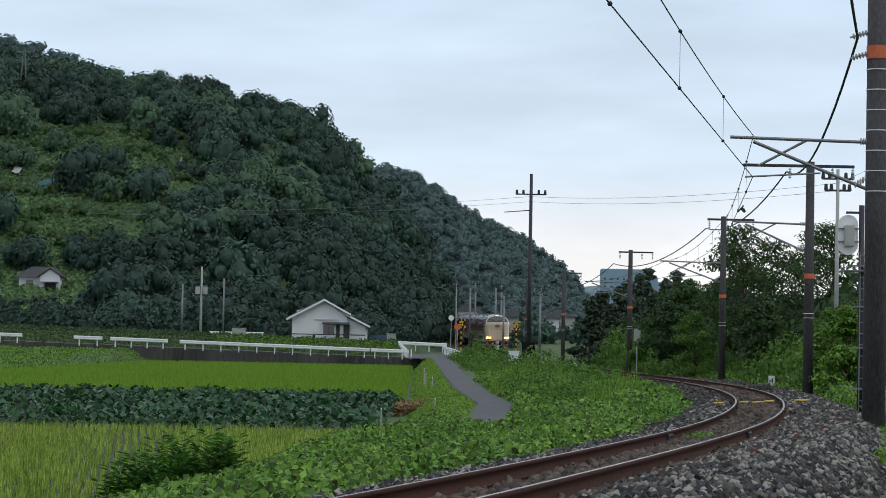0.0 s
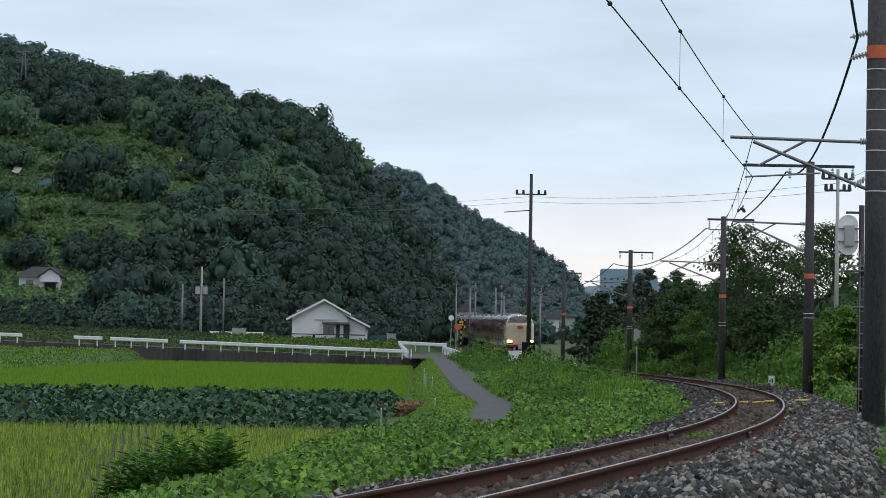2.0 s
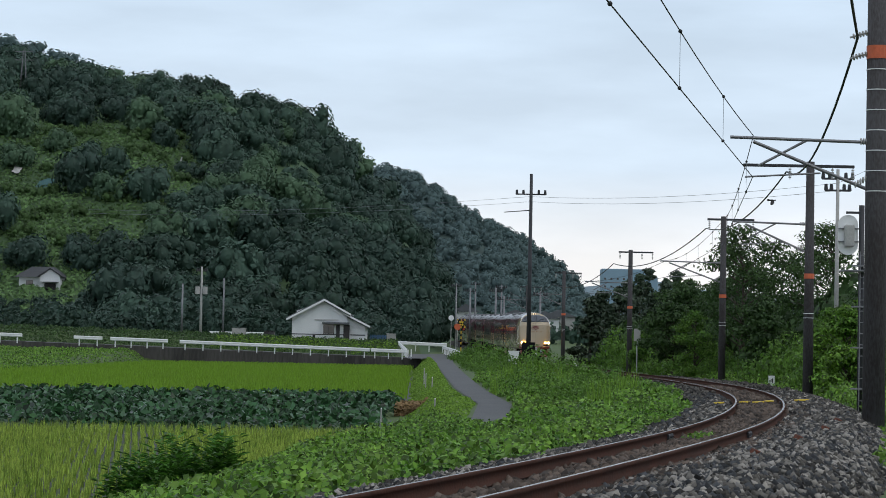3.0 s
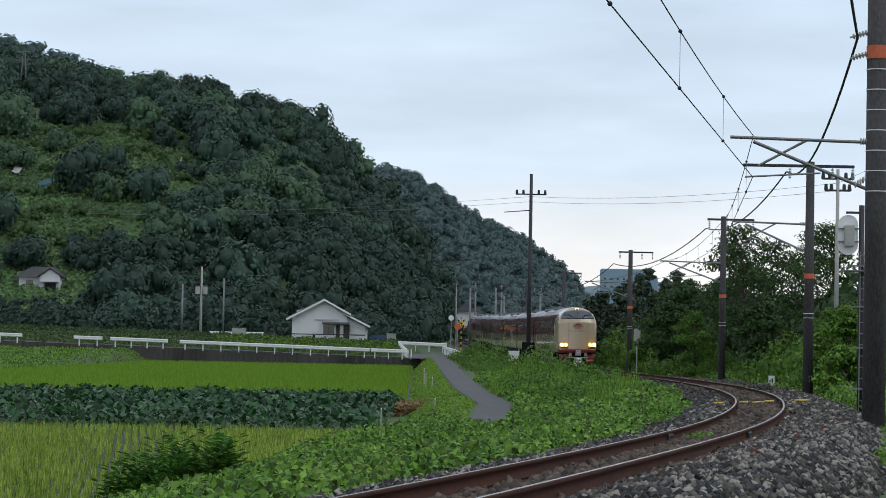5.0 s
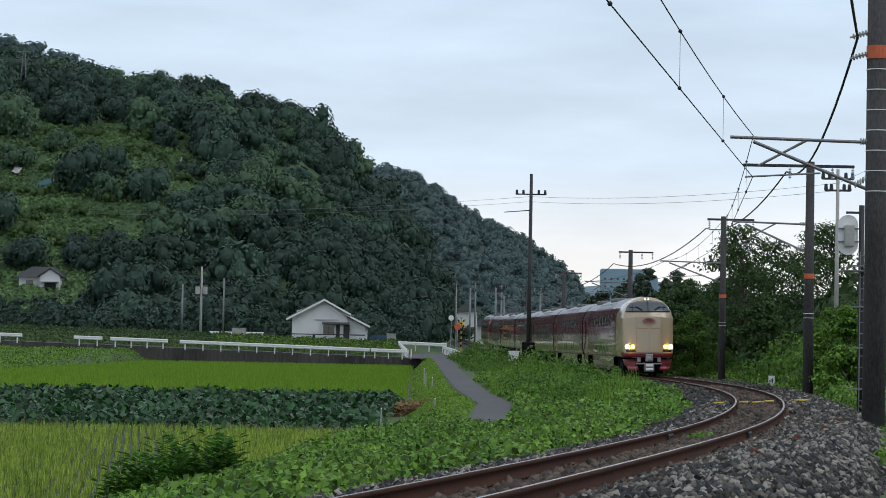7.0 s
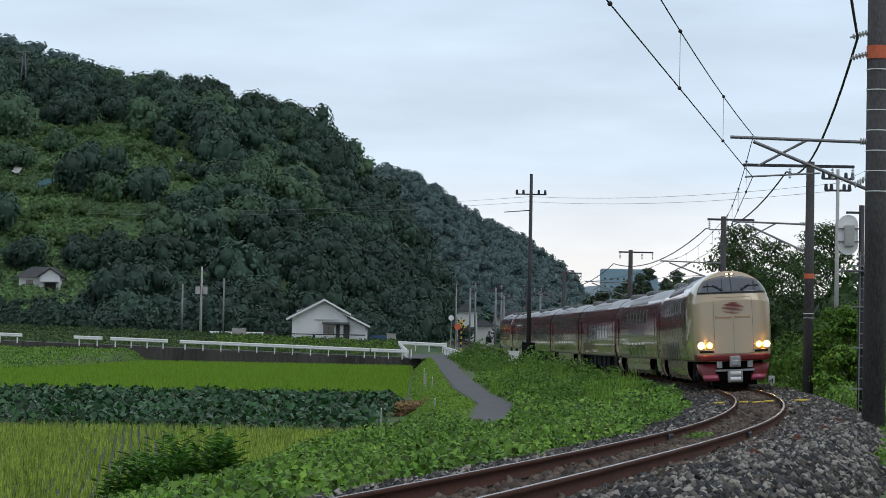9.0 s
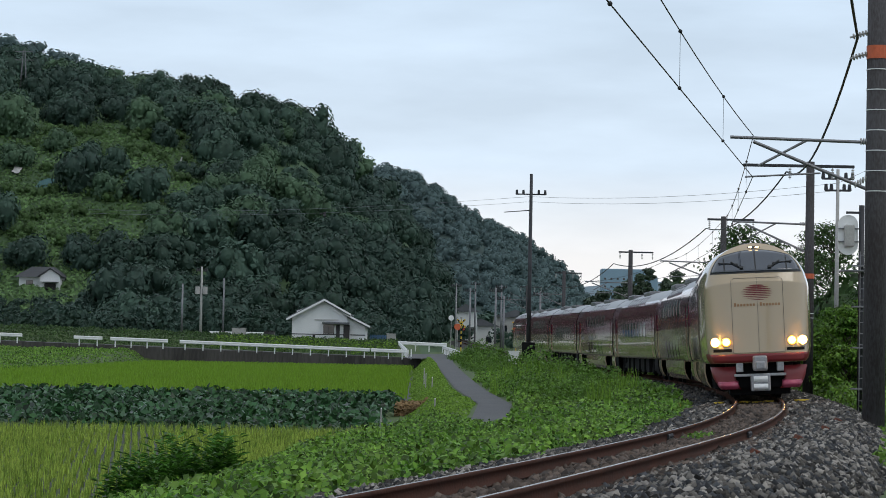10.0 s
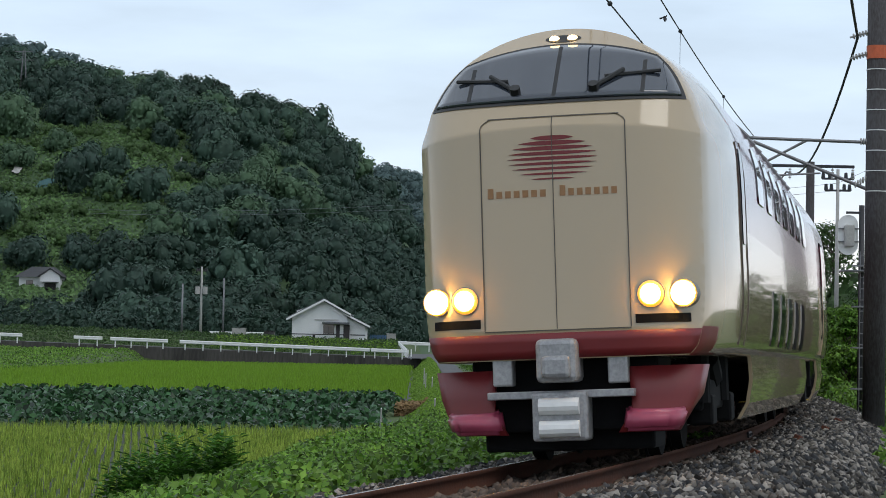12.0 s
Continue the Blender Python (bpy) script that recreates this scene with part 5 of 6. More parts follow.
# a clump of tall dark weeds at the paddy's edge
def weed_clump(x0, y0, rad, n, h0, h1, seed):
    rs = np.random.default_rng(seed)
    ps, ns, ln = [], [], []
    for k in range(n):
        a, r = rs.random() * 6.283, rad * math.sqrt(rs.random())
        bx, by = x0 + math.cos(a) * r * 1.25, y0 + math.sin(a) * r
        h = (h0 + (h1 - h0) * rs.random()) * (1 - 0.45 * (r / rad) ** 2)
        lx, ly = rs.normal(0, 0.1), rs.normal(0, 0.1)
        gz = float(ground_z(bx, by))
        for j in range(26):
            t = 0.15 + 0.85 * (j + 1) / 26
            b = rs.random() * 6.283
            ps.append((bx + lx * t + math.cos(b) * 0.06, by + ly * t + math.sin(b) * 0.06, gz + h * t))
            ns.append((math.cos(b) * 0.8, math.sin(b) * 0.8, 0.75))
    p, nn = np.array(ps), np.array(ns)
    n_ = len(p)
    out = nn * (1, 1, 0.3)
    out /= np.linalg.norm(out, axis=1, keepdims=True)
    side = np.cross(out, (0, 0, 1.0))
    L = (0.15 + 0.12 * rs.random(n_))[:, None]
    v = np.stack([p, p + out * L * 0.5 - side * 0.038 + (0, 0, 0.03), p + out * L + (0, 0, 0.0), p + out * L * 0.5 + side * 0.038 + (0, 0, 0.03)], 1)
    return v.reshape(-1, 3), np.arange(n_ * 4).reshape(-1, 4)


v_, q_ = weed_clump(-5.08, 45.2, 1.05, 120, 0.6, 1.6, 111)
tagged(new("weed_clump", mesh_np("weed_clump", v_, q_, mats=[M["weed"]])), "tall dark green weeds at the paddy edge", "weeds", kind="stuff")
v_, q_ = weed_clump(-7.7, 40.6, 0.35, 30, 0.4, 0.7, 112)
tagged(new("weed_tuft", mesh_np("weed_tuft", v_, q_, mats=[M["weed"]])), "small tuft of weeds at the paddy edge", "weeds", kind="stuff")


# ---------- trees on the far side of the track ----------
def tree(x, y, h, r, seed, material, n=2600, leaf=0.16, trunk_frac=0.35, label="", clumps=16, up=1.0, core=0.5):
    """A tapered trunk, limbs, and a crown of many leaf clumps with gaps."""
    rs = np.random.default_rng(seed)
    gz = float(ground_z(x, y)) - 0.1
    t = empty("tree", pose(x, y, gz), label, "tree", "trackside trees")
    bm = bbm()
    rod(bm, (0, 0, 0), (0.1, 0, h * 0.75), 0.05 * h * 0.45, 0.03, n=8)
    ends = []
    for k in range(clumps):
        a = rs.random() * 6.283
        u = (k + rs.random()) / clumps
        zc = h * (trunk_frac + (1 - trunk_frac) * u * 0.95)
        prof_r = math.sin(math.pi * min(0.97, 0.22 + 0.75 * u)) ** 0.8 if up else (1 - u)
        rr = r * prof_r * (0.35 + 0.6 * rs.random())
        e = Vector((math.cos(a) * rr, math.sin(a) * rr, zc))
        ends.append((e, r * (0.24 + 0.16 * rs.random()) * (0.7 + 0.3 * prof_r)))
        rod(bm, (0.05, 0, max(0.4, zc - 0.35 * rr - 0.4)), e, 0.035 * r * 0.4 + 0.015, 0.012, n=5)
    part("trunk", bm, M["bark"], t, "dark bark trunk and limbs")
    pcs = []
    for e, cr_ in ends:
        m_ = max(40, int(n / clumps))
        d = rs.normal(size=(m_, 3))
        d /= np.linalg.norm(d, axis=1, keepdims=True)
        p = np.array(e) + d * cr_ * (0.35 + 0.75 * rs.random((m_, 1))) * (1.45, 1.45, 0.55)
        pcs.append(leaf_quads(p, d + (0, 0, 0.4), leaf, 0.6, 1.1, rs))
        if core:
            d = d[: m_ // 7]
            pcs.append(leaf_quads(np.array(e) + d * cr_ * 0.55, d, leaf * 1.9, 0.5, 1.1, rs))
    v, q = join(pcs)
    part("crown", mesh_np("crown", v, q, mats=[material]), None, t, "leafy crown")
    return t


TREES = (  # x, y, height, radius, kind
    (15.6, 122, 8.4, 2.7, "tree"), (17.6, 126, 7.6, 2.4, "tree"), (19.6, 118, 8.2, 2.6, "tree"), (17.4, 104, 3.7, 1.6, "shrub"), (19.8, 108, 4.8, 1.8, "tree"),
    (16.8, 96, 3.6, 1.6, "vine"), (18.6, 99, 4.8, 1.7, "shrub"), (14.6, 140, 5.6, 2.2, "tree"), (15.9, 150, 5.2, 2.4, "tree"), (17.5, 145, 5.6, 2.4, "tree"),
    (13.8, 128, 4.0, 1.6, "shrub"), (15.4, 112, 4.2, 1.7, "tree"), (13.6, 152, 3.4, 1.5, "shrub"), (17.2, 88, 4.4, 1.6, "vine"), (14.9, 86, 3.5, 1.5, "vine"), (13.7, 79, 2.0, 1.1, "vine"), (16.2, 82, 3.0, 1.4, "vine"), (19.5, 160, 6.4, 2.6, "tree"), (22, 140, 7.6, 3.0, "tree"), (13.6, 138, 4.7, 2.0, "tree"), (15.4, 150, 6.2, 2.2, "tree"), (16.5, 132, 7.4, 2.3, "tree"))
for i, (x, y, h, r, k) in enumerate(TREES):
    tree(x, y, h, r, 120 + i, M[k], 4800, 0.088 if k == "tree" else 0.065, 0.3 if k == "tree" else 0.1, {"tree": "dark green broadleaf tree behind the railway poles", "shrub": "bushy green tree beside the railway", "vine": "yellow-green leafy bush beside the ballast"}[k], 34 if h > 7.3 else 26, 1.0, 0 if h > 7.3 else 0.5)
for i, (x, y, h, r) in enumerate(((13.0, 205, 6.0, 1.8), (14.2, 208, 6.8, 1.9), (15.4, 204, 6.9, 1.9), (16.6, 209, 7.4, 1.7), (17.8, 212, 8.4, 1.5), (19.0, 216, 9.0, 1.5), (20.4, 214, 8.0, 1.6), (21.8, 218, 8.6, 1.8), (14.4, 199, 5.4, 1.9), (16.2, 198, 5.8, 2.0), (18.2, 200, 6.2, 2.0), (20.2, 203, 6.4, 2.0))):
    tree(x, y, h, r, 150 + i, M["cypress"], 3400, 0.15, 0.02, "dense dark conifer in a row", 22, 0, 0.8)


# ---------- overhead line poles ----------
def bands_on(pole, zs, r, material, name, label, hgt):
    for z in zs:
        bm = bbm()
        rod(bm, (0, 0, z), (0, 0, z + hgt), r, n=16)
        part(name, bm, material, pole, label)


POLE_Y = (46, 80, 115, 155, 200, 248)
POLE_O = (2.38, 2.5, 2.95, 2.85, 2.3, 2.4)
pole_tops = []
for k, (y, o) in enumerate(zip(POLE_Y, POLE_O)):
    x = float(cx(y)) + o
    g0 = float(rz(y)) - 0.75
    h = 9.35 - g0 + (0.7 if k == 0 else 0) - 0.12 * max(0, k - 2)
    pole = empty("line_pole", pose(x, y, g0), "dark concrete overhead line pole with an orange band", "pole", "overhead line poles")
    bm = bbm()
    rod(bm, (0, 0, -0.4), (0, 0, h), 0.225 if k == 0 else 0.185, 0.205 if k == 0 else 0.14, n=20)
    part("shaft", bm, M["concrete"], pole, "", True)
    zr = float(rz(y)) - g0
    ob_z = 6.7 - g0 + 0.0 if k == 0 else 5.35 - g0
    if k == 0:
        ob_z = 8.7 - g0
    bands_on(pole, (ob_z,), 0.222 if k == 0 else 0.18, M["orange"], "orange_band", "orange painted band", 0.26 if k == 0 else 0.17)
    bands_on(pole, [ob_z - 0.22 - 0.40 * j for j in range(7)] if k == 0 else (ob_z - 1.2, ob_z - 1.35), 0.221 if k == 0 else 0.178, M["white"], "tie_band", "thin white band", 0.018)
    # cantilever bracket over the track
    zt = (7.05 if k == 0 else float(rz(y)) + 5.65) - g0
    reach = o + (0.5 if k == 0 else 0.15)
    for nm, a, b, r in (("top_tube", (0.1, 0, zt), (-reach, 0, zt + 0.06), 0.032), ("diagonal_tube", (-0.1, 0, zt - 0.95), (-reach + 0.45, 0, zt - 0.02), 0.034),
                        ("brace", (-reach + 0.55, 0, zt - 0.5), (-reach + 1.5, 0, zt + 0.02), 0.026), ("steady_arm", (-0.9 - 0.2 * (k == 0), 0, zt - 0.62), (-reach + 0.3, 0, zt - 0.72), 0.018)):
        bm = bbm()
        rod(bm, a, b, r, n=8)
        part(nm, bm, M["steel"], pole, "galvanised bracket tube")
    for z, xo in ((zt + 0.02, -0.32), (zt - 0.83, -0.42)):
        bm = bbm()
        for j in range(5):
            rod(bm, (xo + 0.05 * j, 0, z + (0.03 * j if z < zt else 0)), (xo + 0.05 * j + 0.022, 0, z + (0.03 * j if z < zt else 0)), 0.065, n=10)
        part("insulator", bm, M["concrete_light"], pole, "ribbed grey insulator")
    # feeder arm at the top
    if k:
        bm = bbm()
        box(bm, -2.3 if k == 1 else -0.8, 1.5, -0.05, 0.05, h - 0.2, h - 0.1, 0.01)
        part("feeder_arm", bm, M["steel_dark"], pole, "dark steel feeder arm")
        for xo in (-0.7, 0.75, 1.45):
            bm = bbm()
            for j in range(4):
                rod(bm, (xo, 0, h - 0.25 - 0.09 * j), (xo, 0, h - 0.3 - 0.09 * j), 0.05, n=8)
            rod(bm, (xo, 0, h - 0.15), (xo, 0, h - 0.62), 0.012, n=6)
            part("insulator", bm, M["concrete_light"], pole, "hanging insulator string")
    else:
        for z in (9.24 - g0, 8.82 - g0):
            bm = bbm()
            rod(bm, (-0.15, 0, z), (-0.55, 0, z - 0.12), 0.02, n=6)
            for j in range(5):
                rod(bm, (-0.22 - 0.06 * j, 0, z - 0.02 - 0.018 * j), (-0.245 - 0.06 * j, 0, z - 0.027 - 0.018 * j), 0.055, n=8)
            part("insulator", bm, M["concrete_light"], pole, "ribbed feeder insulator")
    pole_tops.append((x, y, g0, h, zt + g0, reach))


# ---------- wires ----------
def wire(name, pts, r, material, label):
    v, q = wire_mesh(pts, r)
    return tagged(new(name, mesh_np(name, v, q, mats=[material], smooth=True)), label, "wire", "overhead wires")


stag = (-0.05, -0.45, 0.2, -0.2, 0.2, -0.2)
sup = [(float(cx(12)) + 0.5, 12.0, 8.05, 6.62)]
for (x, y, g0, h, zt, reach), s in zip(pole_tops, stag):
    sup.append((float(cx(y)) + s, y, zt + 0.10, zt - 0.72))
for a, b in zip(sup[:-1], sup[1:]):
    pts_m = sag((a[0], a[1], a[2]), (b[0], b[1], b[2]), 0.32)
    pts_c = sag((a[0], a[1], a[3]), (b[0], b[1], b[3]), 0.0)
    wire("messenger_wire", pts_m, 0.009, M["wire"], "dark messenger wire over the track")
    wire("contact_wire", pts_c, 0.009, M["wire"], "dark contact wire over the track")
    for j in range(2, 14, 3):
        wire("dropper", [pts_m[j], pts_c[j]], 0.004, M["wire_grey"], "thin dropper between the overhead wires")
        for pnt in (pts_m[j], pts_c[j]):
            bm = bbm()
            bmesh.ops.create_uvsphere(bm, u_segments=8, v_segments=6, radius=0.028, matrix=Matrix.Translation(pnt))
            tagged(link_bm("wire_clamp", bm, M["wire"]), "small dark clamp on the overhead wire", "clamp", "wire clamps")
fd = [(1.9, 14, 9.15), (8.09, 46, 9.12), (11.7, 80, 9.0), (12.9, 115, 8.75), (11.3, 155, 8.3), (9.4, 200, 8.0), (7.2, 248, 8.2)]
for (a, b), dr in zip(zip(fd[:-1], fd[1:]), (0.35, 0.95, 0.7, 0.8, 0.8, 0.8)):
    wire("feeder_wire", sag(a, b, dr), 0.028, M["wire"], "thick black feeder cable between the poles")
for z, dz in ((0.0, 0.25), (-0.35, 0.3)):
    wire("utility_wire", sag((-35, 230, 15.2 + z), (5.95, 160, 12.95 + z), 0.5), 0.010, M["wire_grey"], "thin grey power line across the valley")
    wire("utility_wire", sag((5.95, 160, 12.95 + z), (18.5, 110, 10.75 + z), 0.35), 0.010, M["wire_grey"], "thin grey power line across the railway")
    wire("utility_wire", sag((18.5, 110, 10.75 + z), (16.0, 46, 11.4 + z), 0.4), 0.009, M["wire_grey"], "thin grey power line beside the railway")


# ---------- utility poles ----------
def utility_pole(x, y, g0, h, r, arms, material, label, box_at=None, transformer=None):
    p = empty("utility_pole", pose(x, y, g0), label, "pole", "utility poles")
    bm = bbm()
    rod(bm, (0, 0, -0.5), (0, 0, h), r, r * 0.62, n=14)
    part("shaft", bm, material, p, "", True)
    for z, w in arms:
        arm = part("crossarm", box(bbm(), -w, w, -0.05, 0.05, z - 0.045, z + 0.045, 0.01), M["steel_dark"], p, "dark steel crossarm")
        for xo in (-w * 0.92, -w * 0.5, w * 0.5, w * 0.92):
            bm = bbm()
            rod(bm, (xo, 0, z + 0.0), (xo, 0, z + 0.3), 0.10, 0.07, n=8)
            part("insulator", bm, M["steel_dark"], arm, "pin insulator")
    if box_at:
        part("control_box", box(bbm(), 0.1 - 0.55, 0.1 + 0.35, -0.45, -0.14, box_at, box_at + 1.1, 0.03), M["black"], p, "black control box on the pole")
    if transformer:
        for s in (-0.42, 0.42):
            bm = bbm()
            rod(bm, (s, -0.1, transformer), (s, -0.1, transformer + 0.85), 0.27, n=14)
            part("transformer", bm, M["concrete_light"], p, "pale grey transformer can")
    return p


utility_pole(5.95, 160, 1.0, 13.5, 0.17, ((12.1, 1.05),), M["steel_dark"], "tall dark pole with one crossarm and a black box", 0.9)
part("stay_bracket", rod(bbm(), (-0.1, 0, 11.0), (-1.8, 0, 10.85), 0.03, n=6), M["steel_dark"], bpy.data.objects["utility_pole"], "thin side bracket")
utility_pole(18.5, 110, 1.2, 10.2, 0.12, ((9.75, 0.75), (9.2, 0.6)), M["concrete_light"], "pale concrete utility pole with two crossarms")
utility_pole(-29.0, 262, 2.6, 6.2, 0.14, (), M["steel"], "bare grey concrete pole before the hill")
utility_pole(-27.1, 264, 2.6, 8.2, 0.16, ((7.7, 0.6),), M["concrete_light"], "grey concrete pole with two transformer cans", None, 5.1)
utility_pole(-24.4, 262, 2.6, 6.9, 0.13, (), M["steel"], "bare grey concrete pole before the hill")
# The paler steel grey stands in for haze over these distant poles.
for i, (x, y, h) in enumerate(((6.0, 262, 7.6), (3.6, 300, 8.0), (6.6, 250, 6.6), (2.0, 330, 9.0), (9.9, 236, 7.0), (4.9, 345, 9.5), (7.6, 300, 8.5))):
    utility_pole(x, y, float(ground_z(x, y)) - 0.1, h, 0.15, ((h - 0.4, 0.7),), M["steel"], "distant grey line pole near the crossing")


# ---------- guard rails ----------
def guard_rail(pts, spacing=2.0):
    """A white beam on posts along a line of (x, y, z)."""
    a, b = Vector(pts[0]), Vector(pts[1])
    d = b - a
    rail = empty("guard_rail", Matrix.Translation(a), "white steel guard rail on posts along the road", "guard rail", "guard rails")
    n = max(1, round(d.length / spacing))
    side = Vector((d.y, -d.x, 0)).normalized()
    bm = bbm()
    rows = ((0.0, 0.80), (0.05, 0.74), (0.05, 0.66), (0.0, 0.62), (0.05, 0.58), (0.05, 0.50), (0.0, 0.44), (-0.03, 0.44), (-0.03, 0.80))
    ends = [[bm.verts.new(e + side * o + Vector((0, 0, z))) for o, z in rows] for e in (Vector((0, 0, 0)), d)]
    for k in range(len(rows)):
        j = (k + 1) % len(rows)
        bm.faces.new([ends[0][k], ends[0][j], ends[1][j], ends[1][k]])
    bm.faces.new(ends[0])
    bm.faces.new(ends[1][::-1])
    part("beam", bm, M["white"], rail, "white corrugated beam")
    for k in range(n + 1):
        p = d * ((k + 0.3) / (n + 0.6)) - side * 0.1
        bm = bbm()
        rod(bm, p + Vector((0, 0, -0.2)), p + Vector((0, 0, 0.78)), 0.06, n=10)
        part("post", bm, M["white"], rail)


for x0, x1 in ((-52.0, -42.3), (-37.1, -34.2), (-33.4, -27.6), (-26.4, -7.2), (-7.1, -3.5)):
    guard_rail(((x0, 236.9, wall_top(x0)), (x1, 236.9, wall_top(x1))))
guard_rail(((-4.6, 250.5, 2.05), (-3.4, 237.2, 1.2)))
guard_rail(((-4.6, 250.6, 2.05), (0.6, 251.5, 1.9)))
guard_rail(((0.2, 247, 1.65), (1.75, 228, 1.25)))
guard_rail(((-26.5, 268, 2.75), (-19.0, 268, 2.75)))


# ---------- houses ----------
def house_white():
    h = empty("house", pose(-12.4, 255, 2.55), "white plastered house with a grey tiled gable roof", "house")
    xl, xm, xr = -3.9, 0.0, 4.2
    bm = bbm()
    f = [(-3.85, 0), (2.1, 0), (2.1, 3.3), (-0.35, 4.55), (-3.85, 2.75)]
    lay = [[bm.verts.new((x, y, z)) for x, z in f] for y in (0, 9)]
    bm.faces.new(lay[0])
    bm.faces.new(lay[1][::-1])
    for k in range(5):
        bm.faces.new([lay[0][k], lay[0][(k + 1) % 5], lay[1][(k + 1) % 5], lay[1][k]])
    part("wall", bm, M["plaster"], h, "white plaster gable wall")
    bm = bbm()
    f = [(2.1, 0), (4.1, 0), (4.1, 1.95), (2.1, 3.0)]
    lay = [[bm.verts.new((x, y, z)) for x, z in f] for y in (0.6, 8.5)]
    bm.faces.new(lay[0])
    bm.faces.new(lay[1][::-1])
    for k in range(4):
        bm.faces.new([lay[0][k], lay[0][(k + 1) % 4], lay[1][(k + 1) % 4], lay[1][k]])
    part("side_wall", bm, M["plaster"], h, "white wall of the lower side wing")

    def slope(name, x0, z0, x1, z1, y0, y1, t=0.16):
        bm = bbm()
        n = Vector((-(z1 - z0), 0, x1 - x0)).normalized() * t
        c = [(x0, z0), (x1, z1), (x1 + n.x, z1 + n.z), (x0 + n.x, z0 + n.z)]
        lay = [[bm.verts.new((x, y, z)) for x, z in c] for y in (y0, y1)]
        bm.faces.new(lay[0])
        bm.faces.new(lay[1][::-1])
        for k in range(4):
            bm.faces.new([lay[0][k], lay[0][(k + 1) % 4], lay[1][(k + 1) % 4], lay[1][k]])
        r = part(name, bm, M["roof_tile"], h, "grey tiled roof slope")
        # pale barge board along the gable edge
        bm = bbm()
        c2 = [(x0, z0 - 0.1), (x1, z1 - 0.1), (x1, z1 + 0.12), (x0, z0 + 0.12)]
        lay = [[bm.verts.new((x, y, z)) for x, z in c2] for y in (y0 - 0.06, y0 + 0.02)]
        bm.faces.new(lay[0])
        bm.faces.new(lay[1][::-1])
        for k in range(4):
            bm.faces.new([lay[0][k], lay[0][(k + 1) % 4], lay[1][(k + 1) % 4], lay[1][k]])
        part("barge_board", bm, M["white"], r, "white barge board")
        n_t = int((y1 - y0) / 0.6)
        for j in range(n_t):
            y = y0 + 0.3 + j * 0.6
            part("tile_ridge", rod(bbm(), (x0 + n.x, y, z0 + n.z), (x1 + n.x, y, z1 + n.z), 0.05, n=5), M["roof_tile"], r)

    slope("roof", -4.45, 2.42, -0.35, 4.6, -0.55, 9.5)
    slope("roof", 2.55, 3.05, -0.35, 4.6, -0.55, 9.5)
    slope("roof", 4.6, 1.78, 1.7, 3.2, 0.0, 9.0)
    slope("roof", -3.6, 3.3, -1.5, 3.95, 4.0, 9.5)
    # dark boarded band and openings
    part("dado_line", box(bbm(), -3.87, 2.12, -0.03, 0.02, 0.82, 0.92), M["darkwood"], h, "dark rail along the wall")
    part("dado_line", box(bbm(), 2.12, 4.12, 0.57, 0.62, 0.82, 0.92), M["darkwood"], h)
    part("canopy", box(bbm(), -0.55, 2.4, -0.9, 0.1, 2.0, 2.22, 0.03), M["roof_tile"], h, "flat grey canopy over the entrance")
    w_ = part("window", box(bbm(), -0.45, 0.75, -0.05, 0.02, 0.95, 1.95), M["glassdark"], h, "dark sliding window")
    part("window_frame", box(bbm(), 0.13, 0.18, -0.07, -0.04, 0.95, 1.95), M["darkwood"], w_)
    for a, b in ((0.95, 1.35), (1.75, 2.4)):
        d_ = part("door", box(bbm(), a, b, -0.06, 0.02 if b < 2.2 else 0.6, 0.0, 1.95), M["darkwood"], h, "dark timber door")
        part("handle", box(bbm(), a + 0.05, a + 0.08, -0.1, -0.06, 0.9, 1.1), M["steel"], d_)
    part("vent_window", box(bbm(), -1.6, -1.3, -0.04, 0.02, 0.2, 0.8), M["glassdark"], h, "small dark window")
    part("foundation", box(bbm(), -3.95, 4.2, -0.08, 9.1, -0.5, 0.12), M["concrete_light"], h, "concrete foundation")
    part("awning_light", box(bbm(), -1.4, 1.2, -0.12, 0.0, 2.42, 2.5), M["concrete_light"], h)
    return h


house_white()


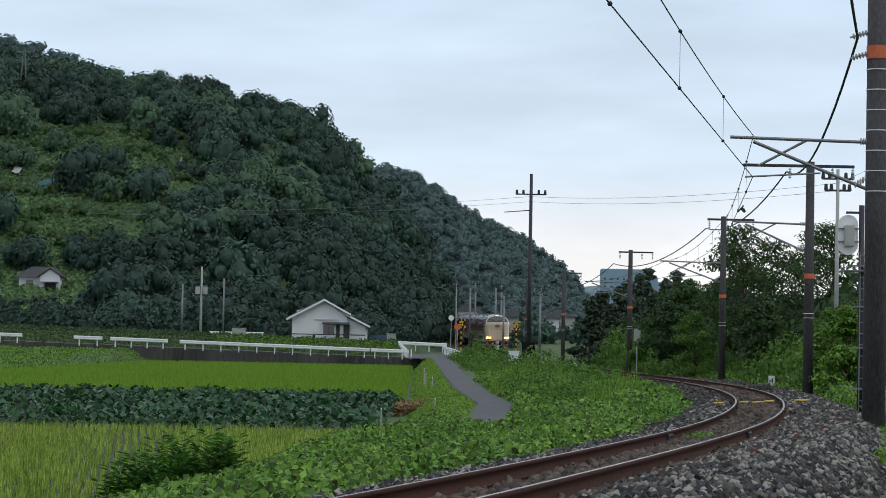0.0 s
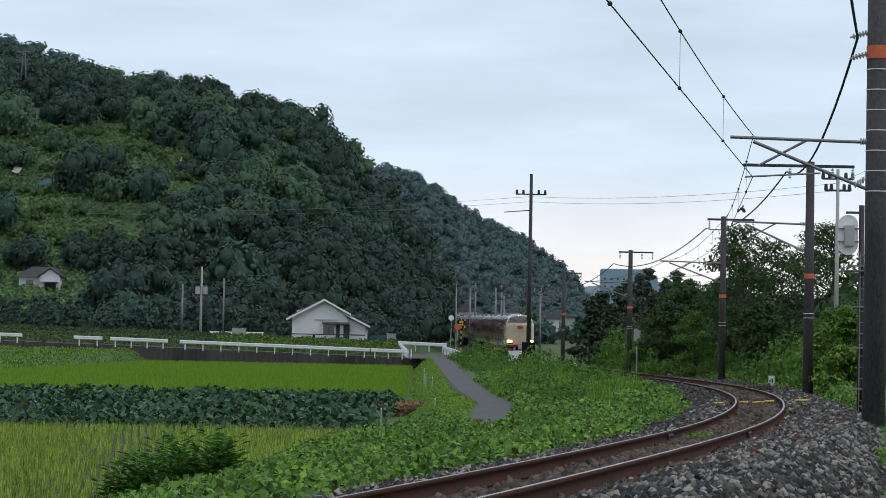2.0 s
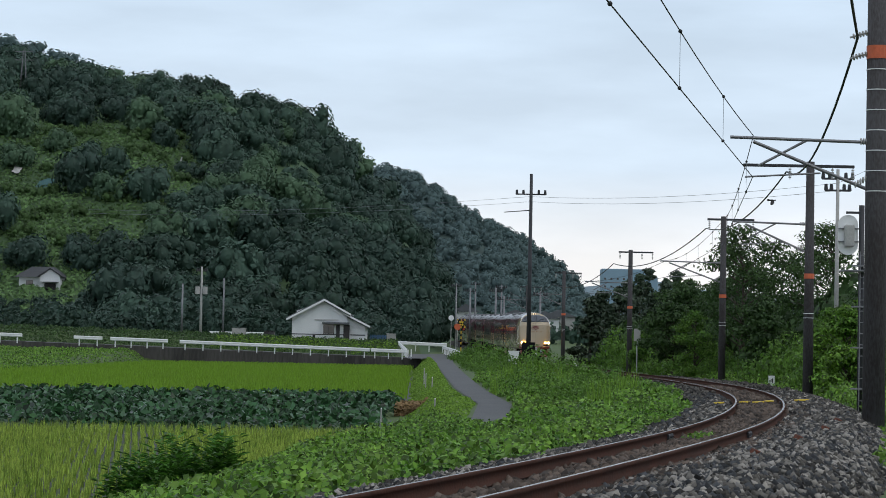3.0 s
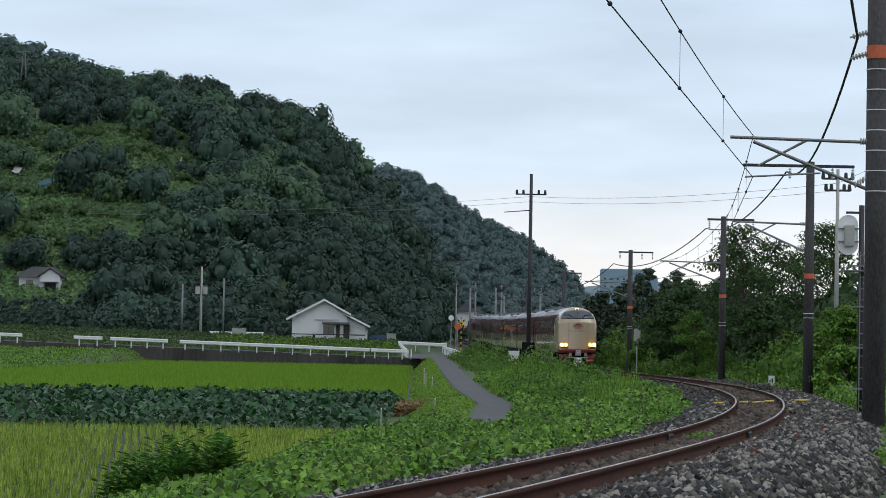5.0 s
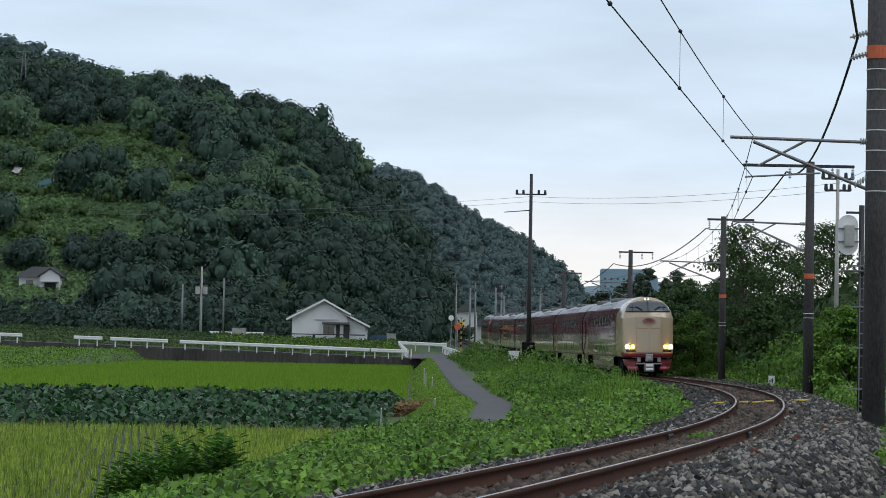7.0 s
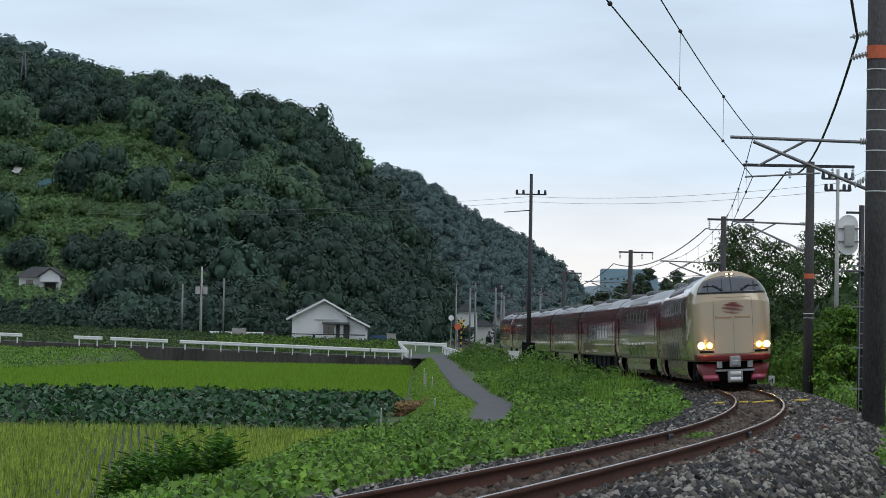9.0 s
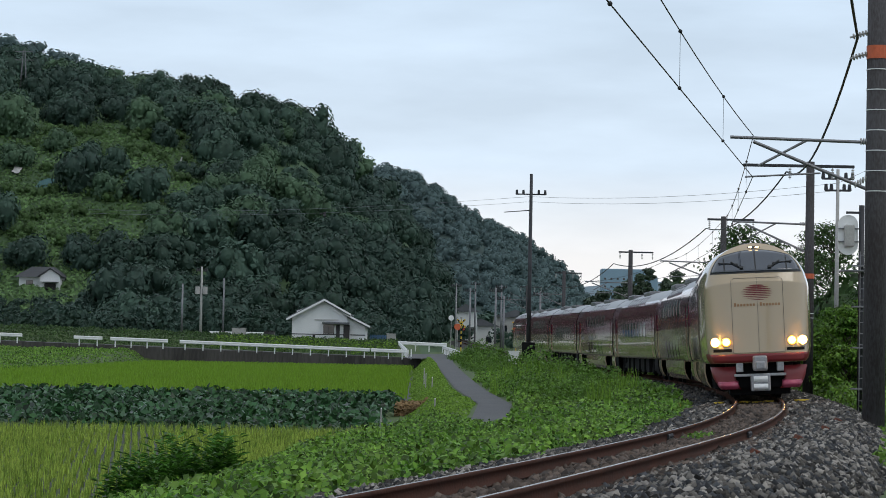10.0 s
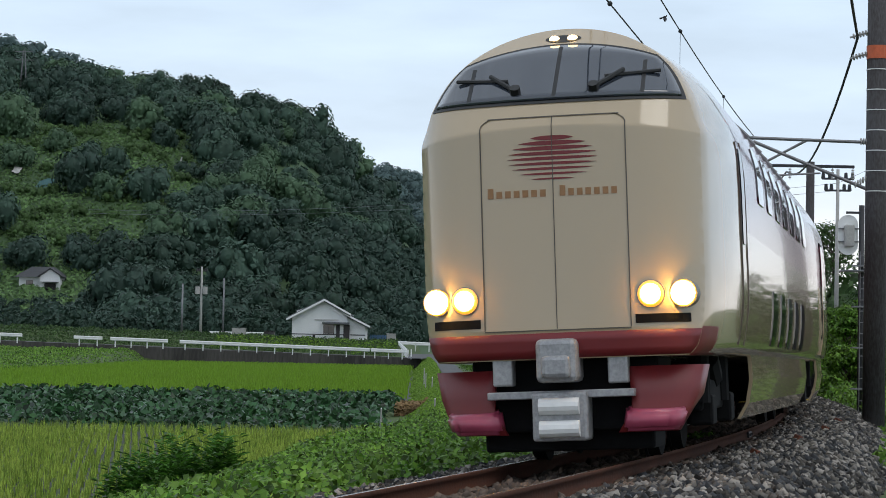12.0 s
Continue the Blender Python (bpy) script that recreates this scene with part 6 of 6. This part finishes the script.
def house_small():
    z0 = float(hill_a(-57.5, 330)) - 0.4
    h = empty("house", pose(-56.7, 330, z0), "small old house with a dark roof on the slope", "house")
    part("wall", box(bbm(), -2.9, 2.9, 0, 6, -1.0, 1.9), M["plaster"], h, "pale plaster walls")
    bm = bbm()
    e_ = [bm.verts.new(c) for c in ((-3.5, -0.6, 1.75), (3.3, -0.6, 1.75), (3.3, 6.6, 1.75), (-3.5, 6.6, 1.75))]
    r_ = [bm.verts.new(c) for c in ((-1.6, 3.0, 3.3), (1.6, 3.0, 3.3))]
    bm.faces.new((e_[0], e_[1], r_[1], r_[0]))
    bm.faces.new((e_[1], e_[2], r_[1]))
    bm.faces.new((e_[2], e_[3], r_[0], r_[1]))
    bm.faces.new((e_[3], e_[0], r_[0]))
    bm.faces.new(e_[::-1])
    part("roof", bm, M["roof_dark"], h, "dark weathered tiled hip roof")
    bm = bbm()
    lay = [[bm.verts.new((x, y, z)) for x, z in ((0.3, -1.0), (3.1, -1.0), (3.1, 1.9), (1.7, 2.85), (0.3, 1.9))] for y in (-1.2, 0.6)]
    bm.faces.new(lay[0])
    bm.faces.new(lay[1][::-1])
    for k in range(5):
        bm.faces.new([lay[0][k], lay[1][k], lay[1][(k + 1) % 5], lay[0][(k + 1) % 5]])
    part("gable", bm, M["plaster"], h, "pale gabled bay")
    for s in (-1, 1):
        bm = bbm()
        c = [(1.7 + s * 1.75, 1.75), (1.7, 2.9), (1.7, 3.05), (1.7 + s * 1.75, 1.9)]
        lay = [[bm.verts.new((x, y, z)) for x, z in c] for y in (-1.45, 1.5)]
        bm.faces.new(lay[0])
        bm.faces.new(lay[1][::-1])
        for k in range(4):
            bm.faces.new([lay[0][k], lay[1][k], lay[1][(k + 1) % 4], lay[0][(k + 1) % 4]])
        part("gable_roof", bm, M["roof_dark"], h)
    part("awning", box(bbm(), 0.5, 2.9, -2.4, -1.22, 1.0, 1.08, 0.02), M["roof_tile"], h, "grey awning over the doorway")
    part("window", box(bbm(), -1.9, -0.9, -0.05, 0.02, 0.5, 1.3), M["glassdark"], h, "dark window")
    part("door", box(bbm(), 0.9, 2.5, -1.26, -1.18, -0.8, 0.9), M["darkwood"], h, "dark doorway")


house_small()


def cabinet(name, x, y, w, d, h, material, label, g0=None, cat="cabinet"):
    z = float(ground_z(x, y)) - 0.05 if g0 is None else g0
    c = empty(name, pose(x, y, z), label, cat)
    part("body", box(bbm(), -w / 2, w / 2, -d / 2, d / 2, 0, h, 0.03), material, c)
    part("top", box(bbm(), -w / 2 - 0.04, w / 2 + 0.04, -d / 2 - 0.04, d / 2 + 0.04, h + 0.002, h + 0.07, 0.02), material, c)
    part("door", box(bbm(), -w / 2 + 0.06, w / 2 - 0.06, -d / 2 - 0.02, -d / 2 - 0.002, 0.08, h - 0.08, 0.005), material, c)
    return c


cabinet("relay_cabinet", 5.15, 166, 0.7, 0.6, 1.15, M["white"], "white relay cabinet beside the dark pole", 1.15)
cabinet("storage_shed", -22.6, 262, 1.5, 1.4, 1.25, M["concrete_light"], "pale grey storage shed by the road", 2.65, "shed")
cabinet("storage_shed", -19.2, 262, 1.15, 1.2, 1.0, M["concrete"], "grey concrete shed by the road", 2.65, "shed")
cabinet("storage_shed", -5.6, 262, 1.0, 1.2, 1.0, M["concrete_light"], "small grey shed beside the blue fence", 2.6, "shed")
fence = empty("fence", pose(-7.9, 261, 2.55), "low blue fence beside the house", "fence")
for k in range(10):
    part("slat", box(bbm(), 0.18 * k, 0.18 * k + 0.13, 0, 0.03, 0.1, 0.95), M["blue"], fence)
for z in (0.25, 0.75):
    part("rail", box(bbm(), -0.05, 1.85, 0.035, 0.07, z, z + 0.08), M["blue"], fence)


# ---------- crossing signals, signs, signal mast ----------
def crossing_signal(x, y, g0):
    c = empty("crossing_signal", pose(x, y, g0), "level crossing warning post with crossed boards", "crossing signal", "crossing signals")
    part("post", rod(bbm(), (0, 0, -0.2), (0, 0, 3.4), 0.07, n=10), M["yellow"], c, "yellow and black post")
    for j in range(5):
        part("stripe", rod(bbm(), (0, 0, 0.3 + 0.6 * j), (0, 0, 0.6 + 0.6 * j), 0.074, n=10), M["black"], c)
    for a in (45, -45):
        bm = box(bbm(), -0.65, 0.65, -0.12, -0.09, -0.09, 0.09, 0.0, pose(0, 0, 2.95, 0, a, 0))
        part("crossed_board", bm, M["yellow"], c, "yellow and black crossed board")
        for q in (-0.4, 0.0, 0.4):
            part("board_stripe", box(bbm(), q - 0.08, q + 0.08, -0.126, -0.118, -0.088, 0.088, 0.0, pose(0, 0, 2.95, 0, a, 0)), M["black"], c)
    for s in (-0.3, 0.3):
        lp = part("lamp_hood", rod(bbm(), (s, -0.05, 2.3), (s, -0.28, 2.3), 0.19, n=14), M["black"], c, "black round lamp hood")
        part("lens", rod(bbm(), (s, -0.282, 2.3), (s, -0.3, 2.3), 0.13, n=14), M["signred"], lp, "unlit red lens")
    part("speaker", rod(bbm(), (0, -0.1, 3.4), (0, -0.1, 3.65), 0.09, 0.15, n=10), M["concrete_light"], c)


crossing_signal(2.2, 262, 2.0)
crossing_signal(8.8, 276, 1.95)


def sign(x, y, g0, h, w, hh, label, material="white", round_=False):
    s = empty("road_sign", pose(x, y, g0), label, "sign")
    part("post", rod(bbm(), (0, 0, -0.2), (0, 0, h), 0.04, n=8), M["concrete_light"], s)
    if round_:
        part("plate", rod(bbm(), (0, -0.05, h - w), (0, -0.08, h - w), w, n=20), M[material], s)
    else:
        part("plate", box(bbm(), -w / 2, w / 2, -0.08, -0.05, h - hh, h, 0.01), M[material], s)
    return s


sign(1.05, 258, 1.9, 3.9, 0.3, 0.3, "round pale road sign on a thin post", "white", True)
sign(1.6, 259, 1.9, 5.4, 0.1, 0.1, "tall thin white post at the crossing")
sign(1.75, 258.5, 1.9, 3.0, 0.35, 0.3, "round orange road sign at the crossing", "orange", True)
sign(12.6, 151, 1.25, 2.75, 0.42, 0.8, "grey rectangular sign plate on a post beside the track", "concrete_light")
for x, y, h in ((0.75, 236, 0.8), (-3.0, 236.2, 0.9), (2.2, 226, 0.85)):
    g = float(ground_z(x, y)) if x > -2.5 else 1.15
    b_ = empty("marker_post", pose(x, y, g), "short white marker post at the road edge", "post", "marker posts")
    part("post", rod(bbm(), (0, 0, -0.1), (0, 0, h), 0.06, n=10), M["white"], b_)
    part("cap", rod(bbm(), (0, 0, h), (0, 0, h + 0.06), 0.065, 0.03, n=10), M["concrete_light"], b_)
# paddy stakes
for x, y, g, h in ((-2.0, 79.5, 0.1, 0.65), (-0.75, 118, 0.5, 0.9), (-0.9, 128, 0.5, 0.9), (-0.4, 110, 0.55, 0.8), (-0.2, 84, 0.5, 0.5), (-1.0, 140, 0.5, 0.9)):
    s_ = empty("stake", pose(x, y, g - 0.1), "pale wooden stake at the paddy edge", "stake", "paddy stakes")
    part("post", rod(bbm(), (0, 0, -0.1), (0.02, 0, h), 0.032, 0.026, n=8), M["concrete_light"], s_)
    part("tip", rod(bbm(), (0.02, 0, h), (0.02, 0, h + 0.04), 0.028, 0.012, n=8), M["white"], s_)

# kilometre post with a figure
kp = empty("distance_post", pose(14.1, 100, 1.35), "white distance post with a black figure", "post")
part("board", box(bbm(), -0.13, 0.13, -0.05, 0.05, 0.0, 0.42, 0.015), M["white"], kp)
fc = bpy.data.curves.new("figure", "FONT")
fc.body, fc.size, fc.extrude, fc.align_x = "4", 0.30, 0.004, "CENTER"
fc.materials.append(M["black"])
fo = new("figure", fc)
fo.parent = kp
fo.matrix_basis = pose(0, -0.056, 0.11, 90, 0, 0)


def signal_mast():
    x, y, g0 = 11.25, 63, 1.0
    s = empty("signal_mast", pose(x, y, g0), "railway signal seen from behind on a ladder mast", "signal")
    part("mast", rod(bbm(), (0, 0, -0.3), (0, 0, 5.85), 0.075, n=14), M["steel_dark"], s, "dark steel mast", True)
    for sx in (-0.2, -0.42):
        part("ladder_rail", rod(bbm(), (sx + 0.36, -0.2, 0.1), (sx + 0.36, -0.2, 4.6), 0.018, n=6), M["steel"], s)
    for k in range(15):
        part("rung", rod(bbm(), (-0.06, -0.2, 0.3 + 0.3 * k), (0.16, -0.2, 0.3 + 0.3 * k), 0.013, n=6), M["steel"], s)
    for z in (0.9, 2.0, 3.1, 4.2):
        part("bracket", box(bbm(), -0.25, 0.2, -0.22, 0.06, z, z + 0.04), M["steel"], s)
    part("platform", box(bbm(), -0.55, 0.3, -0.45, 0.3, 4.05, 4.1, 0.01), M["steel"], s, "small steel platform")
    bm = bbm()
    n = 28
    lay = [[bm.verts.new((-0.36 + 0.27 * math.cos(6.2832 * k / n), yy, 5.05 + (0.27 * math.sin(6.2832 * k / n)) + (0.27 if math.sin(6.2832 * k / n) > 0 else -0.27))) for k in range(n)] for yy in (0.02, 0.06)]
    bm.faces.new(lay[0])
    bm.faces.new(lay[1][::-1])
    for k in range(n):
        bm.faces.new([lay[0][k], lay[0][(k + 1) % n], lay[1][(k + 1) % n], lay[1][k]])
    bd = part("backboard", bm, M["white"], s, "pale oval signal backboard seen from behind")
    part("lamp_case", box(bbm(), -0.47, -0.22, -0.22, 0.02, 4.72, 5.32, 0.04), M["concrete_light"], bd, "grey lamp housing")
    for z in (4.85, 5.2):
        part("strap", box(bbm(), -0.62, 0.05, -0.03, 0.015, z, z + 0.035), M["steel"], bd)
    part("top_arm", box(bbm(), -0.42, 0.05, -0.04, 0.04, 5.62, 5.68), M["steel_dark"], s)


signal_mast()

# yellow marks across the track, and rusty scraps on the stones
for k, o in enumerate((-1.0, -0.33, 0.02, 0.33, 1.15)):
    c, d, r = track_frame(61.5 + 0.8 * (k % 2))
    m = Matrix((r, d, r.cross(d))).transposed().to_4x4()
    m = m @ pose(0, 0, 0, 0, 0, (14, -25, 40, -12, 8)[k])
    m.translation = c + r * o + Vector((0, 0, -0.09 if abs(o) < 0.5 else -0.075))
    ob = link_bm("yellow_marker", box(bbm(), -0.12 - 0.06 * (k == 4), 0.12 + 0.06 * (k == 4), -0.11, 0.11, -0.02, 0.02, 0.008), M["yellow"])
    ob.matrix_world = m
    tagged(ob, "worn yellow marker plate on the track bed", "marker", "yellow track markers")
for y, o in ((26.2, 1.28), (31.8, 1.39), (36.8, 1.56), (42.0, 1.67)):
    c, d, r = track_frame(y)
    h = float(np.interp(o, [p[0] for p in prof], [p[1] for p in prof]))
    ob = link_bm("rusty_scrap", box(bbm(), -0.06, 0.06, -0.05, 0.05, -0.07, 0.04, 0.015), M["rust"])
    ob.matrix_world = Matrix.Translation(c + r * o + Vector((0, 0, h + 0.06))) @ pose(0, 0, 0, 12, 20, 35)
    tagged(ob, "rusty iron scrap lying on the ballast", "scrap", "rusty scraps")

# cut straw and bare soil at the paddy corner
rs = np.random.default_rng(97)
st = np.stack([-1.9 + 2.3 * rs.random(2600), 98 + 3.5 * rs.random(2600)], 1)
sz = ground_z(st[:, 0], st[:, 1])
st = np.column_stack([st, sz + np.maximum(0.34 - sz, 0.03) * rs.random(2600) + 0.02])[sz < 0.5]
v_, q_ = leaf_quads(st, np.tile((0.0, -0.3, 0.9), (len(st), 1)), 0.07, 0.5, 1.6, rs)
tagged(new("dry_straw", mesh_np("dry_straw", v_, q_, mats=[M["soil"]])), "heap of dry cut straw beside the path", "straw", kind="stuff")

# block of flats on the far hill
bd = empty("building", pose(116, 1500, 10), "blue-green flat-roofed building on the far hill", "building")
part("block", box(bbm(), -14, 16, 0, 20, -5, 41, 0.3), M["teal"], bd, "blue-green block")
part("block", box(bbm(), 10, 22, 2, 20, -5, 36, 0.3), M["teal"], bd)
for r_ in range(3):
    for k in range(7):
        part("window", box(bbm(), -12.5 + 4 * k, -11.2 + 4 * k, -0.15, 0.02, 24 + 5 * r_, 25.2 + 5 * r_), M["glassdark"], bd)
# low far houses by the crossing
for x, y, w, h, m_ in ((7.0, 420, 6, 4.5, "plaster"), (13.5, 430, 8, 4.2, "concrete_light"), (18, 410, 5, 4.0, "plaster"), (4.2, 410, 4, 5.4, "plaster"), (22, 440, 6, 4.4, "concrete_light")):
    z = float(ground_z(x, y))
    hs = empty("house", pose(x, y, z - 0.3), "small distant house beyond the crossing", "house", "distant houses")
    part("wall", box(bbm(), -w / 2, w / 2, 0, 6, 0, h, 0.02), M[m_], hs)
    bm = bbm()
    c_ = [(-w / 2 - 0.4, h), (w / 2 + 0.4, h), (0, h + 1.4)]
    lay = [[bm.verts.new((a, b, c)) for a, c in c_] for b in (-0.4, 6.4)]
    bm.faces.new(lay[0])
    bm.faces.new(lay[1])
    for k in range(3):
        bm.faces.new([lay[0][k], lay[0][(k + 1) % 3], lay[1][(k + 1) % 3], lay[1][k]])
    part("roof", bm, M["roof_tile"], hs, "grey roof")
    for k in (-1, 1):
        part("window", box(bbm(), k * w / 4 - 0.5, k * w / 4 + 0.5, -0.05, 0.02, 1.6, 2.7), M["glassdark"], hs)
# trees between the crossing and the hills
rg = np.random.default_rng(201)
ft = np.array([(rg.uniform(-6, 40), rg.uniform(345, 640), rg.uniform(2.0, 3.6)) for _ in range(170)])
ft = ft[(np.abs(ft[:, 0] - cx(ft[:, 1])) > 5.5)]
pp = np.column_stack([ft[:, 0], ft[:, 1], ground_z(ft[:, 0], ft[:, 1]) - 0.5])
tagged(scatter("valley_trees", VAR_LOW, pp, ft[:, 2], M["forest"], 202), "dark trees along the valley floor", "trees", kind="stuff")


# small things on the hillside and beside the line
def on_hill(ax, bz):
    """First point of the near hill along a line from the viewpoint."""
    for y in np.arange(290, 520, 1.0):
        if float(hill_a(ax * y, y)) > 3.0 + bz * y:
            return ax * y, float(y), float(hill_a(ax * y, y))
    return ax * 480, 480.0, float(hill_a(ax * 480, 480))


for ax, bz, w, lab in ((-0.170, 0.0622, 2.6, "blue-green crop net spread on the hillside"), (-0.158, 0.0655, 1.5, "small blue-green net on the hillside")):
    x, y, z = on_hill(ax, bz)
    gx_, gy_ = np.linspace(x - w / 2, x + w / 2, 9), np.linspace(y - 3, y + 1, 6)
    tagged(new("crop_net", grid_mesh("crop_net", gx_, gy_, lambda a, b: hill_a(a, b) + 0.9 + 0.15 * np.sin(a * 2.1 + b), [M["net"]])), lab, "net", "crop nets")
for ax, bz, tilt in ((-0.113, 0.0716, 16), (-0.148, 0.061, 24)):
    x, y, z = on_hill(ax, bz)
    ob = link_bm("marker_stake", box(bbm(), -0.11, 0.11, -0.05, 0.05, 0, 2.0, 0.01), M["concrete_light"])
    ob.matrix_basis = pose(x, y - 2.5, z - 0.5, 0, tilt, 0)
    tagged(ob, "leaning pale stake on the orchard terrace", "stake", "pale stakes")
for ax, bz, w in ((-0.1815, 0.069, 1.4), (-0.096, 0.0985, 0.9)):
    x, y, z = on_hill(ax, bz)
    gx_, gy_ = np.linspace(x - w / 2, x + w / 2, 9), np.linspace(y - 4, y - 1, 6)
    tagged(new("pale_sheet", grid_mesh("pale_sheet", gx_, gy_, lambda a, b: hill_a(a, b) + 0.75 + 0.14 * np.sin(a * 3.7 + b * 2), [M["concrete_light"]])), "crumpled pale sheet lying on the orchard slope", "sheet", "pale sheets")
py_ = empty("pylon", pose(-80.5, 445, float(hill_a(-80.5, 445)) - 0.5), "small grey lattice pylon on the hilltop", "pylon")
for sx in (-1, 1):
    for sy in (-1, 1):
        part("leg", rod(bbm(), (sx * 0.8, sy * 0.8, -2), (sx * 0.15, sy * 0.15, 8.5), 0.07, n=5), M["steel"], py_)
for z in (1.5, 3.5, 5.5, 7.0, 8.0):
    r_ = 0.8 - 0.065 * z
    part("brace", rod(bbm(), (-r_, -r_, z), (r_, -r_, z + 0.9), 0.04, n=4), M["steel"], py_)
for z in (6.6, 8.2):
    part("crossarm", box(bbm(), -1.7, 1.7, -0.08, 0.08, z, z + 0.12), M["steel"], py_)
for x, y, h, r_ in ((13.9, 146, 1.25, 0.17), (16.6, 145, 0.9, 0.2), (8.7, 152, 0.75, 0.1), (6.3, 148, 0.5, 0.28)):
    g = float(ground_z(x, y)) - 0.05
    t_ = empty("standpipe", pose(x, y, g), "pale round standpipe beside the track", "pipe", "standpipes")
    part("tube", rod(bbm(), (0, 0, 0), (0, 0, h), r_, n=14), M["concrete_light"], t_, "", True)
    part("cap", rod(bbm(), (0, 0, h), (0, 0, h + 0.08), r_ * 1.1, r_ * 0.7, n=14), M["white"], t_)


# ---------- a bird ----------
def bird():
    b = empty("bird", pose(0, 0, 0), "small dark bird in flight", "bird")
    bm = bbm()
    bmesh.ops.create_uvsphere(bm, u_segments=12, v_segments=8, radius=0.05, matrix=Matrix.Diagonal((2.2, 1, 0.9, 1)))
    bmesh.ops.create_uvsphere(bm, u_segments=10, v_segments=6, radius=0.035, matrix=Matrix.Translation((0.12, 0, 0.02)))
    rod(bm, (-0.08, 0, 0), (-0.22, 0, 0), 0.03, 0.045, n=6)
    part("body", bm, M["feather"], b, "", True)
    wings = []
    for s in (-1, 1):
        bm = bbm()
        pts = [(0.06, 0), (0.08, 0.12), (0.03, 0.26), (-0.05, 0.24), (-0.06, 0.1), (-0.05, 0)]
        top = [bm.verts.new((x, s * y, 0.012)) for x, y in pts]
        bot = [bm.verts.new((x, s * y, 0.0)) for x, y in pts]
        bm.faces.new(top)
        bm.faces.new(bot[::-1])
        for k in range(6):
            bm.faces.new([top[k], top[(k + 1) % 6], bot[(k + 1) % 6], bot[k]])
        wings.append(part("wing", bm, M["feather"], b, "dark pointed wing"))
    return b, wings


bird_ob, bird_wings = bird()
perched_ob, perched_wings = bird()
perched_ob["label"] = "small dark bird taking off from the feeder cable"


# ---------- what moves ----------
def motions():
    times = [0.25 * k for k in range(49)]
    for i, car in enumerate(train):
        walk(car, [(t, car_pose(i, t)) for t in times])
    # the bird crosses the valley rising to the right
    path = [(0.0, (-85.1, 218.3, 12.0)), (9.0, (-14.8, 131.3, 8.55)), (10.8, (0.65, 111.0, 11.7)), (11.5, (6.1, 107.3, 15.21)), (12.0, (9.8, 105.5, 17.8))]
    walk(bird_ob, [(t, pose(*p, 0, -20, 0)) for t, p in path])
    for k, w in enumerate(bird_wings):
        s = 1 if k else -1
        walk(w, [(0.1 * j, pose(0, 0, 0, s * (30 if j % 2 else -48), 0, 0)) for j in range(121)])
    # another sits on the cable, then flies off over the trees
    path = [(0.0, (12.71, 100, 8.89), 45), (2.4, (12.71, 100, 8.89), 45), (2.6, (12.88, 100, 8.96), 10), (2.8, (13.36, 100, 9.19), -20), (3.0, (14.03, 100, 9.25), -5), (3.2, (14.8, 100, 9.27), 0), (4.4, (20.13, 100, 9.97), -5), (12.0, (54.0, 100, 14.0), -5)]
    walk(perched_ob, [(t, pose(*p, 0, -a, 0)) for t, p, a in path])
    for k, w in enumerate(perched_wings):
        s = 1 if k else -1
        walk(w, [(0.0, pose(0, 0, 0, -s * 70, 0, 0)), (2.4, pose(0, 0, 0, -s * 70, 0, 0))] + [(0.1 * j, pose(0, 0, 0, s * (30 if j % 2 else -48), 0, 0)) for j in range(25, 121)])


motions()
